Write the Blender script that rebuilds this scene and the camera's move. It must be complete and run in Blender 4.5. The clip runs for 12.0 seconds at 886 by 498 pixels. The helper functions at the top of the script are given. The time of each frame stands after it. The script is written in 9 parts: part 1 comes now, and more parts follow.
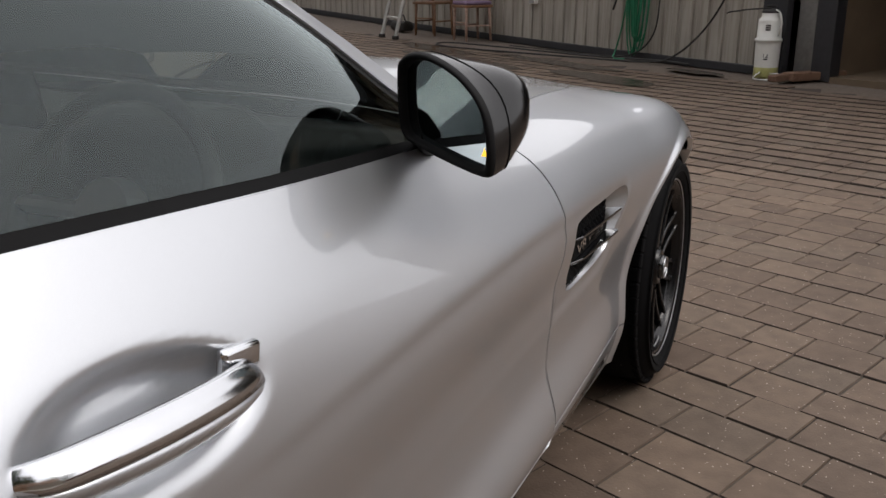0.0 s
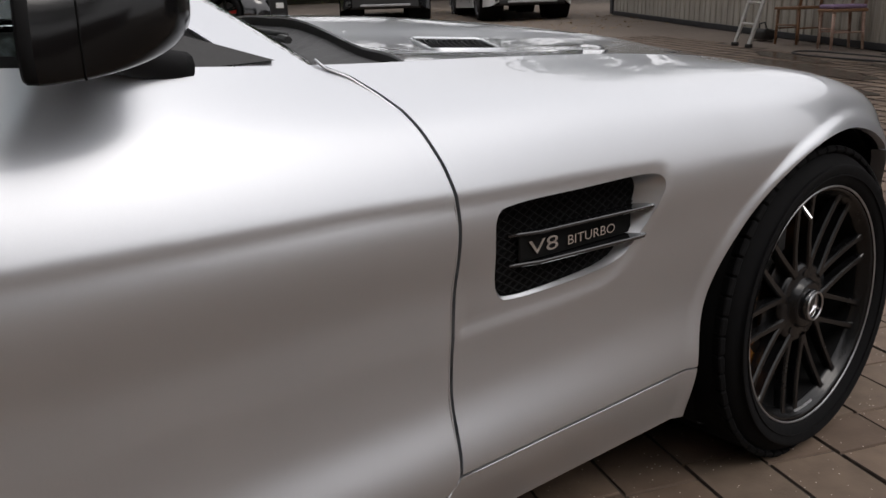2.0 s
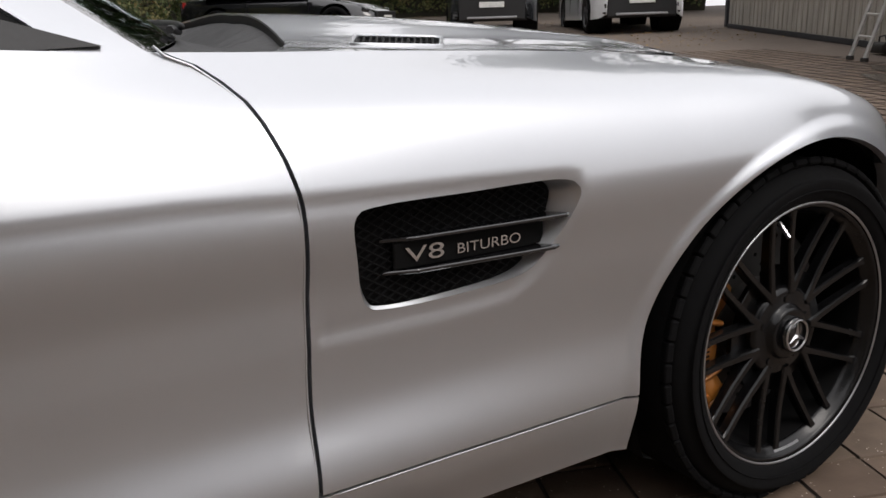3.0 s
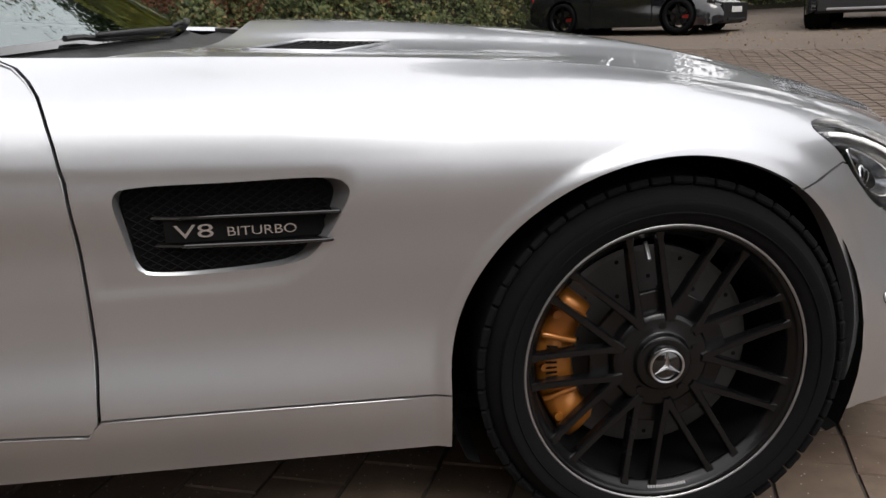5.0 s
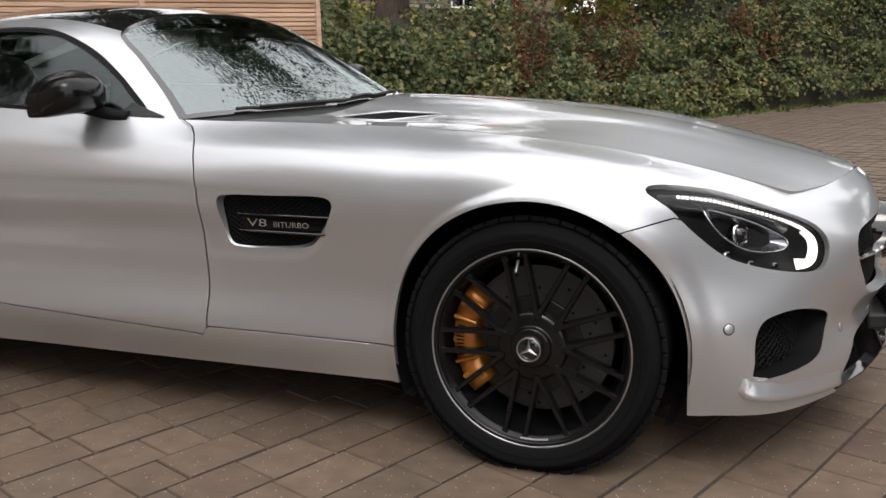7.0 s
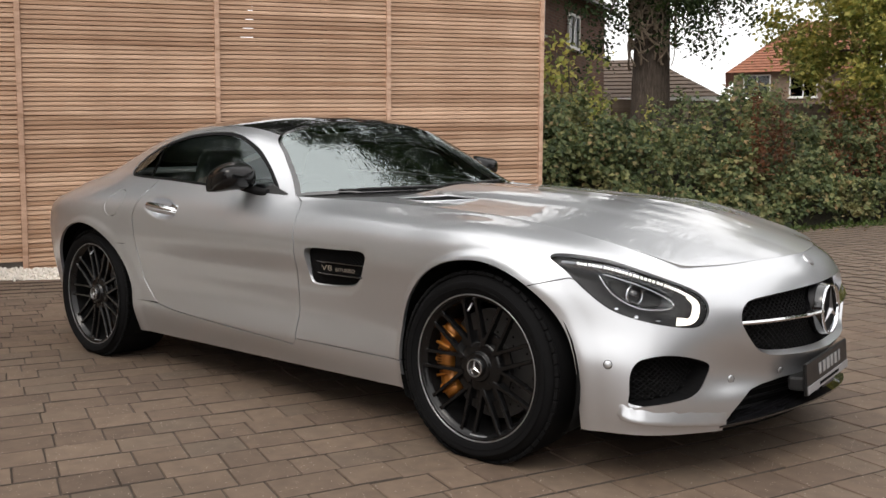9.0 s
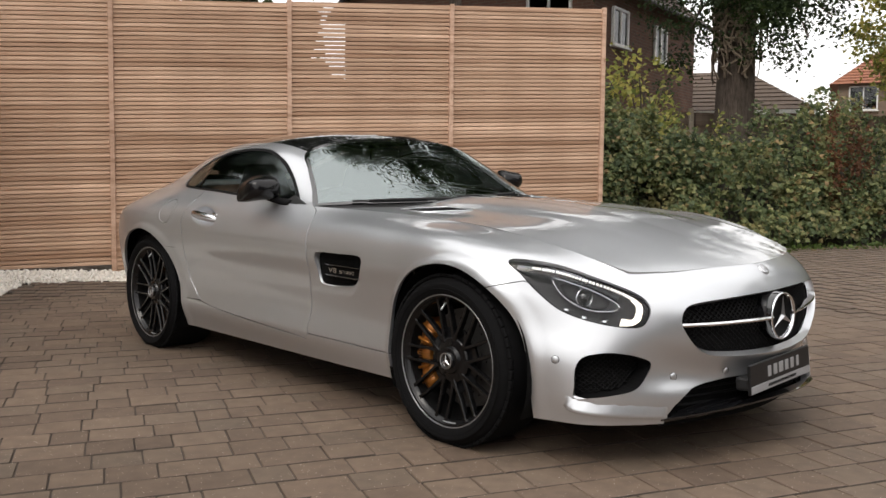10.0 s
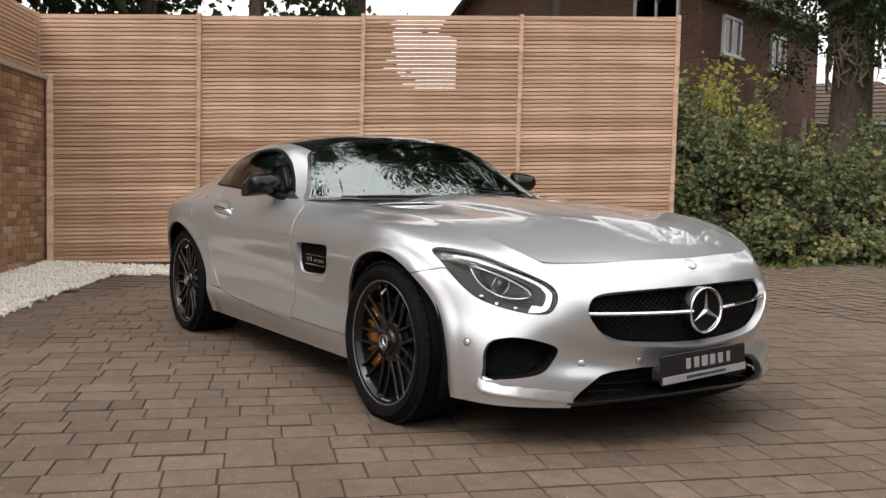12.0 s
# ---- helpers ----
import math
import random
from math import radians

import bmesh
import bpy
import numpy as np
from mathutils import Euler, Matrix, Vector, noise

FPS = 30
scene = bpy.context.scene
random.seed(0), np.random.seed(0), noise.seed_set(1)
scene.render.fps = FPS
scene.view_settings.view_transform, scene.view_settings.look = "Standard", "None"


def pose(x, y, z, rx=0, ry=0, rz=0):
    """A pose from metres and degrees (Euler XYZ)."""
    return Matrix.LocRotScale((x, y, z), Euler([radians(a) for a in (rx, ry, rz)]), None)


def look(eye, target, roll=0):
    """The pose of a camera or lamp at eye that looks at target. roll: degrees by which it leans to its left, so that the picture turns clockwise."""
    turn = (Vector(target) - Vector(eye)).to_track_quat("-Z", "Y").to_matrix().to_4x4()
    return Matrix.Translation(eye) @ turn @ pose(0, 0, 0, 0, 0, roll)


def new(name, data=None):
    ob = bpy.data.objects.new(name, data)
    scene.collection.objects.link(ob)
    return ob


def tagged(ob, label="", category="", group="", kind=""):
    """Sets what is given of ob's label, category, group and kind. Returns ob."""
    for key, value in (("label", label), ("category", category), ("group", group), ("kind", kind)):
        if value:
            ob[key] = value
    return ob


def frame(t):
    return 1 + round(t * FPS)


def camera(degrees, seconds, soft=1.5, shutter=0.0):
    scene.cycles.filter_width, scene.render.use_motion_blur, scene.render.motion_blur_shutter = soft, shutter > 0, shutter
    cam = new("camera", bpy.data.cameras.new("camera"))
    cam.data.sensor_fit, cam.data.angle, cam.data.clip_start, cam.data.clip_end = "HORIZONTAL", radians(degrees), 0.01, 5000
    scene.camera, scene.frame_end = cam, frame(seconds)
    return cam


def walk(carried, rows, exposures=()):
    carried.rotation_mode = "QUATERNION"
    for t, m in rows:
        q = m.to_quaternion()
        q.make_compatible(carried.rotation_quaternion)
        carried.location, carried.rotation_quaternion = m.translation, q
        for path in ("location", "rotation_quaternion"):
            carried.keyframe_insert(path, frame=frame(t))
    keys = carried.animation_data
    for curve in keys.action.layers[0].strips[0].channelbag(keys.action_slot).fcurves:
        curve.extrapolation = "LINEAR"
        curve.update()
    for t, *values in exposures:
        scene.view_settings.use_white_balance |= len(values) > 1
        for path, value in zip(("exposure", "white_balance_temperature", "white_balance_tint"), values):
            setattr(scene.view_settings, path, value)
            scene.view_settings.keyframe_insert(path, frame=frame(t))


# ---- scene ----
cam = camera(54.5, 12.0)
PATH = [
    (0, (-2.39, -1.322, 1.125), (-0.663, -0.512, 0.521), -0.6),
    (0.5, (-2.22, -1.486, 1.076), (-0.651, -0.402, 0.474), -1.0),
    (1, (-2.053, -1.59, 1.027), (-0.643, -0.304, 0.428), -1.7),
    (1.5, (-1.851, -1.652, 0.995), (-0.538, -0.26, 0.413), -1.7),
    (2, (-1.677, -1.738, 0.957), (-0.466, -0.244, 0.409), -1.8),
    (2.5, (-1.503, -1.835, 0.937), (-0.395, -0.254, 0.414), -1.9),
    (3, (-1.355, -1.864, 0.913), (-0.353, -0.211, 0.402), -1.7),
    (3.5, (-1.175, -1.902, 0.906), (-0.291, -0.181, 0.401), -1.6),
    (3.7, (-1.095, -1.929, 0.896), (-0.265, -0.179, 0.4), -1.9),
    (5.5, (-0.303, -2.421, 0.931), (-0.34, -0.487, 0.425), -1.8),
    (6, (-0.042, -2.585, 0.953), (-0.305, -0.663, 0.465), -1.7),
    (6.5, (0.218, -2.731, 0.967), (-0.263, -0.841, 0.525), -1.4),
    (7, (0.537, -2.897, 0.972), (-0.163, -1.062, 0.598), -1.1),
    (7.5, (0.84, -3.041, 0.98), (-0.025, -1.266, 0.657), -0.8),
    (9.3, (1.967, -3.188, 0.985), (0.619, -1.719, 0.831), 0.4),
    (9.5, (2.068, -3.188, 0.982), (0.69, -1.746, 0.833), 0.4),
    (10, (2.379, -3.126, 0.99), (0.915, -1.772, 0.844), 0.6),
    (10.5, (2.592, -2.995, 0.989), (1.061, -1.716, 0.842), 0.7),
    (11, (2.761, -2.877, 0.96), (1.184, -1.655, 0.812), 0.9),
    (11.5, (2.922, -2.755, 0.94), (1.302, -1.59, 0.803), 1.1),
    (12, (3.041, -2.661, 0.924), (1.383, -1.549, 0.803), 1.4),
]
EXPOSURES = [(0, -0.26, 6640, 13), (0.5, -0.78, 6640, 13), (1, -1.18, 6640, 13), (1.5, -0.68, 6640, 13), (2, -0.44, 6640, 13), (2.5, -0.32, 6640, 13), (3.5, -0.28, 6640, 13), (5.5, 0.03, 6660, 12), (7.5, 0.14, 6730, 12), (9.5, 0.09, 6830, 11), (10.5, 0.05, 6830, 11), (12, 0.18, 6840, 11)]
walk(cam, [(t, look(eye, target, roll)) for t, eye, target, roll in PATH], EXPOSURES)

# ---- world and light: bright overcast sky ----
world = bpy.data.worlds.new("world")
scene.world = world
world.use_nodes = True
wn = world.node_tree.nodes
wl = world.node_tree.links
SUN_EL, SUN_AZ = radians(52), radians(165)
sky = wn.new("ShaderNodeTexSky")
sky.sky_type = "NISHITA"
sky.sun_disc = False
sky.sun_elevation = SUN_EL
sky.sun_rotation = SUN_AZ
sky.air_density, sky.dust_density, sky.ozone_density = 1.0, 5.0, 1.0
# the cloud cover: desaturates the sky's colour and evens it out
hsv = wn.new("ShaderNodeHueSaturation")
hsv.inputs["Saturation"].default_value = 0.12
clouds = wn.new("ShaderNodeTexNoise")
clouds.inputs["Scale"].default_value = 2.2
clouds.inputs["Detail"].default_value = 5
coord = wn.new("ShaderNodeTexCoord")
ramp = wn.new("ShaderNodeMapRange")
ramp.inputs["From Min"].default_value, ramp.inputs["From Max"].default_value = 0.3, 0.7
ramp.inputs["To Min"].default_value, ramp.inputs["To Max"].default_value = 0.75, 1.15
mul = wn.new("ShaderNodeMix")
mul.data_type, mul.blend_type = "RGBA", "MULTIPLY"
mul.inputs["Factor"].default_value = 1.0
wl.new(coord.outputs["Generated"], clouds.inputs["Vector"])
wl.new(clouds.outputs["Fac"], ramp.inputs["Value"])
wl.new(sky.outputs["Color"], hsv.inputs["Color"])
wl.new(hsv.outputs["Color"], mul.inputs["A"])
wl.new(ramp.outputs["Result"], mul.inputs["B"])
back = wn["Background"]
# the cloud deck, about twice as bright overhead as at the horizon
veil = wn.new("ShaderNodeMix")
veil.data_type = "RGBA"
veil.inputs["Factor"].default_value = 0.75
overcast = wn.new("ShaderNodeSeparateXYZ")
wl.new(coord.outputs["Generated"], overcast.inputs["Vector"])
deck = wn.new("ShaderNodeMapRange")
deck.inputs["From Min"].default_value, deck.inputs["From Max"].default_value = 0.0, 1.0
deck.inputs["To Min"].default_value, deck.inputs["To Max"].default_value = 10.0, 14.0
wl.new(overcast.outputs["Z"], deck.inputs["Value"])
cool = wn.new("ShaderNodeMix")
cool.data_type, cool.blend_type = "RGBA", "MULTIPLY"
cool.inputs["Factor"].default_value = 1.0
cool.inputs["B"].default_value = (0.985, 1.0, 1.03, 1)
wl.new(deck.outputs["Result"], cool.inputs["A"])
wl.new(cool.outputs["Result"], veil.inputs["B"])
wl.new(mul.outputs["Result"], veil.inputs["A"])
wl.new(veil.outputs["Result"], back.inputs["Color"])
back.inputs["Strength"].default_value = 0.15

sun = new("sun", bpy.data.lights.new("sun", "SUN"))
sun.data.energy, sun.data.angle, sun.data.color = 1.0, radians(25), (1.0, 0.96, 0.9)
sun.matrix_world = look((10 * math.sin(SUN_AZ) * math.cos(SUN_EL), 10 * math.cos(SUN_AZ) * math.cos(SUN_EL), 10 * math.sin(SUN_EL)), (0, 0, 0))

# ---- materials ----
def mat(name):
    m = bpy.data.materials.new(name)
    m.use_nodes = True
    return m, m.node_tree.nodes, m.node_tree.links, m.node_tree.nodes["Principled BSDF"]


def setp(b, **kw):
    for k, v in kw.items():
        b.inputs[k.replace("_", " ")].default_value = v


def noise_tex(n, l, scale, detail=4, rough=0.55, space="Object", stretch=None):
    c = n.new("ShaderNodeTexCoord")
    t = n.new("ShaderNodeTexNoise")
    t.inputs["Scale"].default_value, t.inputs["Detail"].default_value, t.inputs["Roughness"].default_value = scale, detail, rough
    if stretch:
        mp = n.new("ShaderNodeMapping")
        mp.inputs["Scale"].default_value = stretch
        l.new(c.outputs[space], mp.inputs["Vector"])
        l.new(mp.outputs["Vector"], t.inputs["Vector"])
    else:
        l.new(c.outputs[space], t.inputs["Vector"])
    return t.outputs["Fac"]


def ramp_tex(n, l, fac, stops):
    r = n.new("ShaderNodeValToRGB")
    e = r.color_ramp.elements
    while len(e) < len(stops):
        e.new(0.5)
    for el, (p, c) in zip(e, stops):
        el.position, el.color = p, (*c, 1)
    l.new(fac, r.inputs["Fac"])
    return r.outputs["Color"]


def mix(n, l, a, b, fac, mode="MIX"):
    m = n.new("ShaderNodeMix")
    m.data_type, m.blend_type = "RGBA", mode
    for key, v in (("A", a), ("B", b), ("Factor", fac)):
        s = m.inputs[key]
        if isinstance(v, (int, float)):
            s.default_value = v
        elif isinstance(v, tuple):
            s.default_value = (*v, 1)
        else:
            l.new(v, s)
    return m.outputs["Result"]


def bump(n, l, b, height, strength=0.3, dist=0.01):
    u = n.new("ShaderNodeBump")
    u.inputs["Strength"].default_value, u.inputs["Distance"].default_value = strength, dist
    l.new(height, u.inputs["Height"])
    l.new(u.outputs["Normal"], b.inputs["Normal"])


def simple(name, color, rough=0.5, metal=0.0, var=0.15, scale=20.0, coat=0.0, bumps=0.0, spec=0.5):
    """A surface with fine mottling in colour and roughness."""
    m, n, l, b = mat(name)
    f = noise_tex(n, l, scale)
    f2 = noise_tex(n, l, scale * 0.13, 3)
    lo, hi = tuple(c * (1 - var) for c in color), tuple(min(1, c * (1 + var)) for c in color)
    c1 = ramp_tex(n, l, f, ((0.3, lo), (0.7, hi)))
    c2 = mix(n, l, c1, lo, 0.0)
    mm = n.new("ShaderNodeMapRange")
    mm.inputs["To Min"].default_value, mm.inputs["To Max"].default_value = 0.0, 0.5
    l.new(f2, mm.inputs["Value"])
    c2 = mix(n, l, c1, lo, mm.outputs["Result"])
    l.new(c2, b.inputs["Base Color"])
    r = n.new("ShaderNodeMapRange")
    r.inputs["To Min"].default_value, r.inputs["To Max"].default_value = max(0.02, rough * 0.85), min(1, rough * 1.15)
    l.new(f, r.inputs["Value"])
    l.new(r.outputs["Result"], b.inputs["Roughness"])
    setp(b, Metallic=metal, Coat_Weight=coat, Coat_Roughness=0.04, Specular_IOR_Level=spec)
    if bumps:
        bump(n, l, b, f, bumps, 0.004)
    return m


def glass_mat(name, tint, gloss=1.5, rough=0.0, shine=(1, 1, 1)):
    """Thin pane: tinted see-through with a mirror-like Fresnel gloss."""
    m, n, l, b = mat(name)
    out = n["Material Output"]
    n.remove(b)
    tr = n.new("ShaderNodeBsdfTransparent")
    tr.inputs["Color"].default_value = (*tint, 1)
    gl = n.new("ShaderNodeBsdfGlossy")
    gl.inputs["Roughness"].default_value = rough
    gl.inputs["Color"].default_value = (*shine, 1)
    fr = n.new("ShaderNodeFresnel")
    fr.inputs["IOR"].default_value = gloss
    mx = n.new("ShaderNodeMixShader")
    l.new(fr.outputs["Fac"], mx.inputs["Fac"])
    l.new(tr.outputs["BSDF"], mx.inputs[1])
    l.new(gl.outputs["BSDF"], mx.inputs[2])
    l.new(mx.outputs["Shader"], out.inputs["Surface"])
    return m


def paint_mat():
    m, n, l, b = mat("silver_paint")
    fl = noise_tex(n, l, 2600.0, 1)
    film = noise_tex(n, l, 3.0, 4)
    dust = ramp_tex(n, l, film, ((0.35, (0.515, 0.53, 0.555)), (0.75, (0.555, 0.57, 0.595))))
    c = mix(n, l, dust, (0.67, 0.69, 0.72), fl)
    l.new(c, b.inputs["Base Color"])
    setp(b, Metallic=0.84, Roughness=0.37, Coat_Weight=1.0, Coat_Roughness=0.012, Coat_IOR=1.6)
    bump(n, l, b, fl, 0.03, 0.0005)
    return m


M_PAINT = paint_mat()
M_GAP = simple("dark_gap", (0.006, 0.006, 0.006), 0.8, spec=0.1)
M_BLACKPL = simple("black_plastic", (0.016, 0.016, 0.017), 0.5, var=0.3, scale=90, bumps=0.15)
M_PIANO = simple("gloss_black", (0.006, 0.006, 0.007), 0.08, coat=1.0)
M_CARBON = simple("dark_gloss_roof", (0.008, 0.008, 0.009), 0.06, coat=1.0)
M_RIM = simple("satin_black_alloy", (0.0045, 0.0045, 0.005), 0.26, coat=0.15, spec=0.3)
M_BARREL = simple("dark_rim_barrel", (0.004, 0.004, 0.0042), 0.6, spec=0.12)
M_RIMEDGE = simple("machined_rim_edge", (0.36, 0.36, 0.37), 0.32, 0.8)
M_TYRE = simple("tyre_rubber", (0.0055, 0.0055, 0.006), 0.85, var=0.3, scale=60, bumps=0.2, spec=0.12)
M_CHROME = simple("chrome", (0.82, 0.83, 0.85), 0.07, 1.0, var=0.03)
M_SATIN = simple("satin_aluminium", (0.6, 0.6, 0.62), 0.3, 1.0, var=0.05)
M_DISC = simple("brake_disc", (0.05, 0.048, 0.047), 0.5, 0.3)
M_CALIPER = simple("bronze_caliper", (0.42, 0.155, 0.026), 0.32, 0.5, coat=0.4)
M_LEATHER = simple("black_leather", (0.035, 0.036, 0.038), 0.55, var=0.3, scale=140, bumps=0.2)
M_GLASS = glass_mat("windscreen_glass", (0.55, 0.60, 0.57), 3.25, 0.0, (0.88, 0.985, 0.985))
M_SIDEGLASS = glass_mat("side_glass", (0.70, 0.79, 0.76), 1.60, 0.0, (0.88, 0.985, 0.985))
M_QUARTER = glass_mat("quarter_glass", (0.30, 0.33, 0.32), 1.60, 0.0, (0.88, 0.985, 0.985))
M_LENS = glass_mat("lamp_lens", (0.92, 0.93, 0.94), 1.30)
M_HANDLE = simple("satin_chrome", (0.72, 0.73, 0.75), 0.16, 1.0, var=0.03)
M_REFL = simple("lamp_reflector", (0.26, 0.27, 0.285), 0.2, 0.9)
M_LAMPIN = simple("black_lamp_bezel", (0.012, 0.012, 0.013), 0.35)
M_PLATE = simple("dark_plate", (0.012, 0.012, 0.013), 0.35, spec=0.3)
M_MESH = simple("dark_mesh", (0.005, 0.005, 0.0055), 0.65, spec=0.14)
M_SHELL = simple("mirror_shell", (0.006, 0.006, 0.0065), 0.16, spec=0.32)
M_MIRROR = simple("mirror_glass", (0.46, 0.52, 0.53), 0.01, 1.0, var=0.0)
M_GREYPL = simple("grey_plastic", (0.3, 0.3, 0.31), 0.4)


def emit_mat(name, color, strength):
    m, n, l, b = mat(name)
    setp(b, Base_Color=(*color, 1), Emission_Color=(*color, 1), Emission_Strength=strength)
    return m


M_DRL = emit_mat("lit_daytime_lamp", (1.0, 0.95, 0.86), 0.75)
M_BEAD = emit_mat("dimmer_daytime_bead", (1.0, 0.97, 0.93), 0.75)
M_AMBER = emit_mat("amber_warning_light", (1.0, 0.6, 0.05), 1.5)


def island_color(n, l, stops, out="Random Per Island"):
    g = n.new("ShaderNodeNewGeometry")
    return ramp_tex(n, l, g.outputs[out], stops)


def leaf_mat(name, stops, trans=0.35, patch=None):
    """Leaf: tone differs a little from leaf to leaf; patches of another colour come by place; light shines partly through."""
    m, n, l, b = mat(name)
    c = island_color(n, l, stops)
    f = noise_tex(n, l, 0.9, 4)
    c = mix(n, l, c, ramp_tex(n, l, f, ((0.32, (0.40, 0.46, 0.44)), (0.5, (0.85, 0.85, 0.82)), (0.68, (1.2, 1.1, 0.92)))), 0.85, "MULTIPLY")
    if patch:
        g = noise_tex(n, l, 1.7, 3)
        mm = n.new("ShaderNodeMapRange")
        mm.inputs["From Min"].default_value, mm.inputs["From Max"].default_value = 0.55, 0.72
        mm.inputs["To Max"].default_value = 0.7
        l.new(g, mm.inputs["Value"])
        c = mix(n, l, c, patch, mm.outputs["Result"])
    l.new(c, b.inputs["Base Color"])
    setp(b, Roughness=0.5, Specular_IOR_Level=0.3)
    t = n.new("ShaderNodeBsdfTranslucent")
    l.new(c, t.inputs["Color"])
    mx = n.new("ShaderNodeMixShader")
    mx.inputs["Fac"].default_value = trans
    l.new(b.outputs["BSDF"], mx.inputs[1])
    l.new(t.outputs["BSDF"], mx.inputs[2])
    l.new(mx.outputs["Shader"], n["Material Output"].inputs["Surface"])
    return m


def paver_mat():
    m, n, l, b = mat("paving_block")
    oi = n.new("ShaderNodeObjectInfo")
    gi = n.new("ShaderNodeNewGeometry")
    add = n.new("ShaderNodeMath")
    add.operation = "ADD"
    fr = n.new("ShaderNodeMath")
    fr.operation = "FRACT"
    l.new(oi.outputs["Random"], add.inputs[0])
    l.new(gi.outputs["Random Per Island"], add.inputs[1])
    l.new(add.outputs[0], fr.inputs[0])
    base = ramp_tex(n, l, fr.outputs[0], ((0.0, (0.109, 0.076, 0.055)), (0.35, (0.138, 0.098, 0.071)), (0.7, (0.163, 0.118, 0.086)), (1.0, (0.126, 0.095, 0.071))))
    c = n.new("ShaderNodeTexCoord")
    geo = n.new("ShaderNodeNewGeometry")
    big = n.new("ShaderNodeTexNoise")
    big.inputs["Scale"].default_value, big.inputs["Detail"].default_value = 0.55, 5
    l.new(geo.outputs["Position"], big.inputs["Vector"])
    fine = n.new("ShaderNodeTexNoise")
    fine.inputs["Scale"].default_value, fine.inputs["Detail"].default_value = 130, 3
    l.new(geo.outputs["Position"], fine.inputs["Vector"])
    mid_ = n.new("ShaderNodeTexNoise")
    mid_.inputs["Scale"].default_value, mid_.inputs["Detail"].default_value = 14, 4
    l.new(geo.outputs["Position"], mid_.inputs["Vector"])
    col = mix(n, l, base, ramp_tex(n, l, big.outputs["Fac"], ((0.3, (0.72, 0.70, 0.68)), (0.7, (1.1, 1.08, 1.06)))), 1.0, "MULTIPLY")
    col = mix(n, l, col, ramp_tex(n, l, mid_.outputs["Fac"], ((0.25, (0.75, 0.74, 0.73)), (0.7, (1.1, 1.1, 1.1)))), 1.0, "MULTIPLY")
    sp = n.new("ShaderNodeTexVoronoi")
    sp.inputs["Scale"].default_value = 55
    l.new(geo.outputs["Position"], sp.inputs["Vector"])
    speck = ramp_tex(n, l, sp.outputs["Distance"], ((0.07, (0.55, 0.5, 0.46)), (0.11, (0, 0, 0))))
    col = mix(n, l, col, speck, 0.8, "ADD")
    # blends to a paler tan as y grows, towards the open drive
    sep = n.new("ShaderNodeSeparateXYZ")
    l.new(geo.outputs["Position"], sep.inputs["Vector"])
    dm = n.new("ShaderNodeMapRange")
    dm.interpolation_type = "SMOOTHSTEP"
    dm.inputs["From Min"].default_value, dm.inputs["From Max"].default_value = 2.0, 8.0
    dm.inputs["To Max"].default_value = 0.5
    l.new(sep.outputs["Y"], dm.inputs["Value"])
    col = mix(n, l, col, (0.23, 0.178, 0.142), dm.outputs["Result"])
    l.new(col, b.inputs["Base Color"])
    r = n.new("ShaderNodeMapRange")
    r.inputs["To Min"].default_value, r.inputs["To Max"].default_value = 0.6, 0.9
    l.new(big.outputs["Fac"], r.inputs["Value"])
    l.new(r.outputs["Result"], b.inputs["Roughness"])
    bump(n, l, b, fine.outputs["Fac"], 0.35, 0.003)
    return m


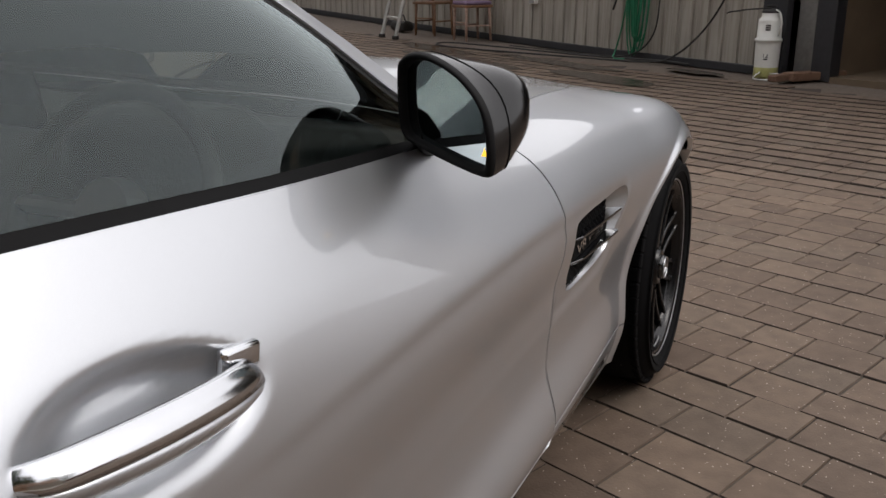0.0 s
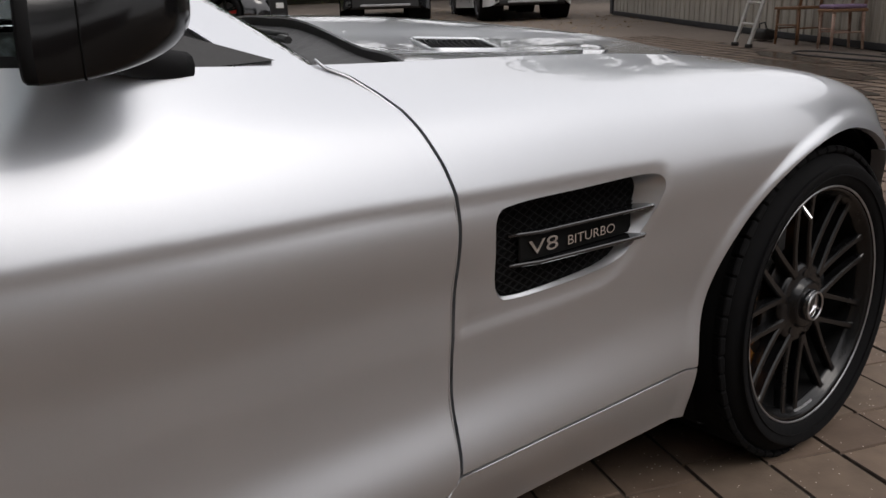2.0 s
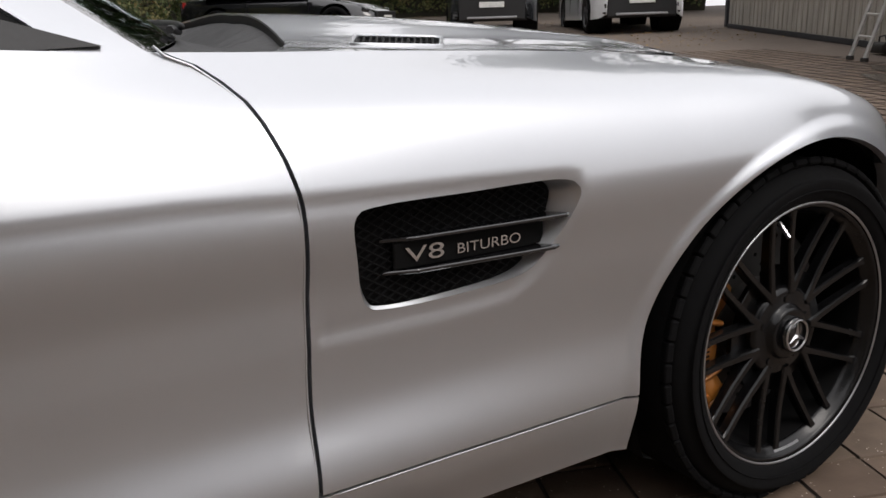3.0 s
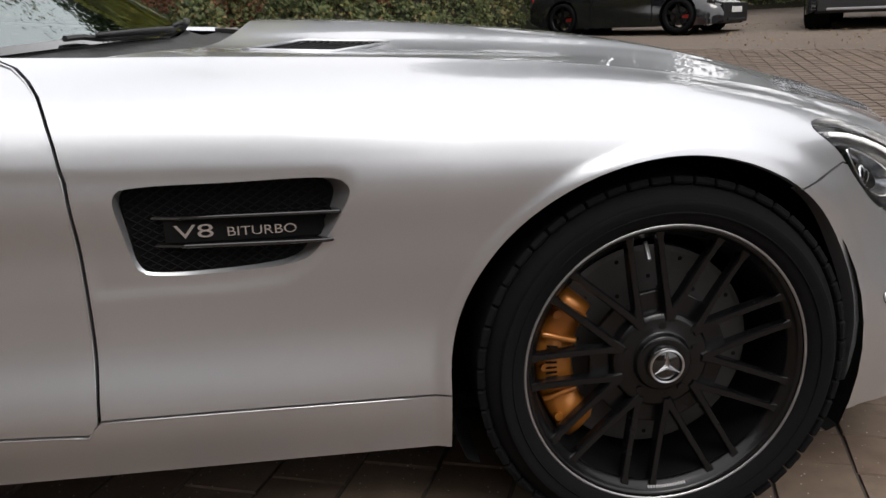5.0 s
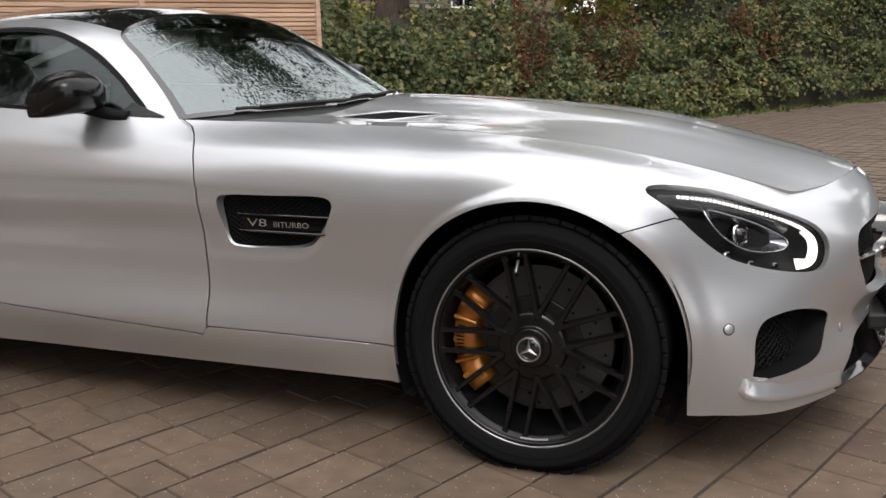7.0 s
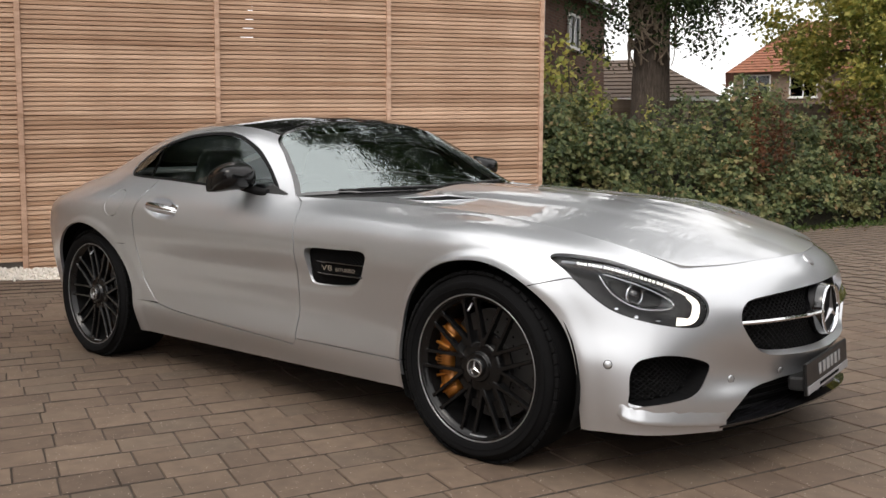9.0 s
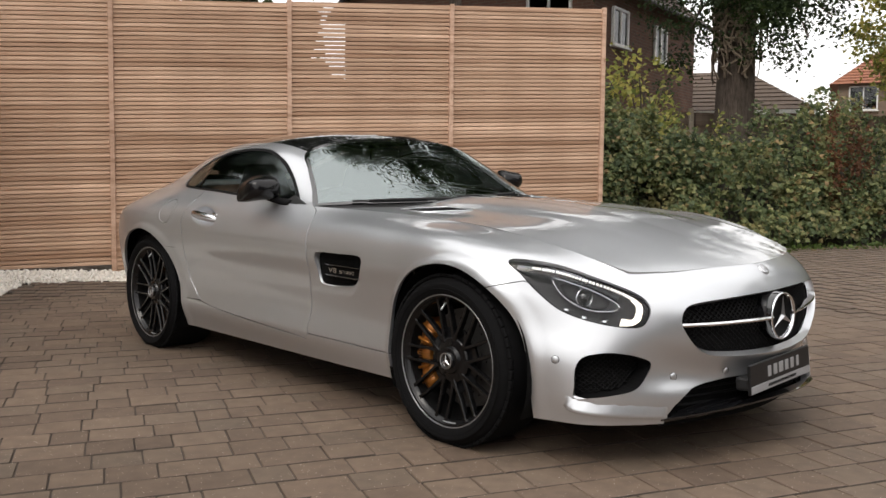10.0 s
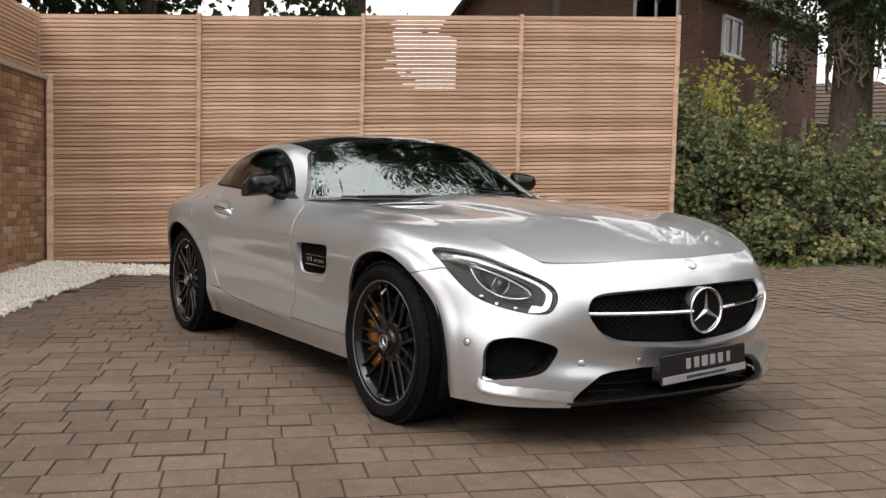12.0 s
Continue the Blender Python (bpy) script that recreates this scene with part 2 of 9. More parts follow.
def wood_mat(name, lo, hi, rough=0.7):
    """Weathered softwood slats, each with its own tone, grain along their length (object x)."""
    m, n, l, b = mat(name)
    oi = n.new("ShaderNodeObjectInfo")
    gi = n.new("ShaderNodeNewGeometry")
    add = n.new("ShaderNodeMath")
    add.operation = "ADD"
    fr = n.new("ShaderNodeMath")
    fr.operation = "FRACT"
    l.new(oi.outputs["Random"], add.inputs[0])
    l.new(gi.outputs["Random Per Island"], add.inputs[1])
    l.new(add.outputs[0], fr.inputs[0])
    md = tuple((a + c) / 2 for a, c in zip(lo, hi))
    c1 = ramp_tex(n, l, fr.outputs[0], ((0, lo), (0.25, md), (0.6, hi), (0.85, md), (1, tuple(v * 1.15 for v in hi))))
    g = noise_tex(n, l, 6, 5, 0.6, "Object", (0.5, 30, 30))
    c2 = mix(n, l, c1, ramp_tex(n, l, g, ((0.3, (0.62, 0.55, 0.5)), (0.65, (1.08, 1.05, 1.03)))), 0.8, "MULTIPLY")
    kn = noise_tex(n, l, 2.2, 2, 0.5, "Object", (1, 9, 9))
    c2 = mix(n, l, c2, ramp_tex(n, l, kn, ((0.28, (0.5, 0.4, 0.33)), (0.36, (1, 1, 1)))), 0.7, "MULTIPLY")
    pos = n.new("ShaderNodeNewGeometry")
    for sc_, lo_, hi_, dark in ((1.0, 0.34, 0.62, (0.74, 0.70, 0.67)), (2.6, 0.32, 0.50, (0.72, 0.64, 0.58))):
        mp = n.new("ShaderNodeMapping")
        mp.inputs["Scale"].default_value = (0.22, 0.22, 7.0)
        st = n.new("ShaderNodeTexNoise")
        st.inputs["Scale"].default_value, st.inputs["Detail"].default_value = sc_, 4
        l.new(pos.outputs["Position"], mp.inputs["Vector"])
        l.new(mp.outputs["Vector"], st.inputs["Vector"])
        c2 = mix(n, l, c2, ramp_tex(n, l, st.outputs["Fac"], ((lo_, dark), (hi_, (1.06, 1.06, 1.08)))), 0.75, "MULTIPLY")
    l.new(c2, b.inputs["Base Color"])
    setp(b, Roughness=rough)
    bump(n, l, b, g, 0.25, 0.004)
    return m


def brick_mat():
    m, n, l, b = mat("old_brick")
    oi = n.new("ShaderNodeObjectInfo")
    gi = n.new("ShaderNodeNewGeometry")
    add = n.new("ShaderNodeMath")
    add.operation = "ADD"
    fr = n.new("ShaderNodeMath")
    fr.operation = "FRACT"
    l.new(oi.outputs["Random"], add.inputs[0])
    l.new(gi.outputs["Random Per Island"], add.inputs[1])
    l.new(add.outputs[0], fr.inputs[0])
    c1 = ramp_tex(n, l, fr.outputs[0], ((0, (0.17, 0.085, 0.045)), (0.3, (0.25, 0.125, 0.058)), (0.55, (0.28, 0.152, 0.074)), (0.8, (0.31, 0.185, 0.10)), (0.95, (0.36, 0.25, 0.16)), (1, (0.40, 0.30, 0.21))))
    g = noise_tex(n, l, 40, 4)
    c2 = mix(n, l, c1, ramp_tex(n, l, g, ((0.3, (0.65, 0.62, 0.6)), (0.7, (1.1, 1.1, 1.1)))), 0.8, "MULTIPLY")
    l.new(c2, b.inputs["Base Color"])
    setp(b, Roughness=0.85)
    bump(n, l, b, g, 0.4, 0.004)
    return m


def house_brick_mat(name, c1, c2, mortar):
    m, n, l, b = mat(name)
    t = n.new("ShaderNodeTexBrick")
    t.inputs["Scale"].default_value = 1.0
    t.inputs["Brick Width"].default_value, t.inputs["Row Height"].default_value, t.inputs["Mortar Size"].default_value = 0.225, 0.075, 0.008
    for k, v in (("Color1", c1), ("Color2", c2), ("Mortar", mortar)):
        t.inputs[k].default_value = (*v, 1)
    uv = n.new("ShaderNodeUVMap")
    l.new(uv.outputs["UV"], t.inputs["Vector"])
    g = noise_tex(n, l, 1.2, 4)
    c = mix(n, l, t.outputs["Color"], ramp_tex(n, l, g, ((0.3, (0.7, 0.68, 0.66)), (0.7, (1.1, 1.1, 1.1)))), 0.9, "MULTIPLY")
    l.new(c, b.inputs["Base Color"])
    setp(b, Roughness=0.9)
    bump(n, l, b, t.outputs["Fac"], -0.3, 0.01)
    return m


def bark_mat():
    m, n, l, b = mat("bark")
    g = noise_tex(n, l, 5, 6, 0.65, "Object", (6, 6, 1))
    c = ramp_tex(n, l, g, ((0.3, (0.045, 0.035, 0.028)), (0.6, (0.13, 0.10, 0.08)), (0.8, (0.19, 0.155, 0.125))))
    l.new(c, b.inputs["Base Color"])
    setp(b, Roughness=0.95)
    bump(n, l, b, g, 1.0, 0.05)
    return m


def ground_mat():
    m, n, l, b = mat("bare_ground")
    g = noise_tex(n, l, 0.35, 5)
    f = noise_tex(n, l, 30, 4)
    c = ramp_tex(n, l, g, ((0.3, (0.135, 0.108, 0.088)), (0.7, (0.185, 0.150, 0.122))))
    c = mix(n, l, c, ramp_tex(n, l, f, ((0.3, (0.7, 0.7, 0.7)), (0.7, (1.15, 1.12, 1.1)))), 0.9, "MULTIPLY")
    l.new(c, b.inputs["Base Color"])
    setp(b, Roughness=0.9)
    bump(n, l, b, f, 0.4, 0.01)
    return m


def shed_mat():
    m, n, l, b = mat("corrugated_sheet")
    g = noise_tex(n, l, 3, 5, 0.6, "Object", (1, 1, 0.35))
    st = noise_tex(n, l, 9, 4, 0.6, "Object", (3, 3, 0.12))
    c = ramp_tex(n, l, g, ((0.3, (0.30, 0.275, 0.24)), (0.7, (0.40, 0.37, 0.325))))
    c = mix(n, l, c, ramp_tex(n, l, st, ((0.32, (0.45, 0.42, 0.38)), (0.55, (1, 1, 1)))), 0.6, "MULTIPLY")
    l.new(c, b.inputs["Base Color"])
    setp(b, Roughness=0.55)
    return m


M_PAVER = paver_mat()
M_JOINT = simple("joint_sand_and_shade", (0.060, 0.046, 0.037), 0.95, var=0.3, scale=40)
M_GROUND = ground_mat()
M_SLAT = wood_mat("slat_wood", (0.395, 0.246, 0.155), (0.595, 0.421, 0.298))
M_POST = wood_mat("post_wood", (0.50, 0.34, 0.245), (0.60, 0.42, 0.31))
M_BRICK = brick_mat()
M_MORTAR = simple("mortar", (0.34, 0.29, 0.23), 0.95, var=0.25, scale=30, bumps=0.3)
M_COPING = simple("stone_coping", (0.33, 0.28, 0.22), 0.9, var=0.2, scale=25, bumps=0.3)
M_GRAVEL = simple("white_gravel", (0.72, 0.68, 0.62), 0.85, var=0.25, scale=35)
M_LEAF_HEDGE = leaf_mat("bramble_leaf", ((0, (0.045, 0.068, 0.032)), (0.35, (0.095, 0.130, 0.056)), (0.65, (0.165, 0.200, 0.085)), (0.86, (0.26, 0.27, 0.12)), (0.95, (0.31, 0.25, 0.125)), (1, (0.36, 0.25, 0.14))), 0.35, (0.24, 0.21, 0.085))
M_LEAF_TREE = leaf_mat("dark_tree_leaf", ((0, (0.022, 0.040, 0.015)), (0.5, (0.038, 0.065, 0.022)), (1, (0.065, 0.095, 0.032))))
M_LEAF_YEL = leaf_mat("yellowing_leaf", ((0, (0.20, 0.26, 0.08)), (0.5, (0.42, 0.42, 0.12)), (1, (0.62, 0.54, 0.18))), 0.55)
M_LEAF_RED = leaf_mat("rusty_seedhead", ((0, (0.10, 0.04, 0.022)), (1, (0.20, 0.085, 0.04))))
M_LEAF_DRY = leaf_mat("fallen_leaf", ((0, (0.16, 0.09, 0.04)), (0.6, (0.30, 0.19, 0.08)), (1, (0.42, 0.31, 0.13))), 0.1)
M_GRASS = leaf_mat("grass_blade", ((0, (0.05, 0.09, 0.02)), (1, (0.13, 0.18, 0.05))))
M_BARK = bark_mat()
M_IVY = simple("ivy_stem", (0.27, 0.21, 0.155), 0.9, var=0.3, scale=20, bumps=0.4)
M_HOUSE = house_brick_mat("house_brick", (0.17, 0.082, 0.052), (0.125, 0.062, 0.042), (0.16, 0.12, 0.095))
M_HOUSE2 = house_brick_mat("house_brick_pale", (0.24, 0.17, 0.12), (0.2, 0.14, 0.1), (0.2, 0.17, 0.14))
M_TILE = simple("brown_roof_tile", (0.13, 0.092, 0.068), 0.85, var=0.3, scale=6, bumps=0.4)
M_TILE_RED = simple("orange_roof_tile", (0.24, 0.092, 0.05), 0.85, var=0.25, scale=5, bumps=0.4)
M_UPVC = simple("white_frame", (0.75, 0.75, 0.73), 0.4)
M_PANE = glass_mat("house_pane", (0.25, 0.27, 0.28), 1.6)
M_NET = simple("pale_curtain", (0.5, 0.5, 0.47), 0.9)
M_FENCE2 = wood_mat("old_panel_fence", (0.11, 0.085, 0.065), (0.19, 0.15, 0.115), 0.9)
M_SHED = shed_mat()
M_STEEL = simple("dark_steel", (0.03, 0.03, 0.034), 0.5)
M_GALV = simple("galvanised_post", (0.32, 0.31, 0.30), 0.5, 0.6)
M_ALU = simple("ladder_aluminium", (0.55, 0.54, 0.52), 0.45, 0.8, var=0.15)
M_TIMBER = wood_mat("old_timber", (0.13, 0.075, 0.05), (0.2, 0.12, 0.08))
M_CHAIR = wood_mat("chair_wood", (0.17, 0.085, 0.04), (0.25, 0.135, 0.07), 0.45)
M_PURPLE = simple("mauve_cushion", (0.22, 0.15, 0.24), 0.9, var=0.2, scale=60)
M_HOSE = simple("green_hose", (0.01, 0.16, 0.075), 0.45)
M_CABLE = simple("black_hose", (0.02, 0.018, 0.017), 0.55)
M_TANK = simple("translucent_white_plastic", (0.72, 0.72, 0.68), 0.4, var=0.05)
M_TANKLOW = simple("yellowish_liquid", (0.55, 0.55, 0.22), 0.35)
M_INSIDE = simple("garage_inside", (0.16, 0.115, 0.075), 0.9, var=0.2, scale=3)
M_CARBLACK = simple("black_car_paint", (0.008, 0.008, 0.01), 0.15, coat=1.0)
M_CARGREY = simple("dark_grey_car_paint", (0.03, 0.032, 0.036), 0.25, 0.5, coat=1.0)
M_CARWHITE = simple("white_car_paint", (0.72, 0.73, 0.74), 0.25, coat=1.0, var=0.05)
M_REDCAL = simple("red_caliper", (0.5, 0.02, 0.015), 0.35, coat=0.5)
M_WET = simple("wet_ground", (0.060, 0.047, 0.038), 0.22, var=0.3, scale=5)
M_GREYDARK = simple("dark_grey_plastic", (0.06, 0.06, 0.062), 0.45)
M_CHAIRPALE = wood_mat("pale_chair_wood", (0.36, 0.24, 0.19), (0.46, 0.33, 0.27), 0.5)
from mathutils.kdtree import KDTree

# ---- building helpers ----
def mesh_ob(name, bm, material, parent=None, label="", smooth=False):
    me = bpy.data.meshes.new(name)
    bm.to_mesh(me)
    bm.free()
    if smooth:
        me.polygons.foreach_set("use_smooth", [True] * len(me.polygons))
    me.materials.append(material)
    ob = new(name, me)
    if parent is not None:
        ob.parent = parent
    if label:
        ob["label"] = label
    return ob


def part(name, bm, material, parent, label="", smooth=False):
    return mesh_ob(name, bm, material, parent, label, smooth)


def empty(name, m=None):
    ob = new(name)
    ob.empty_display_size = 0.1
    if m is not None:
        ob.matrix_basis = m
    return ob


def add_box(bm, size, m=None, bevel=0.0, seg=2):
    """A box centred on the pose m, with rounded edges."""
    g = bmesh.ops.create_cube(bm, size=1.0, matrix=(m or Matrix()) @ Matrix.Diagonal((*size, 1)))
    if bevel:
        vs = set(g["verts"])
        es = [e for e in bm.edges if e.verts[0] in vs and e.verts[1] in vs]
        bmesh.ops.bevel(bm, geom=es, offset=bevel, segments=seg, affect="EDGES", profile=0.5)
    return bm


def box(size, m=None, bevel=0.0, seg=2):
    return add_box(bmesh.new(), size, m, bevel, seg)


def add_cyl(bm, a, b, r0, r1=None, seg=16, caps=True):
    """A tapered rod from a to b."""
    a, b = Vector(a), Vector(b)
    d = b - a
    m = Matrix.Translation((a + b) / 2) @ d.to_track_quat("Z", "Y").to_matrix().to_4x4()
    bmesh.ops.create_cone(bm, cap_ends=caps, segments=seg, radius1=r0, radius2=r0 if r1 is None else r1, depth=d.length, matrix=m)
    return bm


def cyl(a, b, r0, r1=None, seg=16):
    return add_cyl(bmesh.new(), a, b, r0, r1, seg)


def add_tube(bm, pts, r, seg=8, closed=False, taper=1.0):
    """A round tube along a line of points."""
    pts = [Vector(p) for p in pts]
    rings = []
    n = len(pts)
    up = Vector((0.12, 0.31, 0.94)).normalized()
    for i, p in enumerate(pts):
        a = pts[(i - 1) % n] if closed or i else pts[0]
        b = pts[(i + 1) % n] if closed or i < n - 1 else pts[-1]
        d = (b - a).normalized()
        s = d.cross(up)
        if s.length < 1e-3:
            s = d.cross(Vector((1, 0, 0)))
        s.normalize()
        u = s.cross(d)
        rr = (r[i] if isinstance(r, (list, tuple)) else r) * (1 + (taper - 1) * i / max(1, n - 1))
        rings.append([bm.verts.new(p + rr * (math.cos(k * math.tau / seg) * s + math.sin(k * math.tau / seg) * u)) for k in range(seg)])
    for i in range(n if closed else n - 1):
        A, B = rings[i], rings[(i + 1) % n]
        for k in range(seg):
            bm.faces.new((A[k], A[(k + 1) % seg], B[(k + 1) % seg], B[k]))
    if not closed:
        bm.faces.new(rings[0][::-1])
        bm.faces.new(rings[-1])
    return bm


def tube(pts, r, seg=8, closed=False, taper=1.0):
    return add_tube(bmesh.new(), pts, r, seg, closed, taper)


def lathe(profile, seg=48, m=None, closed=False):
    """Turns a profile of (radius, height) about the z axis, then poses it by m."""
    bm = bmesh.new()
    m = m or Matrix()
    rings = [[bm.verts.new(m @ Vector((r * math.cos(k * math.tau / seg), r * math.sin(k * math.tau / seg), h))) for k in range(seg)] for r, h in profile]
    for i in range(len(rings) if closed else len(rings) - 1):
        A, B = rings[i], rings[(i + 1) % len(rings)]
        for k in range(seg):
            bm.faces.new((A[k], A[(k + 1) % seg], B[(k + 1) % seg], B[k]))
    return bm


def add_prism(bm, poly, m, depth):
    """A flat outline (2D) given thickness along its z, posed by m."""
    lo = [bm.verts.new(m @ Vector((x, y, 0))) for x, y in poly]
    hi = [bm.verts.new(m @ Vector((x, y, depth))) for x, y in poly]
    n = len(poly)
    bm.faces.new(lo[::-1])
    bm.faces.new(hi)
    for i in range(n):
        bm.faces.new((lo[i], lo[(i + 1) % n], hi[(i + 1) % n], hi[i]))
    return bm


def smooth_line(pts, n, closed=False):
    """A Catmull-Rom curve through points, n steps a span."""
    P = [np.array(p, float) for p in pts]
    k = len(P)
    out = []
    for i in range(k if closed else k - 1):
        p1, p2 = P[i], P[(i + 1) % k]
        p0 = P[i - 1] if (closed or i) else 2 * p1 - p2
        p3 = P[(i + 2) % k] if (closed or i + 2 < k) else 2 * p2 - p1
        for s in range(n):
            t = s / n
            out.append(0.5 * (2 * p1 + (p2 - p0) * t + (2 * p0 - 5 * p1 + 4 * p2 - p3) * t * t + (3 * p1 - p0 - 3 * p2 + p3) * t ** 3))
    if not closed:
        out.append(P[-1])
    return np.array(out)


def text_mesh(word, size, depth, m):
    """Lettering in the built-in font as a mesh, its left end at the pose m."""
    c = bpy.data.curves.new("lettering", "FONT")
    c.body, c.size, c.extrude = word, size, depth
    ob = bpy.data.objects.new("lettering", c)
    scene.collection.objects.link(ob)
    dg = bpy.context.evaluated_depsgraph_get()
    me = bpy.data.meshes.new_from_object(ob.evaluated_get(dg))
    bpy.data.objects.remove(ob)
    bm = bmesh.new()
    bm.from_mesh(me)
    bm.transform(m)
    bpy.data.meshes.remove(me)
    return bm


# --- curved sheets that can be cut by a function of place ---
def sheet_grid(P):
    """A grid of places (rows, columns, 3) as (V, F) with V = place and normal."""
    du = np.gradient(P, axis=1)
    dv = np.gradient(P, axis=0)
    N = np.cross(du, dv)
    L = np.linalg.norm(N, axis=2, keepdims=True)
    N = N / np.maximum(L, 1e-9)
    h, w, _ = P.shape
    V = np.concatenate([P, N], axis=2).reshape(-1, 6)
    F = [(r * w + c, r * w + c + 1, (r + 1) * w + c + 1, (r + 1) * w + c) for r in range(h - 1) for c in range(w - 1)]
    return V, F


def cut(VF, f):
    """Keeps the side of the sheet on which f(x, y, z) is positive; the edge follows f = 0."""
    V, F = VF
    d = f(V[:, 0], V[:, 1], V[:, 2])
    keep = d >= 0
    extra, cache, out = [], {}, []

    def cross(a, b):
        key = (a, b) if a < b else (b, a)
        if key not in cache:
            t = d[a] / (d[a] - d[b])
            cache[key] = len(V) + len(extra)
            extra.append(V[a] + (V[b] - V[a]) * t)
        return cache[key]

    for face in F:
        k = [keep[i] for i in face]
        if all(k):
            out.append(face)
        elif any(k):
            poly = []
            n = len(face)
            for i in range(n):
                a, b = face[i], face[(i + 1) % n]
                if keep[a]:
                    poly.append(a)
                if keep[a] != keep[b]:
                    poly.append(cross(a, b))
            if len(poly) > 2:
                out.append(tuple(poly))
    V = np.vstack([V, np.array(extra)]) if extra else V
    used = sorted({i for p in out for i in p})
    back = {o: i for i, o in enumerate(used)}
    return V[used] if used else V[:0], [tuple(back[i] for i in p) for p in out]


def both(VF):
    """Adds the sheet's mirror image across y = 0."""
    V, F = VF
    W = V.copy()
    W[:, 1] *= -1
    W[:, 4] *= -1
    n = len(V)
    return np.vstack([V, W]), F + [tuple(i + n for i in reversed(p)) for p in F]


def mirror(VF):
    V, F = VF
    W = V.copy()
    W[:, 1] *= -1
    W[:, 4] *= -1
    return W, [tuple(reversed(p)) for p in F]


def sheet_part(name, VF, material, parent, label="", lip=0.014, lift=0.0):
    """The sheet as a part: smooth, with its rim turned inwards by lip."""
    V, F = VF
    pos, nor = V[:, :3] + V[:, 3:] * lift, V[:, 3:]
    nor = nor / np.maximum(np.linalg.norm(nor, axis=1, keepdims=True), 1e-9)
    verts, norms, faces = [pos], [nor], list(F)
    if lip:
        count = {}
        for p in F:
            for i in range(len(p)):
                e = (p[i], p[(i + 1) % len(p)])
                key = (min(e), max(e))
                count[key] = None if key in count else e
        edges = [e for e in count.values() if e and not (abs(pos[e[0]][1]) < 1e-4 and abs(pos[e[1]][1]) < 1e-4)]
        base = len(pos)
        ids = sorted({i for e in edges for i in e})
        at = {o: i for i, o in enumerate(ids)}
        k = len(ids)
        if k:
            verts += [pos[ids], pos[ids] - nor[ids] * lip]
            side = np.zeros_like(pos)
            for a, b in edges:
                c = np.cross(pos[b] - pos[a], nor[a] + nor[b])
                side[a] += c
                side[b] += c
            side = side[ids] / np.maximum(np.linalg.norm(side[ids], axis=1, keepdims=True), 1e-9)
            norms += [side, side]
            faces += [(base + at[b], base + at[a], base + k + at[a], base + k + at[b]) for a, b in edges]
    me = bpy.data.meshes.new(name)
    me.from_pydata(np.vstack(verts).tolist(), [], faces)
    me.polygons.foreach_set("use_smooth", [i < len(F) for i in range(len(faces))])
    me.normals_split_custom_set_from_vertices(np.vstack(norms).tolist())
    me.materials.append(material)
    ob = new(name, me)
    ob.parent = parent
    if label:
        ob["label"] = label
    return ob


def inside(poly, a, b):
    """Signed distance of the places (a, b) to a closed 2D outline, positive inside."""
    P = np.array(poly)
    a, b = np.asarray(a, float), np.asarray(b, float)
    best = np.full(a.shape, 1e9)
    odd = np.zeros(a.shape, bool)
    for i in range(len(P)):
        (x0, y0), (x1, y1) = P[i], P[(i + 1) % len(P)]
        ex, ey = x1 - x0, y1 - y0
        t = np.clip(((a - x0) * ex + (b - y0) * ey) / (ex * ex + ey * ey + 1e-12), 0, 1)
        best = np.minimum(best, np.hypot(a - x0 - t * ex, b - y0 - t * ey))
        if y0 != y1:
            odd ^= ((y0 > b) != (y1 > b)) & (a < ex * (b - y0) / (y1 - y0) + x0)
    return np.where(odd, best, -best)


def line(points):
    """A bent line as a function: value at t from (t, value) points in rising t."""
    xs, ys = [p[0] for p in points], [p[1] for p in points]
    return lambda t: np.interp(t, xs, ys)


def rise(x, y):
    """The ground's height: level under the car, rising slightly outwards."""
    r = math.hypot(x + 1.2, y)
    return 0.045 * max(0.0, r - 4.0)

# ---- the ground: one sheet to the horizon ----
def ground_sheet():
    rings = [0, 2, 3, 3.5, 4, 4.5, 5, 6, 7, 8, 9, 10, 11.5, 13, 15, 17, 19, 22, 26, 30, 45, 80, 200, 600]
    seg = 192
    bm = bmesh.new()
    L = []
    for r in rings:
        ring = []
        for k in range(seg if r else 1):
            a = k * math.tau / seg
            x, y = -1.2 + r * math.cos(a), r * math.sin(a)
            h = rise(x, y) if r < 30 else 1.17
            ring.append(bm.verts.new((x, y, h - 0.022 if r < 30 else h)))
        L.append(ring)
    for k in range(seg):
        bm.faces.new((L[0][0], L[1][k], L[1][(k + 1) % seg]))
    for i in range(1, len(rings) - 1):
        for k in range(seg):
            bm.faces.new((L[i][k], L[i + 1][k], L[i + 1][(k + 1) % seg], L[i][(k + 1) % seg]))
    g = mesh_ob("ground", bm, M_GROUND, None, "", True)
    tagged(g, "trodden brown earth and sand under the paving", "ground", kind="structure")


ground_sheet()

# fence and wall lines
F0, F4 = Vector((-7.335, -1.156, 0)), Vector((-3.897, 5.170, 0))
FD = (F4 - F0).normalized()
WD = Vector((FD.y, -FD.x, 0))
# hedge foot
HEDGE = smooth_line([(-4.9, 5.4), (-3.95, 6.5), (-3.3, 7.7), (-2.35, 9.1), (-0.75, 11.9), (0.75, 13.7), (3.0, 16.4), (4.4, 18.4), (5.6, 20.6), (8.5, 23.0), (12.5, 24.0), (17.0, 22.0), (19.5, 17.0)], 6)
# corrugated shed wall
P0, SDIR = Vector((6.91, -0.25, 0)), Vector((0.507, 0.862, 0)).normalized()
SN = Vector((-SDIR.y, SDIR.x, 0))


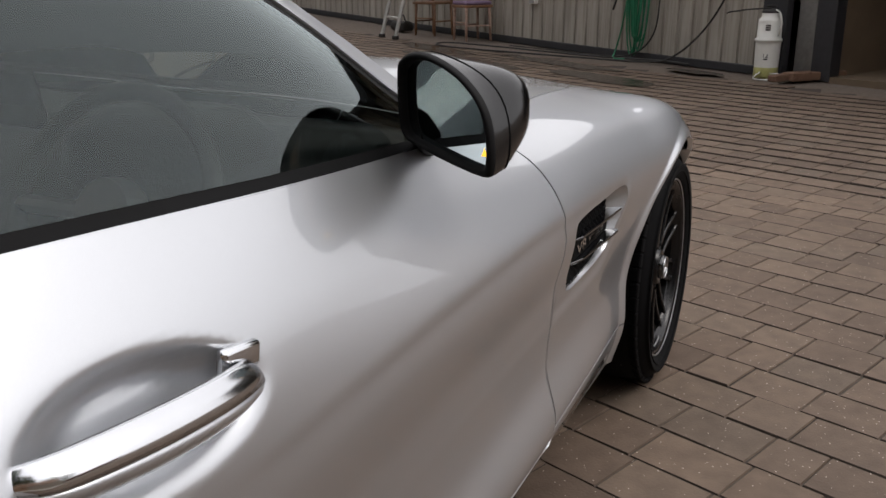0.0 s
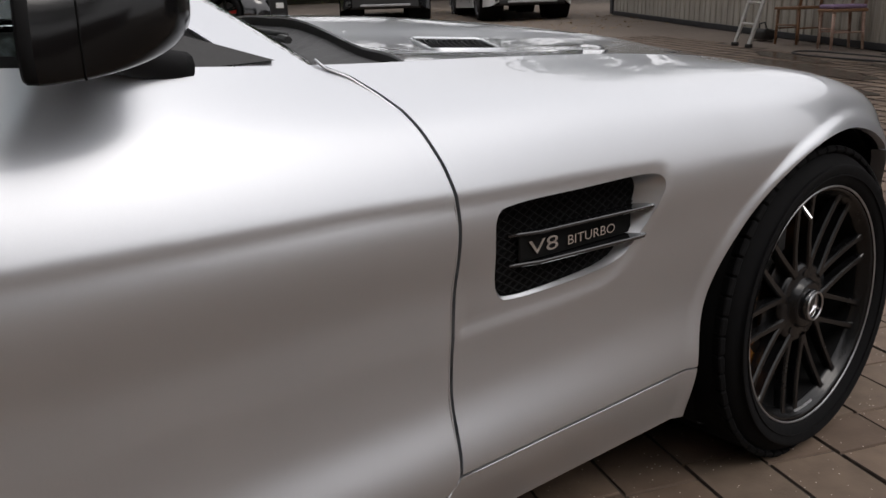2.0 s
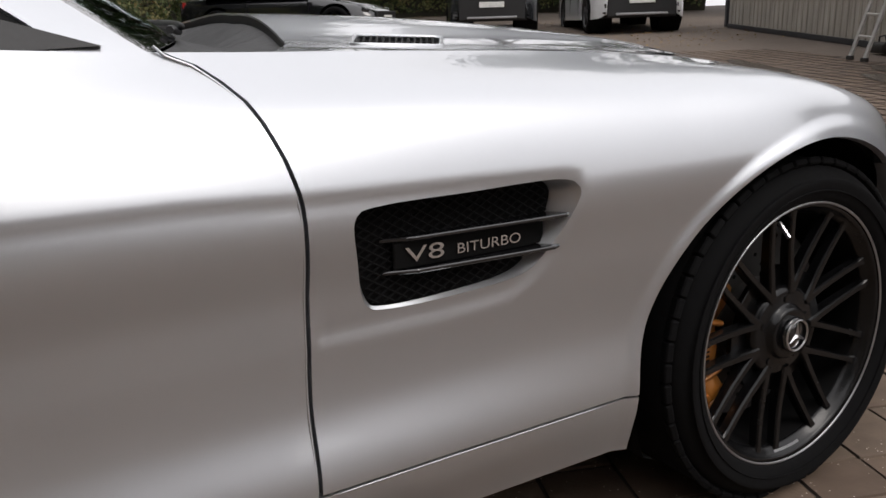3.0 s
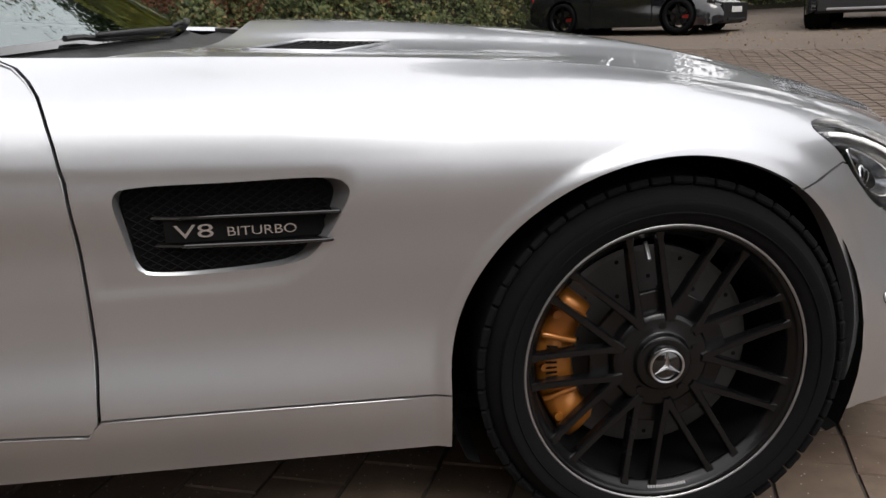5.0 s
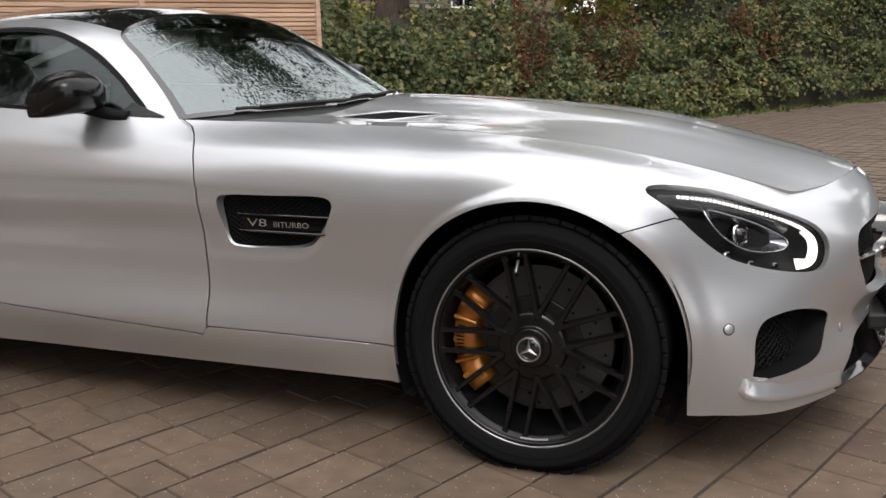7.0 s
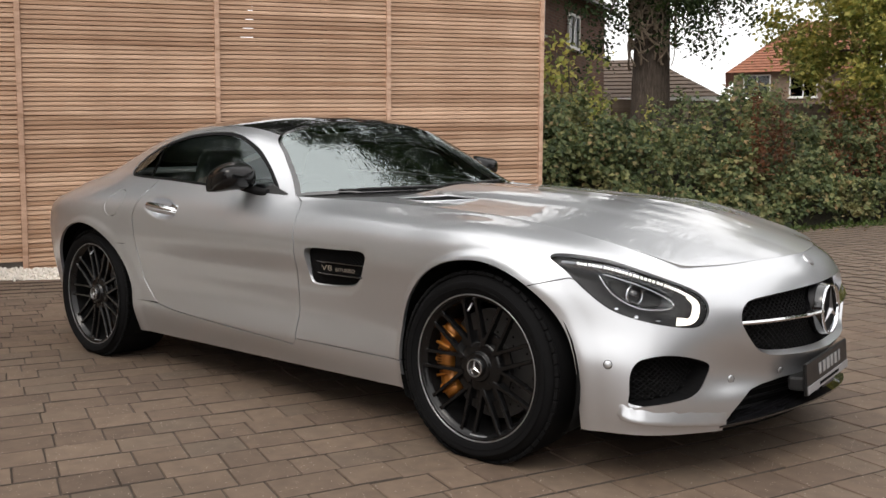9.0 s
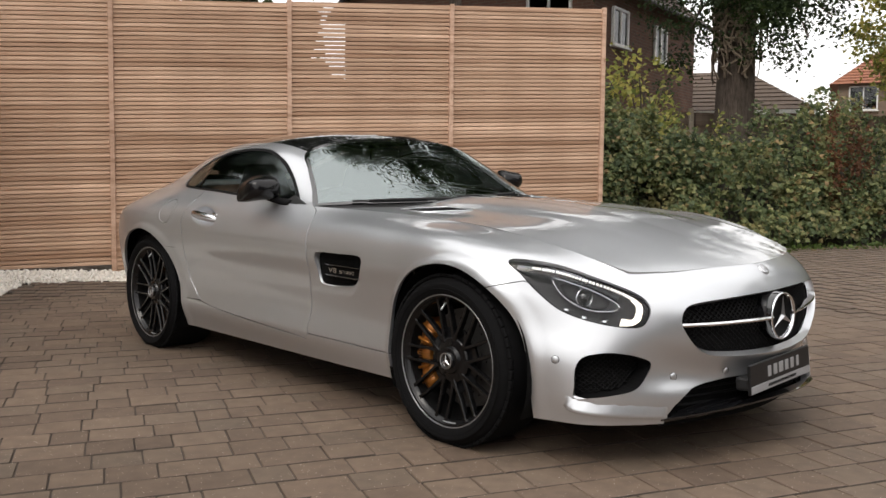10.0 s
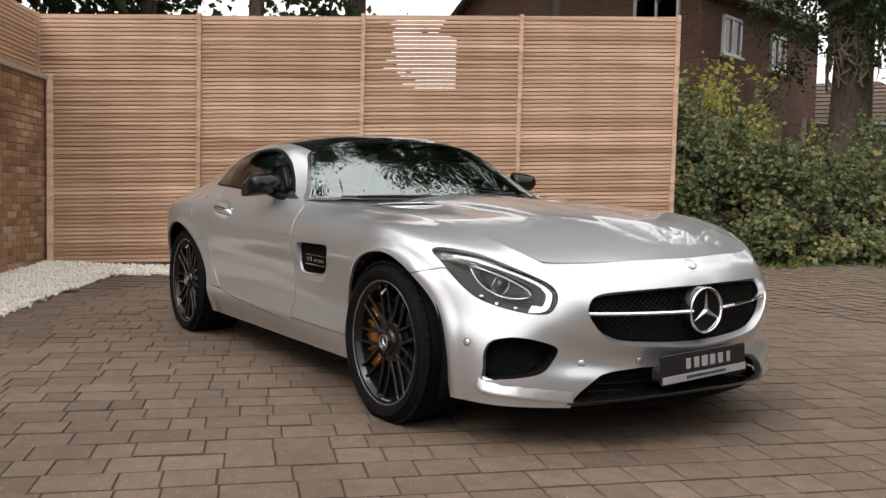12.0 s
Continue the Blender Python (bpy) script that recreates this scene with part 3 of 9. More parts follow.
def left_of_hedge(x, y):
    d = np.hypot(HEDGE[:, 0] - x, HEDGE[:, 1] - y)
    i = int(np.argmin(d))
    i = min(max(i, 1), len(HEDGE) - 2)
    t = HEDGE[i + 1] - HEDGE[i - 1]
    return t[0] * (y - HEDGE[i, 1]) - t[1] * (x - HEDGE[i, 0])


def gravel_side(x, y):
    """Positive inside the white gravel bed."""
    r = Vector((x, y, 0)) - F0
    a, w = r.dot(FD), r.dot(WD)
    along_wall = min(a, 1.05 + 0.05 * math.sin(w * 2.1) - a)
    along_fence = min(w, 0.80 - 0.16 * max(0, a - 1.0) + 0.05 * math.sin(a * 2.7) - w, 4.6 - a)
    return max(min(along_wall, w), min(along_fence, a))


def paved(x, y):
    if not (-7.6 < x < 10.5 and -8.5 < y < 19):
        return False
    if gravel_side(x, y) > 0:
        return False
    p = Vector((x, y, 0))
    if (p - F0).dot(WD) < 0.02 and (p - F0).dot(FD) < 7.3:
        return False
    if (p - F0).dot(FD) < 0.02:
        return False
    if (p - P0).dot(SN) < 0.55 + 0.25 * (p - P0).dot(SDIR) / 3:
        return False
    if left_of_hedge(x, y) > -0.0 and y > 5:
        return False
    if y > 4 and x * 0.55 + y * 0.5 > 8.6:
        return False
    return True


RD = Vector((0.365, 0.931, 0)).normalized()
RN = Vector((RD.y, -RD.x, 0))
ROW = 0.170
LENGTHS = (0.138, 0.173, 0.208, 0.242)


def paver_verts(length, tilt=0.0):
    """One block: worn top, rounded arris, sides down into the joint."""
    a, b = length / 2 - 0.0026, ROW / 2 - 0.0027
    c = 0.0020
    v = [(sx * (a - c), sy * (b - c), 0.0) for sx, sy in ((-1, -1), (1, -1), (1, 1), (-1, 1))]
    v += [(sx * a, sy * b, -0.005) for sx, sy in ((-1, -1), (1, -1), (1, 1), (-1, 1))]
    v += [(sx * a, sy * b, -0.016) for sx, sy in ((-1, -1), (1, -1), (1, 1), (-1, 1))]
    f = [(0, 1, 2, 3)] + [(4 + k, 4 + (k + 1) % 4, (k + 1) % 4, k) for k in range(4)] + [(8 + k, 8 + (k + 1) % 4, 4 + (k + 1) % 4, 4 + k) for k in range(4)]
    return v, f


def lay_paving():
    rng = random.Random(5)
    paving = mesh_ob("pavement", bmesh.new(), M_JOINT)
    tagged(paving, "brown tumbled block paving laid in staggered rows", "paving", kind="structure")
    # sand bed under the blocks
    bm = bmesh.new()
    N = 110
    grid = {}
    for i in range(N + 1):
        for j in range(N + 1):
            x, y = -8 + 22 * i / N, -9 + 31 * j / N
            grid[i, j] = bm.verts.new((x, y, rise(x, y) - 0.0062))
    for i in range(N):
        for j in range(N):
            x, y = -8 + 22 * (i + 0.5) / N, -9 + 31 * (j + 0.5) / N
            if paved(x, y):
                bm.faces.new((grid[i, j], grid[i + 1, j], grid[i + 1, j + 1], grid[i, j + 1]))
    me = paving.data
    bm.to_mesh(me)
    bm.free()
    shared = {}
    for q in LENGTHS:
        v, f = paver_verts(q)
        s = bpy.data.meshes.new("paver")
        s.from_pydata(v, [], f)
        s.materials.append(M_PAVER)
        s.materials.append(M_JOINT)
        # row-side arrises take the joint's dark colour, painting dirt and shade together
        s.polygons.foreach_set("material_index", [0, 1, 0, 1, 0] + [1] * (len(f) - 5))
        shared[q] = s
    V, F, IDX = [], [], []
    near = 0
    ang = math.degrees(math.atan2(RD.y, RD.x))
    for k in range(-95, 95):
        s = -16 + rng.random() * 0.2
        while s < 24:
            q = rng.choice(LENGTHS)
            p = RN * (k * ROW) + RD * (s + q / 2)
            s += q
            x, y = p.x - 0.6, p.y
            if not paved(x, y):
                continue
            jit = rng.uniform(-0.002, 0.0015)
            tl = (rng.gauss(0, 0.35), rng.gauss(0, 0.35), ang + rng.gauss(0, 0.35))
            m = pose(x, y, rise(x, y) + jit, *tl)
            if near < 300 and -0.3 < x < 2.35 and -2.55 < y < -1.05 and (x + 0.35 * y) > -0.9:
                o = new("paver", shared[q])
                o.matrix_basis = m
                o.parent = paving
                near += 1
            else:
                v, f = paver_verts(q)
                n = len(V)
                V += [tuple(m @ Vector(c)) for c in v]
                ff = f if math.hypot(x, y) < 7 else f[:5]
                F += [tuple(i + n for i in c) for c in ff]
                # same dark arrises: joint dirt and shade put into the colour
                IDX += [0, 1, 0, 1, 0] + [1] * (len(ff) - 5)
    me = bpy.data.meshes.new("pavers")
    me.from_pydata(V, [], F)
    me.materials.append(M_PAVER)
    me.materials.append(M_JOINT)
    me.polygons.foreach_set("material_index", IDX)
    o = new("pavers", me)
    o.parent = paving
    tagged(o, kind="stuff")


# ---- slatted fence on the rear boundary ----
def fence_top(a):
    return 2.805 + 0.0375 * a


def slat_fence(name, start, along, posts, foot, head, label, pitch=0.0445):
    """Posts with horizontal battens between them."""
    fence = empty(name, Matrix.Translation(start))
    tagged(fence, label, "fence", kind="structure")
    ang = math.degrees(math.atan2(along.y, along.x))
    rng = random.Random(3)
    nrm = Vector((along.y, -along.x, 0))
    for a in posts:
        p = along * a + nrm * 0.012
        z0, z1 = foot(a) - 0.05, head(a) + 0.01
        bm = box((0.05, 0.045, z1 - z0), Matrix.Translation((p.x, p.y, (z0 + z1) / 2)) @ pose(0, 0, 0, 0, 0, ang), 0.004, 1)
        o = part("post", bm, M_POST, fence)
    for i in range(len(posts) - 1):
        a0, a1 = posts[i] + 0.021, posts[i + 1] - 0.021
        L = a1 - a0
        me = bpy.data.meshes.new("slat")
        bm = box((L, 0.018, 0.0358), None, 0.003, 1)
        bm.to_mesh(me)
        bm.free()
        me.materials.append(M_SLAT)
        am = (a0 + a1) / 2
        z = foot(am) + 0.05
        sl = math.degrees(math.atan2(head(a1) - head(a0), L))
        while z < head(am) - 0.01:
            o = new("slat", me)
            p = along * am
            o.matrix_basis = Matrix.Translation((p.x, p.y, z)) @ pose(0, 0, 0, rng.gauss(0, 1.2), -sl, ang)
            o.parent = fence
            z += pitch
    # added far-side slats back and darken the gaps, left out where sky shows
    cube = [(-1, -1, -1), (1, -1, -1), (1, 1, -1), (-1, 1, -1), (-1, -1, 1), (1, -1, 1), (1, 1, 1), (-1, 1, 1)]
    quads = [(0, 3, 2, 1), (4, 5, 6, 7), (0, 1, 5, 4), (2, 3, 7, 6), (1, 2, 6, 5), (3, 0, 4, 7)]
    for i in range(len(posts) - 1):
        a0, a1 = posts[i] + 0.021, posts[i + 1] - 0.021
        am = (a0 + a1) / 2
        rake = (head(a1) - head(a0)) / (a1 - a0)
        z = foot(am) + 0.05 + pitch / 2
        while z < head(am) - 0.01:
            gap = loose(i, z)
            for b0, b1 in ([(a0, a1)] if not gap else [(a0, a0 + gap[0] * (a1 - a0)), (a0 + gap[1] * (a1 - a0), a1)]):
                if b1 - b0 > 0.02:
                    V = []
                    for cx, cy, cz in cube:
                        a = (b0 + b1) / 2 + cx * (b1 - b0) / 2
                        p = along * a - nrm * (0.027 - cy * 0.007)
                        V.append((p.x, p.y, z + cz * 0.0165 + rake * (a - am)))
                    me = bpy.data.meshes.new("rear_slat")
                    me.from_pydata(V, [], quads)
                    me.materials.append(M_SLAT)
                    new("rear_slat", me).parent = fence
            z += pitch
    return fence


def loose(i, z):
    """Stretch of a rear slat left out to let sky through, as parts of the panel's length."""
    if i == 2 and 2.14 < z < 2.94:
        return (0.11 + 0.10 * abs(math.sin(z * 37)) + (0.12 if z < 2.3 else 0), 0.64 - 0.03 * abs(math.sin(z * 23)))
    return None


along_rise = lambda a: rise(*(F0 + FD * a).xy)
slat_fence("fence_rear", F0.copy(), FD, [0.07, 1.79, 3.59, 5.385, 7.225], along_rise, fence_top, "tall fence of warm brown horizontal wooden slats")

# ---- brick boundary wall with slats on top ----
def brick_wall():
    wall = mesh_ob("wall_side", box((5.6, 0.20, 2.02), Matrix.Translation(F0 + WD * 2.8 + FD * 0.045 + Vector((0, 0, 1.06))) @ pose(0, 0, 0, 0, 0, math.degrees(math.atan2(WD.y, WD.x)))), M_MORTAR)
    tagged(wall, "old red and buff brick garden wall with a stone coping", "wall", kind="structure")
    ang = math.degrees(math.atan2(WD.y, WD.x))
    rng = random.Random(11)
    meshes = []
    for L in (0.215, 0.1025):
        me = bpy.data.meshes.new("brick")
        bm = box((L, 0.03, 0.065), None, 0.005, 1)
        bm.to_mesh(me)
        bm.free()
        me.materials.append(M_BRICK)
        meshes.append((L, me))
    n = 0
    for c in range(27):
        z = 0.085 + 0.075 * c
        s = 0.03
        head_ = c % 2
        while s < (2.1 if n < 300 else 0) :
            L, me = meshes[1] if (head_ or rng.random() < 0.2) else meshes[0]
            o = new("brick", me)
            p = F0 + WD * (s + L / 2) + FD * (0.144 - rng.uniform(0, 0.004))
            o.matrix_basis = Matrix.Translation((p.x, p.y, z + 0.0325)) @ pose(0, 0, 0, 0, 0, ang + rng.gauss(0, 0.3))
            o.parent = wall
            n += 1
            s += L + 0.010
            if head_:
                head_ = rng.random() < 0.4
    bm = box((5.6, 0.30, 0.055), Matrix.Translation(F0 + WD * 2.83 + FD * 0.055 + Vector((0, 0, 2.105))) @ pose(0, 0, 0, 0, 0, ang), 0.01)
    part("coping", bm, M_COPING, wall, "weathered stone coping")


brick_wall()
slat_fence("fence_side", F0 + FD * 0.055, WD, [0.05, 1.85, 3.65, 5.45], lambda a: 2.12, lambda a: 2.82, "low run of wooden slats on top of the brick wall")
# end post between wall and fence
tagged(mesh_ob("trim_post", box((0.07, 0.07, 2.1), Matrix.Translation(F0 + WD * 0.03 + FD * 0.20 + Vector((0, 0, 1.1))), 0.004, 1), M_POST), "brown wooden corner post between wall and fence", "post", kind="structure")


# ---- white gravel bed ----
def gravel_bed():
    rng = random.Random(9)
    ico = bmesh.new()
    bmesh.ops.create_icosphere(ico, subdivisions=1, radius=1.0)
    base = np.array([v.co[:] for v in ico.verts])
    faces = [tuple(v.index for v in f.verts) for f in ico.faces]
    ico.free()
    V, F = [], []
    n = 0
    while n < 5200:
        a, w = rng.uniform(0, 4.7), rng.uniform(0, 5.0)
        p = F0 + FD * a + WD * w
        if gravel_side(p.x, p.y) <= 0.005 and not (gravel_side(p.x, p.y) > -0.06 and rng.random() < 0.06):
            continue
        s = rng.uniform(0.012, 0.027)
        z = rise(p.x, p.y) + rng.uniform(0.0, 0.02) + 0.012 * min(1, max(0, gravel_side(p.x, p.y)) * 5)
        m = np.array(pose(0, 0, 0, rng.uniform(0, 360), rng.uniform(0, 360), rng.uniform(0, 360)).to_3x3())
        q = (base * (s, s * rng.uniform(0.6, 1), s * rng.uniform(0.5, 0.8)) * np.random.RandomState(n).uniform(0.8, 1.15, (len(base), 1))) @ m.T + np.array((p.x, p.y, z))
        k = len(V)
        V += q.tolist()
        F += [tuple(i + k for i in f) for f in faces]
        n += 1
    me = bpy.data.meshes.new("gravel_bed")
    me.from_pydata(V, [], F)
    me.materials.append(M_GRAVEL)
    o = new("gravel_bed", me)
    tagged(o, "bed of white angular gravel along the wall and fence", "gravel", kind="stuff")
    bm = bmesh.new()
    N = 50
    g = {}
    for i in range(N + 1):
        for j in range(N + 1):
            p = F0 + FD * (4.8 * i / N) + WD * (5.2 * j / N)
            g[i, j] = bm.verts.new((p.x, p.y, rise(p.x, p.y) + 0.002))
    for i in range(N):
        for j in range(N):
            p = F0 + FD * (4.8 * (i + 0.5) / N) + WD * (5.2 * (j + 0.5) / N)
            if gravel_side(p.x, p.y) > 0.02:
                bm.faces.new((g[i, j], g[i, j + 1], g[i + 1, j + 1], g[i + 1, j]))
    tagged(mesh_ob("gravel_base", bm, M_GRAVEL), "white gravel fines below the loose stones", "gravel", kind="structure")


gravel_bed()


# ---- leaves ----
def leaf_mesh(name, P, N, size, material, rng, length=1.5, droop=0.25):
    """Bent diamond leaves at places P, facing roughly along N."""
    n = len(P)
    a = rng.normal(size=(n, 3))
    N = N + 0.75 * a
    N /= np.linalg.norm(N, axis=1, keepdims=True)
    b = rng.normal(size=(n, 3))
    U = np.cross(N, b)
    U /= np.linalg.norm(U, axis=1, keepdims=True)
    W = np.cross(N, U)
    s = (size * rng.uniform(0.6, 1.3, (n, 1)))
    tip = P + U * s * length - N * s * droop
    left = P + U * s * 0.6 * length + W * s * 0.5 + N * s * 0.12
    right = P + U * s * 0.6 * length - W * s * 0.5 + N * s * 0.12
    mid_ = P + U * s * 0.62 * length
    V = np.stack([P, left, tip, right, mid_], axis=1).reshape(-1, 3)
    i = np.arange(n)[:, None] * 5
    F = np.concatenate([i + (0, 4, 1), i + (1, 4, 2), i + (2, 4, 3), i + (3, 4, 0)], axis=1).reshape(-1, 3)
    me = bpy.data.meshes.new(name)
    me.from_pydata(V.tolist(), [], F.tolist())
    me.materials.append(material)
    return me


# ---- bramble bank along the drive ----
M_BRAMBLE = simple("shaded_bramble_core", (0.040, 0.036, 0.024), 0.9, var=0.5, scale=25, bumps=0.4)
def hedge_height(s, d):
    """Height of the bank at s along its foot (0..1) and d metres behind it."""
    top = 1.86 + 0.26 * math.sin(s * 23) + 0.25 * math.sin(s * 51 + 1.0) + (0.9 if s > 0.33 else 0.9 * max(0, (s - 0.22) / 0.11)) - 0.62 * math.exp(-((s - 0.10) / 0.045) ** 2)
    n = noise.noise(Vector((s * 30, d * 1.1, 0.3)))
    n2 = noise.noise(Vector((s * 95, d * 3.1, 7.3)))
    return max(0.0, top * (1 - math.exp(-(d + 0.05) / 0.7)) + 0.55 * n * min(1, d * 2.0) + 0.46 * n2 * min(1, 0.3 + d))


def hedge():
    rng = np.random.RandomState(4)
    L = np.concatenate([[0], np.cumsum(np.hypot(*np.diff(HEDGE, axis=0).T))])
    tot = L[-1]

    def place(s, d):
        a = s * tot
        x, y = np.interp(a, L, HEDGE[:, 0]), np.interp(a, L, HEDGE[:, 1])
        x2, y2 = np.interp(min(tot, a + 0.2), L, HEDGE[:, 0]), np.interp(min(tot, a + 0.2), L, HEDGE[:, 1])
        x1, y1 = np.interp(max(0, a - 0.2), L, HEDGE[:, 0]), np.interp(max(0, a - 0.2), L, HEDGE[:, 1])
        t = Vector((x2 - x1, y2 - y1, 0)).normalized()
        q = Vector((-t.y, t.x, 0))
        p = Vector((x, y, 0)) + q * d
        return p, q

    # added core that stops daylight, its dark colour painting the shade among stems
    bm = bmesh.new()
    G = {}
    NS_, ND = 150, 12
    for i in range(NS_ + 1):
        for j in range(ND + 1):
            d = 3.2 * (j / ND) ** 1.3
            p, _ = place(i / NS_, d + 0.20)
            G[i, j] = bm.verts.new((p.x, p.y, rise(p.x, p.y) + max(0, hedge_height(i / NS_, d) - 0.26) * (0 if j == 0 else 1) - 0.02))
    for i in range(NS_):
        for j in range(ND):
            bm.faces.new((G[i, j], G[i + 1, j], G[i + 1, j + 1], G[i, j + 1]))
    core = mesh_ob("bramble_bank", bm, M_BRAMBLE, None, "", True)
    tagged(core, "dark core sheet of the overgrown bramble bank, coloured as shaded stems", "hedge", kind="stuff")
    P, N = [], []
    n = 150000
    S_ = rng.uniform(0, 1, n) ** 1.25
    D_ = rng.gamma(1.3, 0.75, n)
    for s, d in zip(S_, D_):
        if d > 3.2:
            continue
        p, q = place(s, d)
        h = hedge_height(s, d)
        lay = rng.uniform(-0.30, 0.20)
        z = rise(p.x, p.y) + max(0.02, h * rng.uniform(0.75, 1.0) if d < 0.4 else h + lay)
        # billows of growth with dark hollows between them
        v = noise.noise(Vector((p.x, p.y, z)) * 1.9) + 0.45 * noise.noise(Vector((p.x, p.y, z)) * 4.6)
        if v < -0.12 and rng.uniform() < 0.55:
            continue
        p = p - q * (0.30 * v)
        z += 0.20 * v
        P.append((p.x, p.y, max(z, rise(p.x, p.y) + 0.02)))
        N.append((-q.x * 0.8, -q.y * 0.8, 0.8))
    P, N = np.array(P), np.array(N)
    o = new("bramble_leaves", leaf_mesh("bramble_leaves", P, N, 0.066, M_LEAF_HEDGE, rng, 1.25))
    tagged(o, "dense green bramble and nettle leaves with some yellowing", "foliage", kind="stuff")
    # rusty dock stems and pale seed heads
    V = []
    rr = np.random.RandomState(8)
    for s0, cnt in ((0.118, 8), (0.130, 7), (0.163, 9), (0.18, 8), (0.255, 12), (0.27, 10)):
        for k in range(cnt):
            p, q = place(s0 + rr.normal() * 0.004, 0.35 + rr.uniform(0, 0.5))
            z0 = rise(p.x, p.y) + 0.2
            h = rr.uniform(1.1, 1.9)
            for _ in range(70):
                t = rr.uniform(0.25, 1)
                V.append((p.x + rr.normal() * 0.035, p.y + rr.normal() * 0.035, z0 + h * t))
    V = np.array(V)
    o = new("dock_stems", leaf_mesh("dock_stems", V, np.tile((0.2, -0.4, 0.3), (len(V), 1)), 0.038, M_LEAF_RED, rr, 1.6))
    tagged(o, "rust-brown dried dock stems standing in the brambles", "weeds", kind="stuff")
    V = []
    for s0, cnt in ((0.345, 16), (0.37, 22), (0.40, 16), (0.06, 5)):
        for k in range(cnt):
            p, q = place(s0 + rr.normal() * 0.008, 0.7 + rr.uniform(0, 0.9))
            z0 = rise(p.x, p.y) + hedge_height(s0, 1.2) - 0.3
            for _ in range(60):
                V.append((p.x + rr.normal() * 0.07, p.y + rr.normal() * 0.07, z0 + rr.uniform(0, 0.75)))
    V = np.array(V)
    o = new("seed_heads", leaf_mesh("seed_heads", V, np.tile((0.2, -0.4, 0.6), (len(V), 1)), 0.045, M_LEAF_YEL, rr, 1.5))
    tagged(o, "pale yellow-green seeding weeds above the brambles", "weeds", kind="stuff")
    # grass and litter at the foot
    V = []
    for _ in range(5200):
        p, q = place(rr.uniform(0, 0.7), rr.normal() * 0.16 - 0.06)
        V.append((p.x, p.y, rise(p.x, p.y) + 0.002))
    V = np.array(V)
    o = new("verge_grass", leaf_mesh("verge_grass", V, np.tile((0, 0, 0.1), (len(V), 1)), 0.04, M_GRASS, rr, 2.2))
    tagged(o, "rough grass at the foot of the bank", "grass", kind="stuff")
    V = []
    for _ in range(900):
        p, q = place(rr.uniform(0.02, 0.9), -abs(rr.normal()) * 0.35)
        V.append((p.x, p.y, rise(p.x, p.y) + 0.006))
    for _ in range(1500):
        x, y = rr.uniform(6.0, 13.5), rr.uniform(8.0, 17.0)
        V.append((x, y, rise(x, y) + 0.004))
    V = np.array(V)
    o = new("fallen_leaves", leaf_mesh("fallen_leaves", V, np.tile((0, 0, 3.0), (len(V), 1)), 0.035, M_LEAF_DRY, rr, 1.3, 0.05))
    tagged(o, "scattered dry brown and yellow fallen leaves", "leaves", kind="stuff")


hedge()
lay_paving()

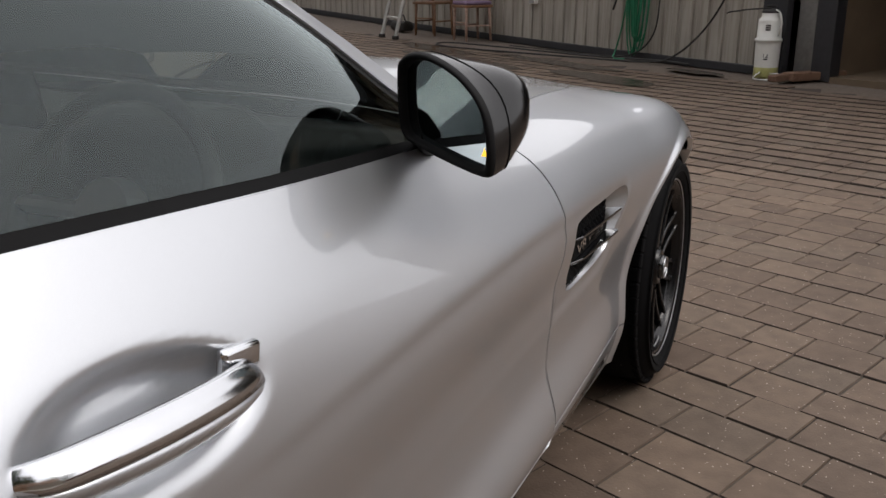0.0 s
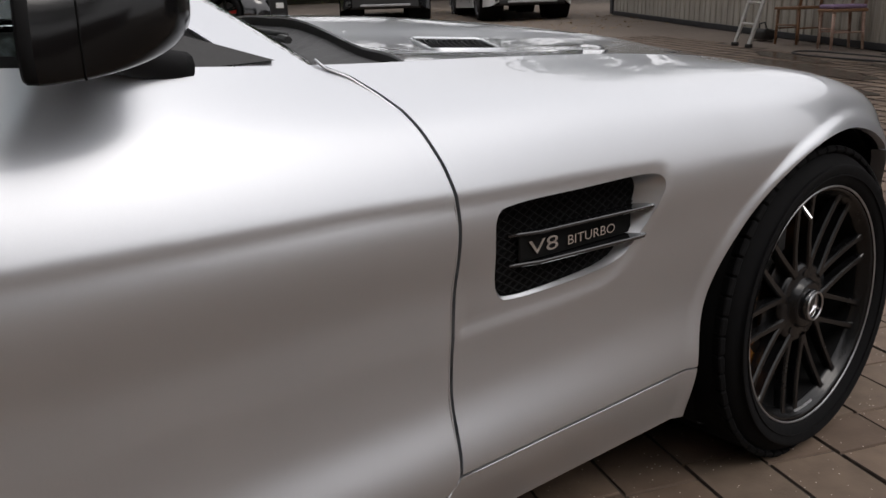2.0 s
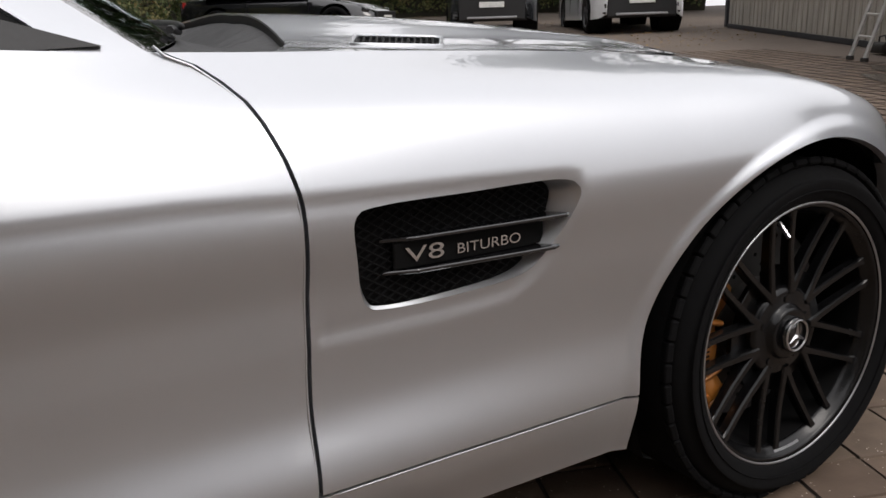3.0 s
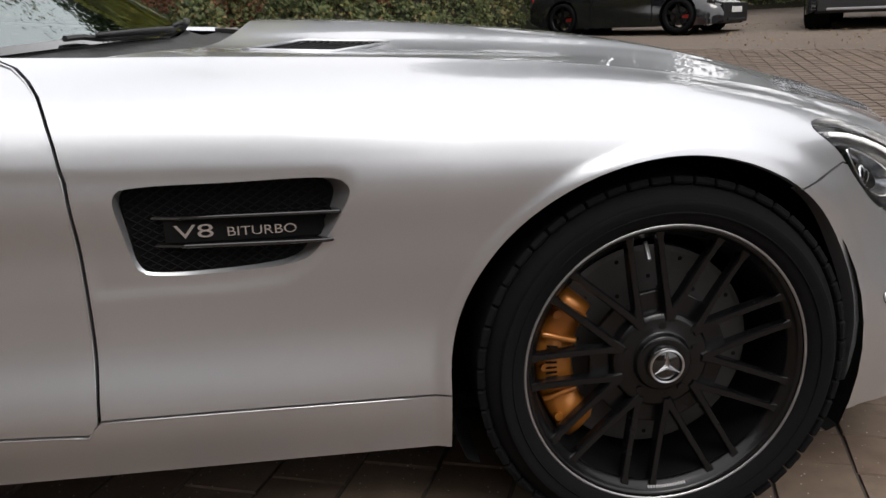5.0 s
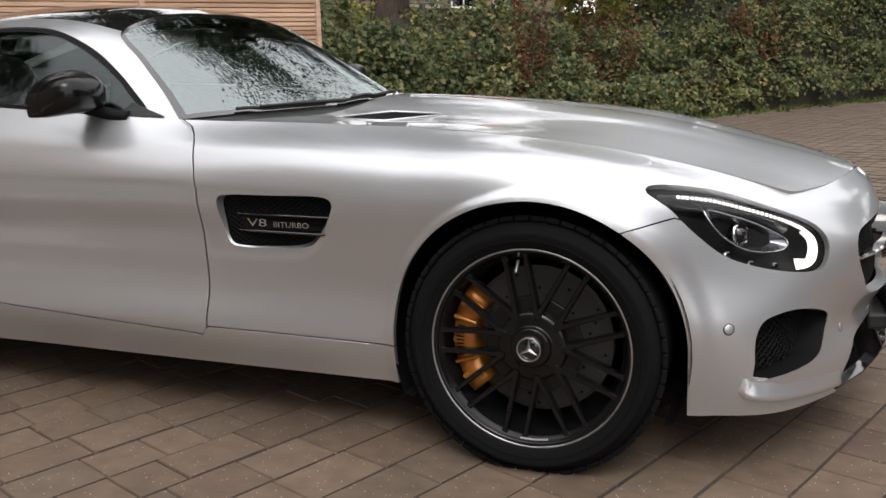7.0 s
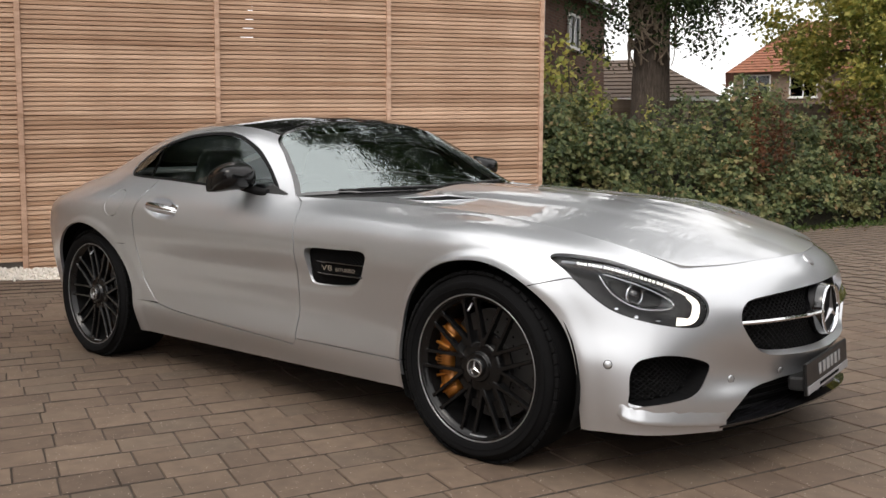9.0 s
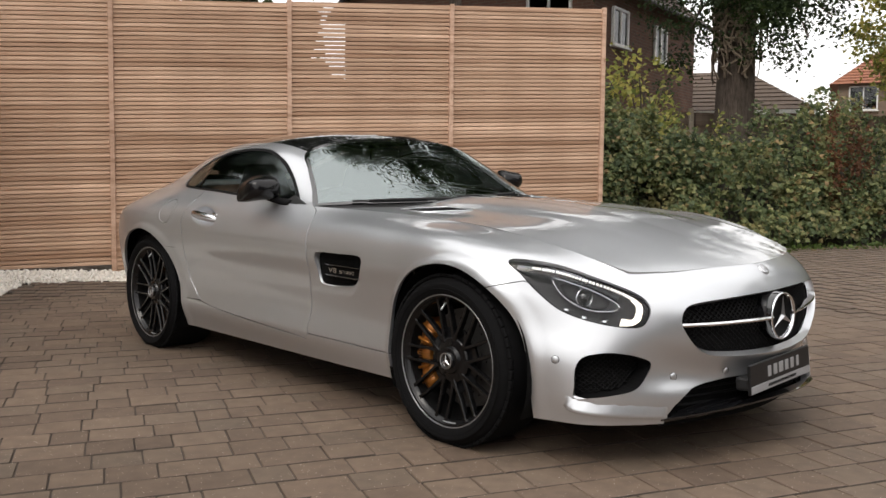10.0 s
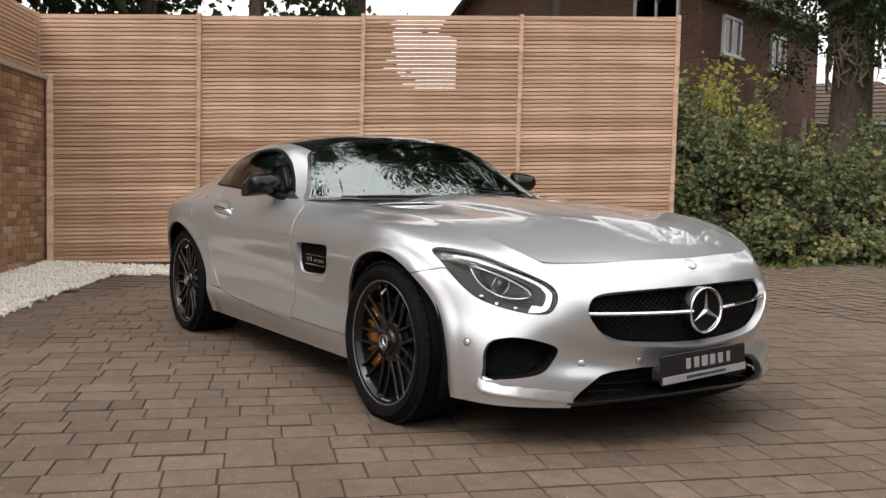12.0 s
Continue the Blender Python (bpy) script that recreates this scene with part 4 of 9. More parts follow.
# ---- trees ----
def tree(name, x, y, trunk_r, height, crown, leaf_m, count, size, seed, label, lean=(0, 0), first=0.3, ivy=False, hanging=()):
    """Tapered trunk, forking limbs, and a crown of leaf clumps; crown = (radius, low, high) in metres above the foot."""
    rng = np.random.RandomState(seed)
    t = empty(name, Matrix.Translation((x, y, rise(x, y))))
    tagged(t, label, "tree")
    pts = [(lean[0] * q * q * height, lean[1] * q * q * height, height * 0.8 * q - 0.1) for q in np.linspace(0, 1, 10)]
    rad = [trunk_r * (1.25 if k == 0 else 1) * (1 - 0.085 * k) for k in range(10)]
    bm = tube(pts, rad, 18)
    for v in bm.verts:
        a = math.atan2(v.co.y, v.co.x)
        k = 1 + 0.05 * math.sin(a * 7 + v.co.z * 0.6) + 0.04 * noise.noise(v.co * 2.3)
        v.co.x *= k
        v.co.y *= k
    part("trunk", bm, M_BARK, t, "ridged grey-brown trunk", True)
    R, lo, hi = crown
    centres = []
    for k in range(16):
        q = rng.uniform(first, 0.95)
        base = Vector(pts[int(q * 9)])
        a = rng.uniform(0, math.tau)
        zz = rng.uniform(max(lo, base.z * 0.7), hi)
        rr = R * rng.uniform(0.4, 0.95) * math.sqrt(max(0.1, 1 - ((zz - (lo + hi) / 2) / ((hi - lo) / 2)) ** 2))
        end = Vector((base.x + rr * math.cos(a), base.y + rr * math.sin(a), zz))
        mid_ = base.lerp(end, 0.5) + Vector((0, 0, 0.12 * (end - base).length))
        limb = [tuple(p) for p in smooth_line([tuple(base), tuple(mid_), tuple(end)], 4)]
        r0 = trunk_r * 0.38 * (1 - 0.6 * q)
        part("limb", tube(limb, [max(0.012, r0 * (1 - 0.1 * i)) for i in range(len(limb))], 7), M_BARK, t, "", True)
        for _ in range(5):
            c = mid_.lerp(end, rng.uniform(0.1, 1.15)) + Vector(rng.normal(size=3) * R * 0.13)
            centres.append(c)
    for q, end in enumerate(hanging):
        # low boughs that droop from the trunk
        base = Vector(pts[4 if q % 2 else 3]) + Vector((0, 0, 0.4))
        tip = Vector(end) - Vector((x, y, rise(x, y)))
        mid_ = base.lerp(tip, 0.55) + Vector((0, 0, 0.55))
        limb = [tuple(p) for p in smooth_line([tuple(base), tuple(mid_), tuple(tip)], 5)]
        part("limb", tube(limb, [max(0.01, 0.05 - 0.004 * i) for i in range(len(limb))], 7), M_BARK, t, "", True)
        boughs = [Vector(limb[-1 - k // 2]) + Vector(rng.normal(size=3) * 0.30) for k in range(12)]
        B = np.array([c[:] for c in boughs])
        pick = rng.randint(0, len(B), 1000)
        o = new("bough_leaves", leaf_mesh("bough_leaves", B[pick] + rng.normal(size=(1000, 3)) * (0.20, 0.20, 0.15), np.tile((0.0, 0.0, 0.8), (1000, 1)), 0.062, leaf_m, rng, 1.5))
        o.parent = t
        tagged(o, kind="stuff")
    for _ in range(30):
        a, e = rng.uniform(0, math.tau), rng.uniform(-1, 1)
        rr = R * math.sqrt(1 - e * e) * rng.uniform(0.5, 1)
        centres.append(Vector((pts[6][0] + rr * math.cos(a), pts[6][1] + rr * math.sin(a), (lo + hi) / 2 + e * (hi - lo) / 2)))
    P = []
    C = np.array([c[:] for c in centres])
    idx = rng.randint(0, len(C), count)
    spread = R * rng.uniform(0.09, 0.17, (len(C), 1))
    P = C[idx] + rng.normal(size=(count, 3)) * spread[idx] * (1, 1, 0.7)
    Nn = np.tile((0.0, 0.0, 0.8), (count, 1))
    o = new("crown", leaf_mesh("crown", P, Nn, size, leaf_m, rng, 1.4))
    o.parent = t
    if ivy:
        bm = bmesh.new()
        for k in range(64):
            a = rng.uniform(0, math.tau) if k % 3 else rng.uniform(-2.6, -0.2)
            z = rng.uniform(2.7, 4.6)
            line_ = []
            for q in range(14):
                a += rng.normal() * 0.30
                rr = trunk_r * (1.03 - 0.10 * z / 3.2 * 0.5) + rng.uniform(0, 0.05)
                line_.append((rr * math.cos(a), rr * math.sin(a), z))
                z += rng.uniform(-0.12, 0.42)
            add_tube(bm, [tuple(p) for p in smooth_line(line_, 3)], rng.uniform(0.009, 0.030), 6)
        tagged(part("ivy_tangle", bm, M_IVY, t, "dead tangled ivy stems", True), kind="stuff")
    return t


tree("ivy_tree", -6.85, 13.7, 0.47, 15, (5.2, 6.9, 13.8), M_LEAF_TREE, 48000, 0.085, 1, "large tree whose trunk is wrapped in dead ivy", (0.01, 0), 0.42, True, ((-5.4, 12.6, 4.1), (-4.8, 12.5, 3.75), (-4.45, 12.7, 4.1), (-5.5, 12.4, 3.65), (-5.1, 12.8, 4.4), (-7.2, 12.6, 4.3), (-7.35, 12.4, 3.85), (-7.75, 12.7, 4.7), (-7.1, 12.9, 4.8)))
tree("yellow_tree", -2.6, 14.1, 0.16, 8, (1.75, 1.5, 6.0), M_LEAF_YEL, 42000, 0.075, 2, "young tree with yellowing autumn leaves")
tree("lime_tree", -2.2, 17.2, 0.24, 9, (2.4, 4.6, 9.0), M_LEAF_TREE, 6000, 0.12, 3, "tall tree with a pale trunk behind the brambles")
tree("holly_tree", 1.3, 17.6, 0.15, 8, (2.6, 1.0, 8.0), M_LEAF_TREE, 8000, 0.10, 4, "dark evergreen tree over the bank")
tree("sapling", -5.45, 8.35, 0.035, 3.2, (0.70, 1.5, 2.85), M_LEAF_YEL, 560, 0.075, 5, "thin sapling with sparse yellow leaves")
tree("sapling", -6.3, 8.6, 0.035, 3.1, (0.65, 1.6, 2.80), M_LEAF_YEL, 420, 0.075, 6, "thin sapling with sparse yellow leaves")
tree("garden_tree", -13.0, 1.6, 0.2, 12.0, (4.8, 0.9, 12.5), M_LEAF_TREE, 42000, 0.13, 7, "dark garden tree behind the slatted fence")
tree("garden_tree", -12.0, -4.6, 0.22, 10, (4.2, 1.2, 12.0), M_LEAF_TREE, 24000, 0.13, 8, "dark garden tree behind the brick wall")
tree("far_tree", 14.5, 19.5, 0.3, 12, (4.6, 1.2, 12.0), M_LEAF_TREE, 8000, 0.16, 9, "dark tree behind the parked cars")
tree("far_tree", 7.6, 24.5, 0.3, 12, (4.6, 1.2, 12.0), M_LEAF_TREE, 8000, 0.16, 10, "dark tree behind the parked cars")
tree("drive_tree", -4.5, -13.0, 0.3, 10, (4.2, 2.5, 10.0), M_LEAF_TREE, 15000, 0.16, 12, "dark tree across the yard")
tree("drive_tree", -9.5, -15.0, 0.3, 11, (4.6, 2.5, 11.0), M_LEAF_TREE, 15000, 0.16, 13, "dark tree across the yard")


for q, (fx, fy) in enumerate(((11.0, 26.0), (17.5, 18.5), (3.6, 23.5), (-0.6, 21.0), (20.5, 13.5))):
    tree("far_tree", fx, fy, 0.3, 11 + q % 3, (4.4, 0.8, 11.0 + q % 3), M_LEAF_TREE, 9000, 0.2, 30 + q, "dark tree in the wood behind the drive")
tree("garden_tree", -15.5, -1.2, 0.2, 9.0, (4.0, 0.6, 9.5), M_LEAF_TREE, 24000, 0.14, 43, "dark garden tree behind the slatted fence")
tree("lime_tree", -9.6, 2.3, 0.14, 17.0, (3.1, 9.2, 17.0), M_LEAF_TREE, 16000, 0.13, 44, "tall slim tree close behind the slatted fence")
tree("birch_tree", -10.0, 8.6, 0.13, 18.5, (4.3, 6.6, 18.3), M_LEAF_TREE, 26000, 0.15, 51, "tall slim tree in the garden behind the fence")
tree("garden_tree", -13.6, 6.2, 0.2, 13.0, (4.0, 7.4, 13.0), M_LEAF_TREE, 18000, 0.14, 41, "dark garden tree behind the slatted fence")


# ---- houses ----
def uv_wall(bm):
    """Brick coordinates in metres: along the wall and up."""
    lay = bm.loops.layers.uv.verify()
    for f in bm.faces:
        n = f.normal
        t = Vector((-n.y, n.x, 0))
        t = t.normalized() if t.length > 1e-3 else Vector((1, 0, 0))
        for lp in f.loops:
            lp[lay].uv = (lp.vert.co.dot(t), lp.vert.co.z if abs(n.z) < 0.7 else lp.vert.co.y)


def tiled_slope(a, b, c, d, material, parent, step=0.30, lift=0.03):
    """A roof slope a-b (eave) to d-c (ridge) in overlapping courses."""
    a, b, c, d = (Vector(p) for p in (a, b, c, d))
    bm = bmesh.new()
    n = max(2, int((d - a).length / step))
    up = (b - a).cross(d - a).normalized()
    if up.z < 0:
        up = -up
    for k in range(n):
        t0, t1 = k / n, (k + 1) / n
        p = [a.lerp(d, t0) + up * lift, b.lerp(c, t0) + up * lift, b.lerp(c, t1) + up * 0.004, a.lerp(d, t1) + up * 0.004, a.lerp(d, t0), b.lerp(c, t0)]
        v = [bm.verts.new(q) for q in p]
        bm.faces.new((v[0], v[1], v[2], v[3]))
        bm.faces.new((v[4], v[5], v[1], v[0]))
    bmesh.ops.recalc_face_normals(bm, faces=bm.faces)
    o = part("roof", bm, material, parent, "courses of roof tiles")
    tagged(o, kind="stuff")
    return o


def house_window(parent, centre, along, w, h, panes=2):
    n = Vector((along.y, -along.x, 0))
    ang = math.degrees(math.atan2(along.y, along.x))
    W = empty("window", Matrix.Translation(centre) @ pose(0, 0, 0, 0, 0, ang))
    W.parent = parent
    W["label"] = "white-framed window"
    bm = bmesh.new()
    for dx, dz, sx, sz in ((0, h / 2, w, 0.06), (0, -h / 2, w, 0.06), (-w / 2, 0, 0.06, h), (w / 2, 0, 0.06, h)):
        add_box(bm, (sx, 0.07, sz), Matrix.Translation((dx, -0.03, dz)))
    for k in range(1, panes):
        add_box(bm, (0.05, 0.06, h), Matrix.Translation((-w / 2 + w * k / panes, -0.03, 0)))
    part("frame", bm, M_UPVC, W)
    part("sill", box((w + 0.16, 0.14, 0.05), Matrix.Translation((0, -0.06, -h / 2 - 0.05)), 0.008, 1), M_UPVC, W)
    for k in range(panes):
        part("pane", box((w / panes - 0.05, 0.006, h - 0.06), Matrix.Translation((-w / 2 + w * (k + 0.5) / panes, -0.02, 0))), M_PANE, W)
    part("curtain", box((w - 0.05, 0.01, h - 0.06), Matrix.Translation((0, 0.015, 0))), M_NET, W, "pale net curtain")


# near brick house
C = Vector((-9.6, 12.4, 0))
U, Vv = Vector((-0.98, -0.2, 0)).normalized(), Vector((-0.2, 0.98, 0)).normalized()
house = empty("house", Matrix())
tagged(house, "dark red-brick house with a brown tiled gable roof", "house")
EZ, AZ, LU, LV = 5.75, 8.8, 7.35, 6.4
c = [C, C + U * LU, C + U * LU + Vv * LV, C + Vv * LV]
bm = bmesh.new()
lo = [bm.verts.new((p.x, p.y, 0.3)) for p in c]
hi = [bm.verts.new((p.x, p.y, EZ)) for p in c]
ap = [bm.verts.new((*(C + U * LU / 2 + Vv * k).xy, AZ)) for k in (0, LV)]
for k in range(4):
    bm.faces.new((lo[k], lo[(k + 1) % 4], hi[(k + 1) % 4], hi[k]))
bm.faces.new((hi[0], hi[1], ap[0]))
bm.faces.new((hi[2], hi[3], ap[1]))
bmesh.ops.recalc_face_normals(bm, faces=bm.faces)
uv_wall(bm)
part("wall", bm, M_HOUSE, house, "dark red brickwork")
for s, e in ((0, 1), (1, 0)):
    out = U * (-0.35 if s == 0 else LU + 0.35)
    z_e = EZ - 0.26
    a = C + out - Vv * 0.3
    b = C + out + Vv * (LV + 0.3)
    r0, r1 = C + U * LU / 2 - Vv * 0.3, C + U * LU / 2 + Vv * (LV + 0.3)
    tiled_slope((a.x, a.y, z_e), (b.x, b.y, z_e), (r1.x, r1.y, AZ + 0.12), (r0.x, r0.y, AZ + 0.12), M_TILE, house)
    part("gutter", tube([(a.x, a.y, z_e - 0.02), (b.x, b.y, z_e - 0.02)], 0.06, 8), M_STEEL, house, "dark gutter")
    # barge board on the gable facing the yard
    part("barge_board", tube([(a.x, a.y, z_e - 0.04), (r0.x, r0.y, AZ + 0.06)], 0.07, 4), M_STEEL, house, "dark barge board")
for k, z, w in ((1.38, 4.72, 0.82), (3.85, 4.66, 0.75)):
    p = C + Vv * k
    house_window(house, Vector((p.x, p.y, z)), Vv, w, 0.82)
p = C + U * 1.1
house_window(house, Vector((p.x, p.y, 5.0)), -U, 1.1, 1.1)

# low outbuilding with a hipped roof
bung = empty("bungalow", Matrix())
tagged(bung, "low brick bungalow with a brown hipped tile roof", "house")
A0, B0 = Vector((-12.4, 19.5, 0)), Vector((-8.6, 21.5, 0))
bd = (B0 - A0).normalized()
bn = Vector((-bd.y, bd.x, 0))
bm = bmesh.new()
q = [A0 + bn * 0.3 + bd * 0.3, B0 + bn * 0.3 - bd * 0.3, B0 + bn * 5 - bd * 0.3, A0 + bn * 5 + bd * 0.3]
lo = [bm.verts.new((p.x, p.y, 0.5)) for p in q]
hi = [bm.verts.new((p.x, p.y, 3.3)) for p in q]
for k in range(4):
    bm.faces.new((lo[k], lo[(k + 1) % 4], hi[(k + 1) % 4], hi[k]))
bmesh.ops.recalc_face_normals(bm, faces=bm.faces)
uv_wall(bm)
part("wall", bm, M_HOUSE, bung, "red brickwork")
e0, e1, e2, e3 = A0, B0, B0 + bn * 5.3, A0 + bn * 5.3
rl, rr_ = A0 + bd * 0.2 + bn * 2.65, A0 + bd * 2.3 + bn * 2.65
tiled_slope((e0.x, e0.y, 3.3), (e1.x, e1.y, 3.3), (rr_.x, rr_.y, 4.75), (rl.x, rl.y, 4.75), M_TILE, bung)
tiled_slope((e1.x, e1.y, 3.3), (e2.x, e2.y, 3.3), (rr_.x, rr_.y + 0.02, 4.75), (rr_.x, rr_.y, 4.75), M_TILE, bung)
part("fascia", box(((B0 - A0).length, 0.03, 0.12), Matrix.Translation(((A0.x + B0.x) / 2, (A0.y + B0.y) / 2, 3.24)) @ pose(0, 0, 0, 0, 0, math.degrees(math.atan2(bd.y, bd.x))), 0.004, 1), M_UPVC, bung, "white fascia board")

# far house with an orange roof
far = empty("far_house", Matrix())
tagged(far, "distant house with an orange tiled roof and white windows", "house")
A1, B1 = Vector((-14.3, 35.5, 0)), Vector((-8.7, 37.8, 0))
fd = (B1 - A1).normalized()
fn = Vector((-fd.y, fd.x, 0))
bm = bmesh.new()
q = [A1 + fd * 0.35, B1, B1 + fn * 7, A1 + fd * 0.35 + fn * 7]
lo = [bm.verts.new((p.x, p.y, 1.0)) for p in q]
hi = [bm.verts.new((p.x, p.y, 5.75)) for p in q]
for k in range(4):
    bm.faces.new((lo[k], lo[(k + 1) % 4], hi[(k + 1) % 4], hi[k]))
bmesh.ops.recalc_face_normals(bm, faces=bm.faces)
uv_wall(bm)
part("wall", bm, M_HOUSE2, far, "pale brown brickwork")
e0, e1 = A1 - fn * 0.35, B1 - fn * 0.35
r0, r1 = A1 + fd * 3.3 + fn * 3.5, B1 + fn * 3.5
tiled_slope((e0.x, e0.y, 5.6), (e1.x, e1.y, 5.6), (r1.x, r1.y, 8.35), (r0.x, r0.y, 8.35), M_TILE_RED, far)
e3 = A1 - fn * 0.35 + fn * 7.7
tiled_slope((e3.x, e3.y, 5.6), (e0.x, e0.y, 5.6), (r0.x, r0.y, 8.35), (r0.x, r0.y + 0.02, 8.35), M_TILE_RED, far)
for k in (1.35, 3.3):
    p = A1 + fd * k
    house_window(far, Vector((p.x, p.y, 5.0)), fd, 1.1, 1.0)

# old panel fence between bank and gardens
pf = empty("fence_garden", Matrix())
tagged(pf, "weathered grey-brown garden panel fence behind the brambles", "fence", kind="structure")
A2, B2 = Vector((-9.0, 12.2, 0)), Vector((-0.9, 22.3, 0))
d2 = (B2 - A2).normalized()
L2 = (B2 - A2).length
rng2 = random.Random(2)
ang2 = math.degrees(math.atan2(d2.y, d2.x))
me_b = bpy.data.meshes.new("board")
bm = box((0.145, 0.016, 1.95), None, 0.002, 1)
bm.to_mesh(me_b)
bm.free()
me_b.materials.append(M_FENCE2)
k = 0.0
while k < L2:
    p = A2 + d2 * k
    o = new("board", me_b)
    o.matrix_basis = Matrix.Translation((p.x, p.y, 1.66 + 0.01 * rng2.random())) @ pose(0, 0, 0, 0, 0, ang2 + 3)
    o.parent = pf
    k += 0.135
for k in np.arange(0, L2, 1.83):
    p = A2 + d2 * float(k) + Vector((d2.y, -d2.x, 0)) * 0.05
    part("post", box((0.1, 0.1, 2.1), Matrix.Translation((p.x, p.y, 1.68)) @ pose(0, 0, 0, 0, 0, ang2), 0.006, 1), M_COPING, pf)

# ---- corrugated shed along the drive ----
SHED_H = 2.65


def on_wall(s, off, z=0.0):
    """A place s metres along the shed's front and off metres out from it, z above the ground there."""
    p = P0 + SDIR * s + SN * off
    return Vector((p.x, p.y, rise(p.x, p.y) + z))


SANG = math.degrees(math.atan2(SDIR.y, SDIR.x))


def sheet_panel(length, height):
    """One sheet of ribbed cladding: flats between narrow recessed ribs, along x, rising in z."""
    bm = bmesh.new()
    prof = [(0.0, 0.0)]
    n = int(round(length / 0.2))
    for k in range(n):
        x = length * k / n
        prof += [(x + 0.152, 0.0), (x + 0.162, 0.022), (x + 0.188, 0.022), (x + 0.198, 0.0)]
    prof += [(length + 0.012, 0.0)]
    lo = [bm.verts.new((x, y, 0)) for x, y in prof]
    hi = [bm.verts.new((x, y, height)) for x, y in prof]
    for k in range(len(prof) - 1):
        bm.faces.new((lo[k], lo[k + 1], hi[k + 1], hi[k]))
    return bm


def shed():
    wall = empty("wall_shed", Matrix())
    tagged(wall, "long shed wall of stained beige ribbed metal sheeting", "wall", kind="structure")
    a = SANG + 180
    for k in range(13):
        s1 = -0.25 + k * 1.0 + 1.0
        L = 1.0 if s1 < 12.7 else 1.05
        p = on_wall(s1, 0.0, 0.055)
        p0 = on_wall(s1 - 1.0, 0.0, 0.055)
        bm = sheet_panel(L, SHED_H)
        bmesh.ops.recalc_face_normals(bm, faces=bm.faces)
        tilt = math.degrees(math.atan2(p.z - p0.z, 1.0))
        o = part("sheet", bm, M_SHED, wall)
        o.matrix_basis = Matrix.Translation(p) @ pose(0, 0, 0, 0, tilt, a)
    # dark base channel that follows the ground
    bm = bmesh.new()
    for k in range(13):
        q0, q1 = on_wall(-0.25 + k, -0.01, 0.03), on_wall(0.75 + k, -0.01, 0.03)
        add_box(bm, ((q1 - q0).length + 0.01, 0.06, 0.085), Matrix.Translation((q0 + q1) / 2) @ (q1 - q0).to_track_quat("X", "Z").to_matrix().to_4x4(), 0.006, 1)
    part("base_channel", bm, M_STEEL, wall, "dark rusty base channel")
    # corner trim at the far end
    q = on_wall(12.83, -0.02)
    part("corner_trim", box((0.12, 0.12, SHED_H), Matrix.Translation((q.x, q.y, q.z + SHED_H / 2)) @ pose(0, 0, 0, 0, 0, SANG), 0.006, 1), M_STEEL, wall, "dark brown corner post")
    # far gable, back, roof close the shed
    def slab(s0, s1, o0, o1, z0, z1, name, material):
        c = (on_wall((s0 + s1) / 2, (o0 + o1) / 2))
        return part(name, box((abs(s1 - s0), abs(o1 - o0), z1 - z0), Matrix.Translation((c.x, c.y, (z0 + z1) / 2)) @ pose(0, 0, 0, 0, 0, SANG)), material, wall)
    slab(12.78, 12.86, -0.06, -8.0, 0.0, 2.75, "gable", M_SHED)
    slab(-4.2, 12.86, -8.0, -8.1, 0.0, 2.75, "back", M_SHED)
    slab(-4.2, 13.0, 0.25, -8.1, 2.75, 2.83, "roof_deck", M_STEEL)
    slab(-3.6, -1.02, 0.0, -0.12, 2.35, 2.75, "lintel", M_SHED)
    # doorway posts and the space behind
    for s, w, off, d, m_, lb in ((-0.40, 0.28, -0.05, 0.10, M_STEEL, "dark steel column"), (-0.69, 0.22, -0.16, 0.06, M_GALV, "galvanised grey door track"), (-0.92, 0.20, -0.12, 0.16, M_STEEL, "dark steel door post"), (-3.6, 0.2, -0.1, 0.16, M_STEEL, "dark steel door post")):
        c = on_wall(s, off)
        part("door_post", box((w, d, 2.6), Matrix.Translation((c.x, c.y, c.z + 1.28)) @ pose(0, 0, 0, 0, 0, SANG), 0.006, 1), m_, wall, lb)
    slab(-0.98, -0.9, -0.2, -8.0, 0.1, 2.72, "inner_wall", M_INSIDE)
    slab(-4.2, -4.1, -0.2, -8.0, 0.1, 2.72, "inner_wall", M_INSIDE)
    slab(-4.1, -0.98, -6.0, -6.1, 0.1, 2.72, "inner_wall", M_INSIDE)
    slab(-4.1, -0.98, -0.05, -6.0, 0.08, 0.20, "garage_floor", M_INSIDE)
    slab(-4.1, -0.98, -0.15, -6.0, 2.62, 2.67, "inner_ceiling", M_INSIDE)


shed()


def wet_stain(x, y, a, b, ang, seed):
    """A thin film of water with a ragged edge on the ground."""
    bm = bmesh.new()
    n = 44
    ring = []
    for k in range(n):
        t = k * math.tau / n
        q = 1 + 0.28 * noise.noise(Vector((math.cos(t) * 1.7, math.sin(t) * 1.7, seed))) + 0.10 * noise.noise(Vector((math.cos(t) * 6, math.sin(t) * 6, seed)))
        px, py = a * q * math.cos(t), b * q * math.sin(t)
        X = x + px * math.cos(ang) - py * math.sin(ang)
        Y = y + px * math.sin(ang) + py * math.cos(ang)
        ring.append(bm.verts.new((X, Y, rise(X, Y) + 0.006)))
    c = bm.verts.new((x, y, rise(x, y) + 0.006))
    for k in range(n):
        bm.faces.new((ring[k], ring[(k + 1) % n], c))
    tagged(mesh_ob("wet_stain", bm, M_WET), "dark wet stain on the ground near the shed", "stain", kind="stuff")


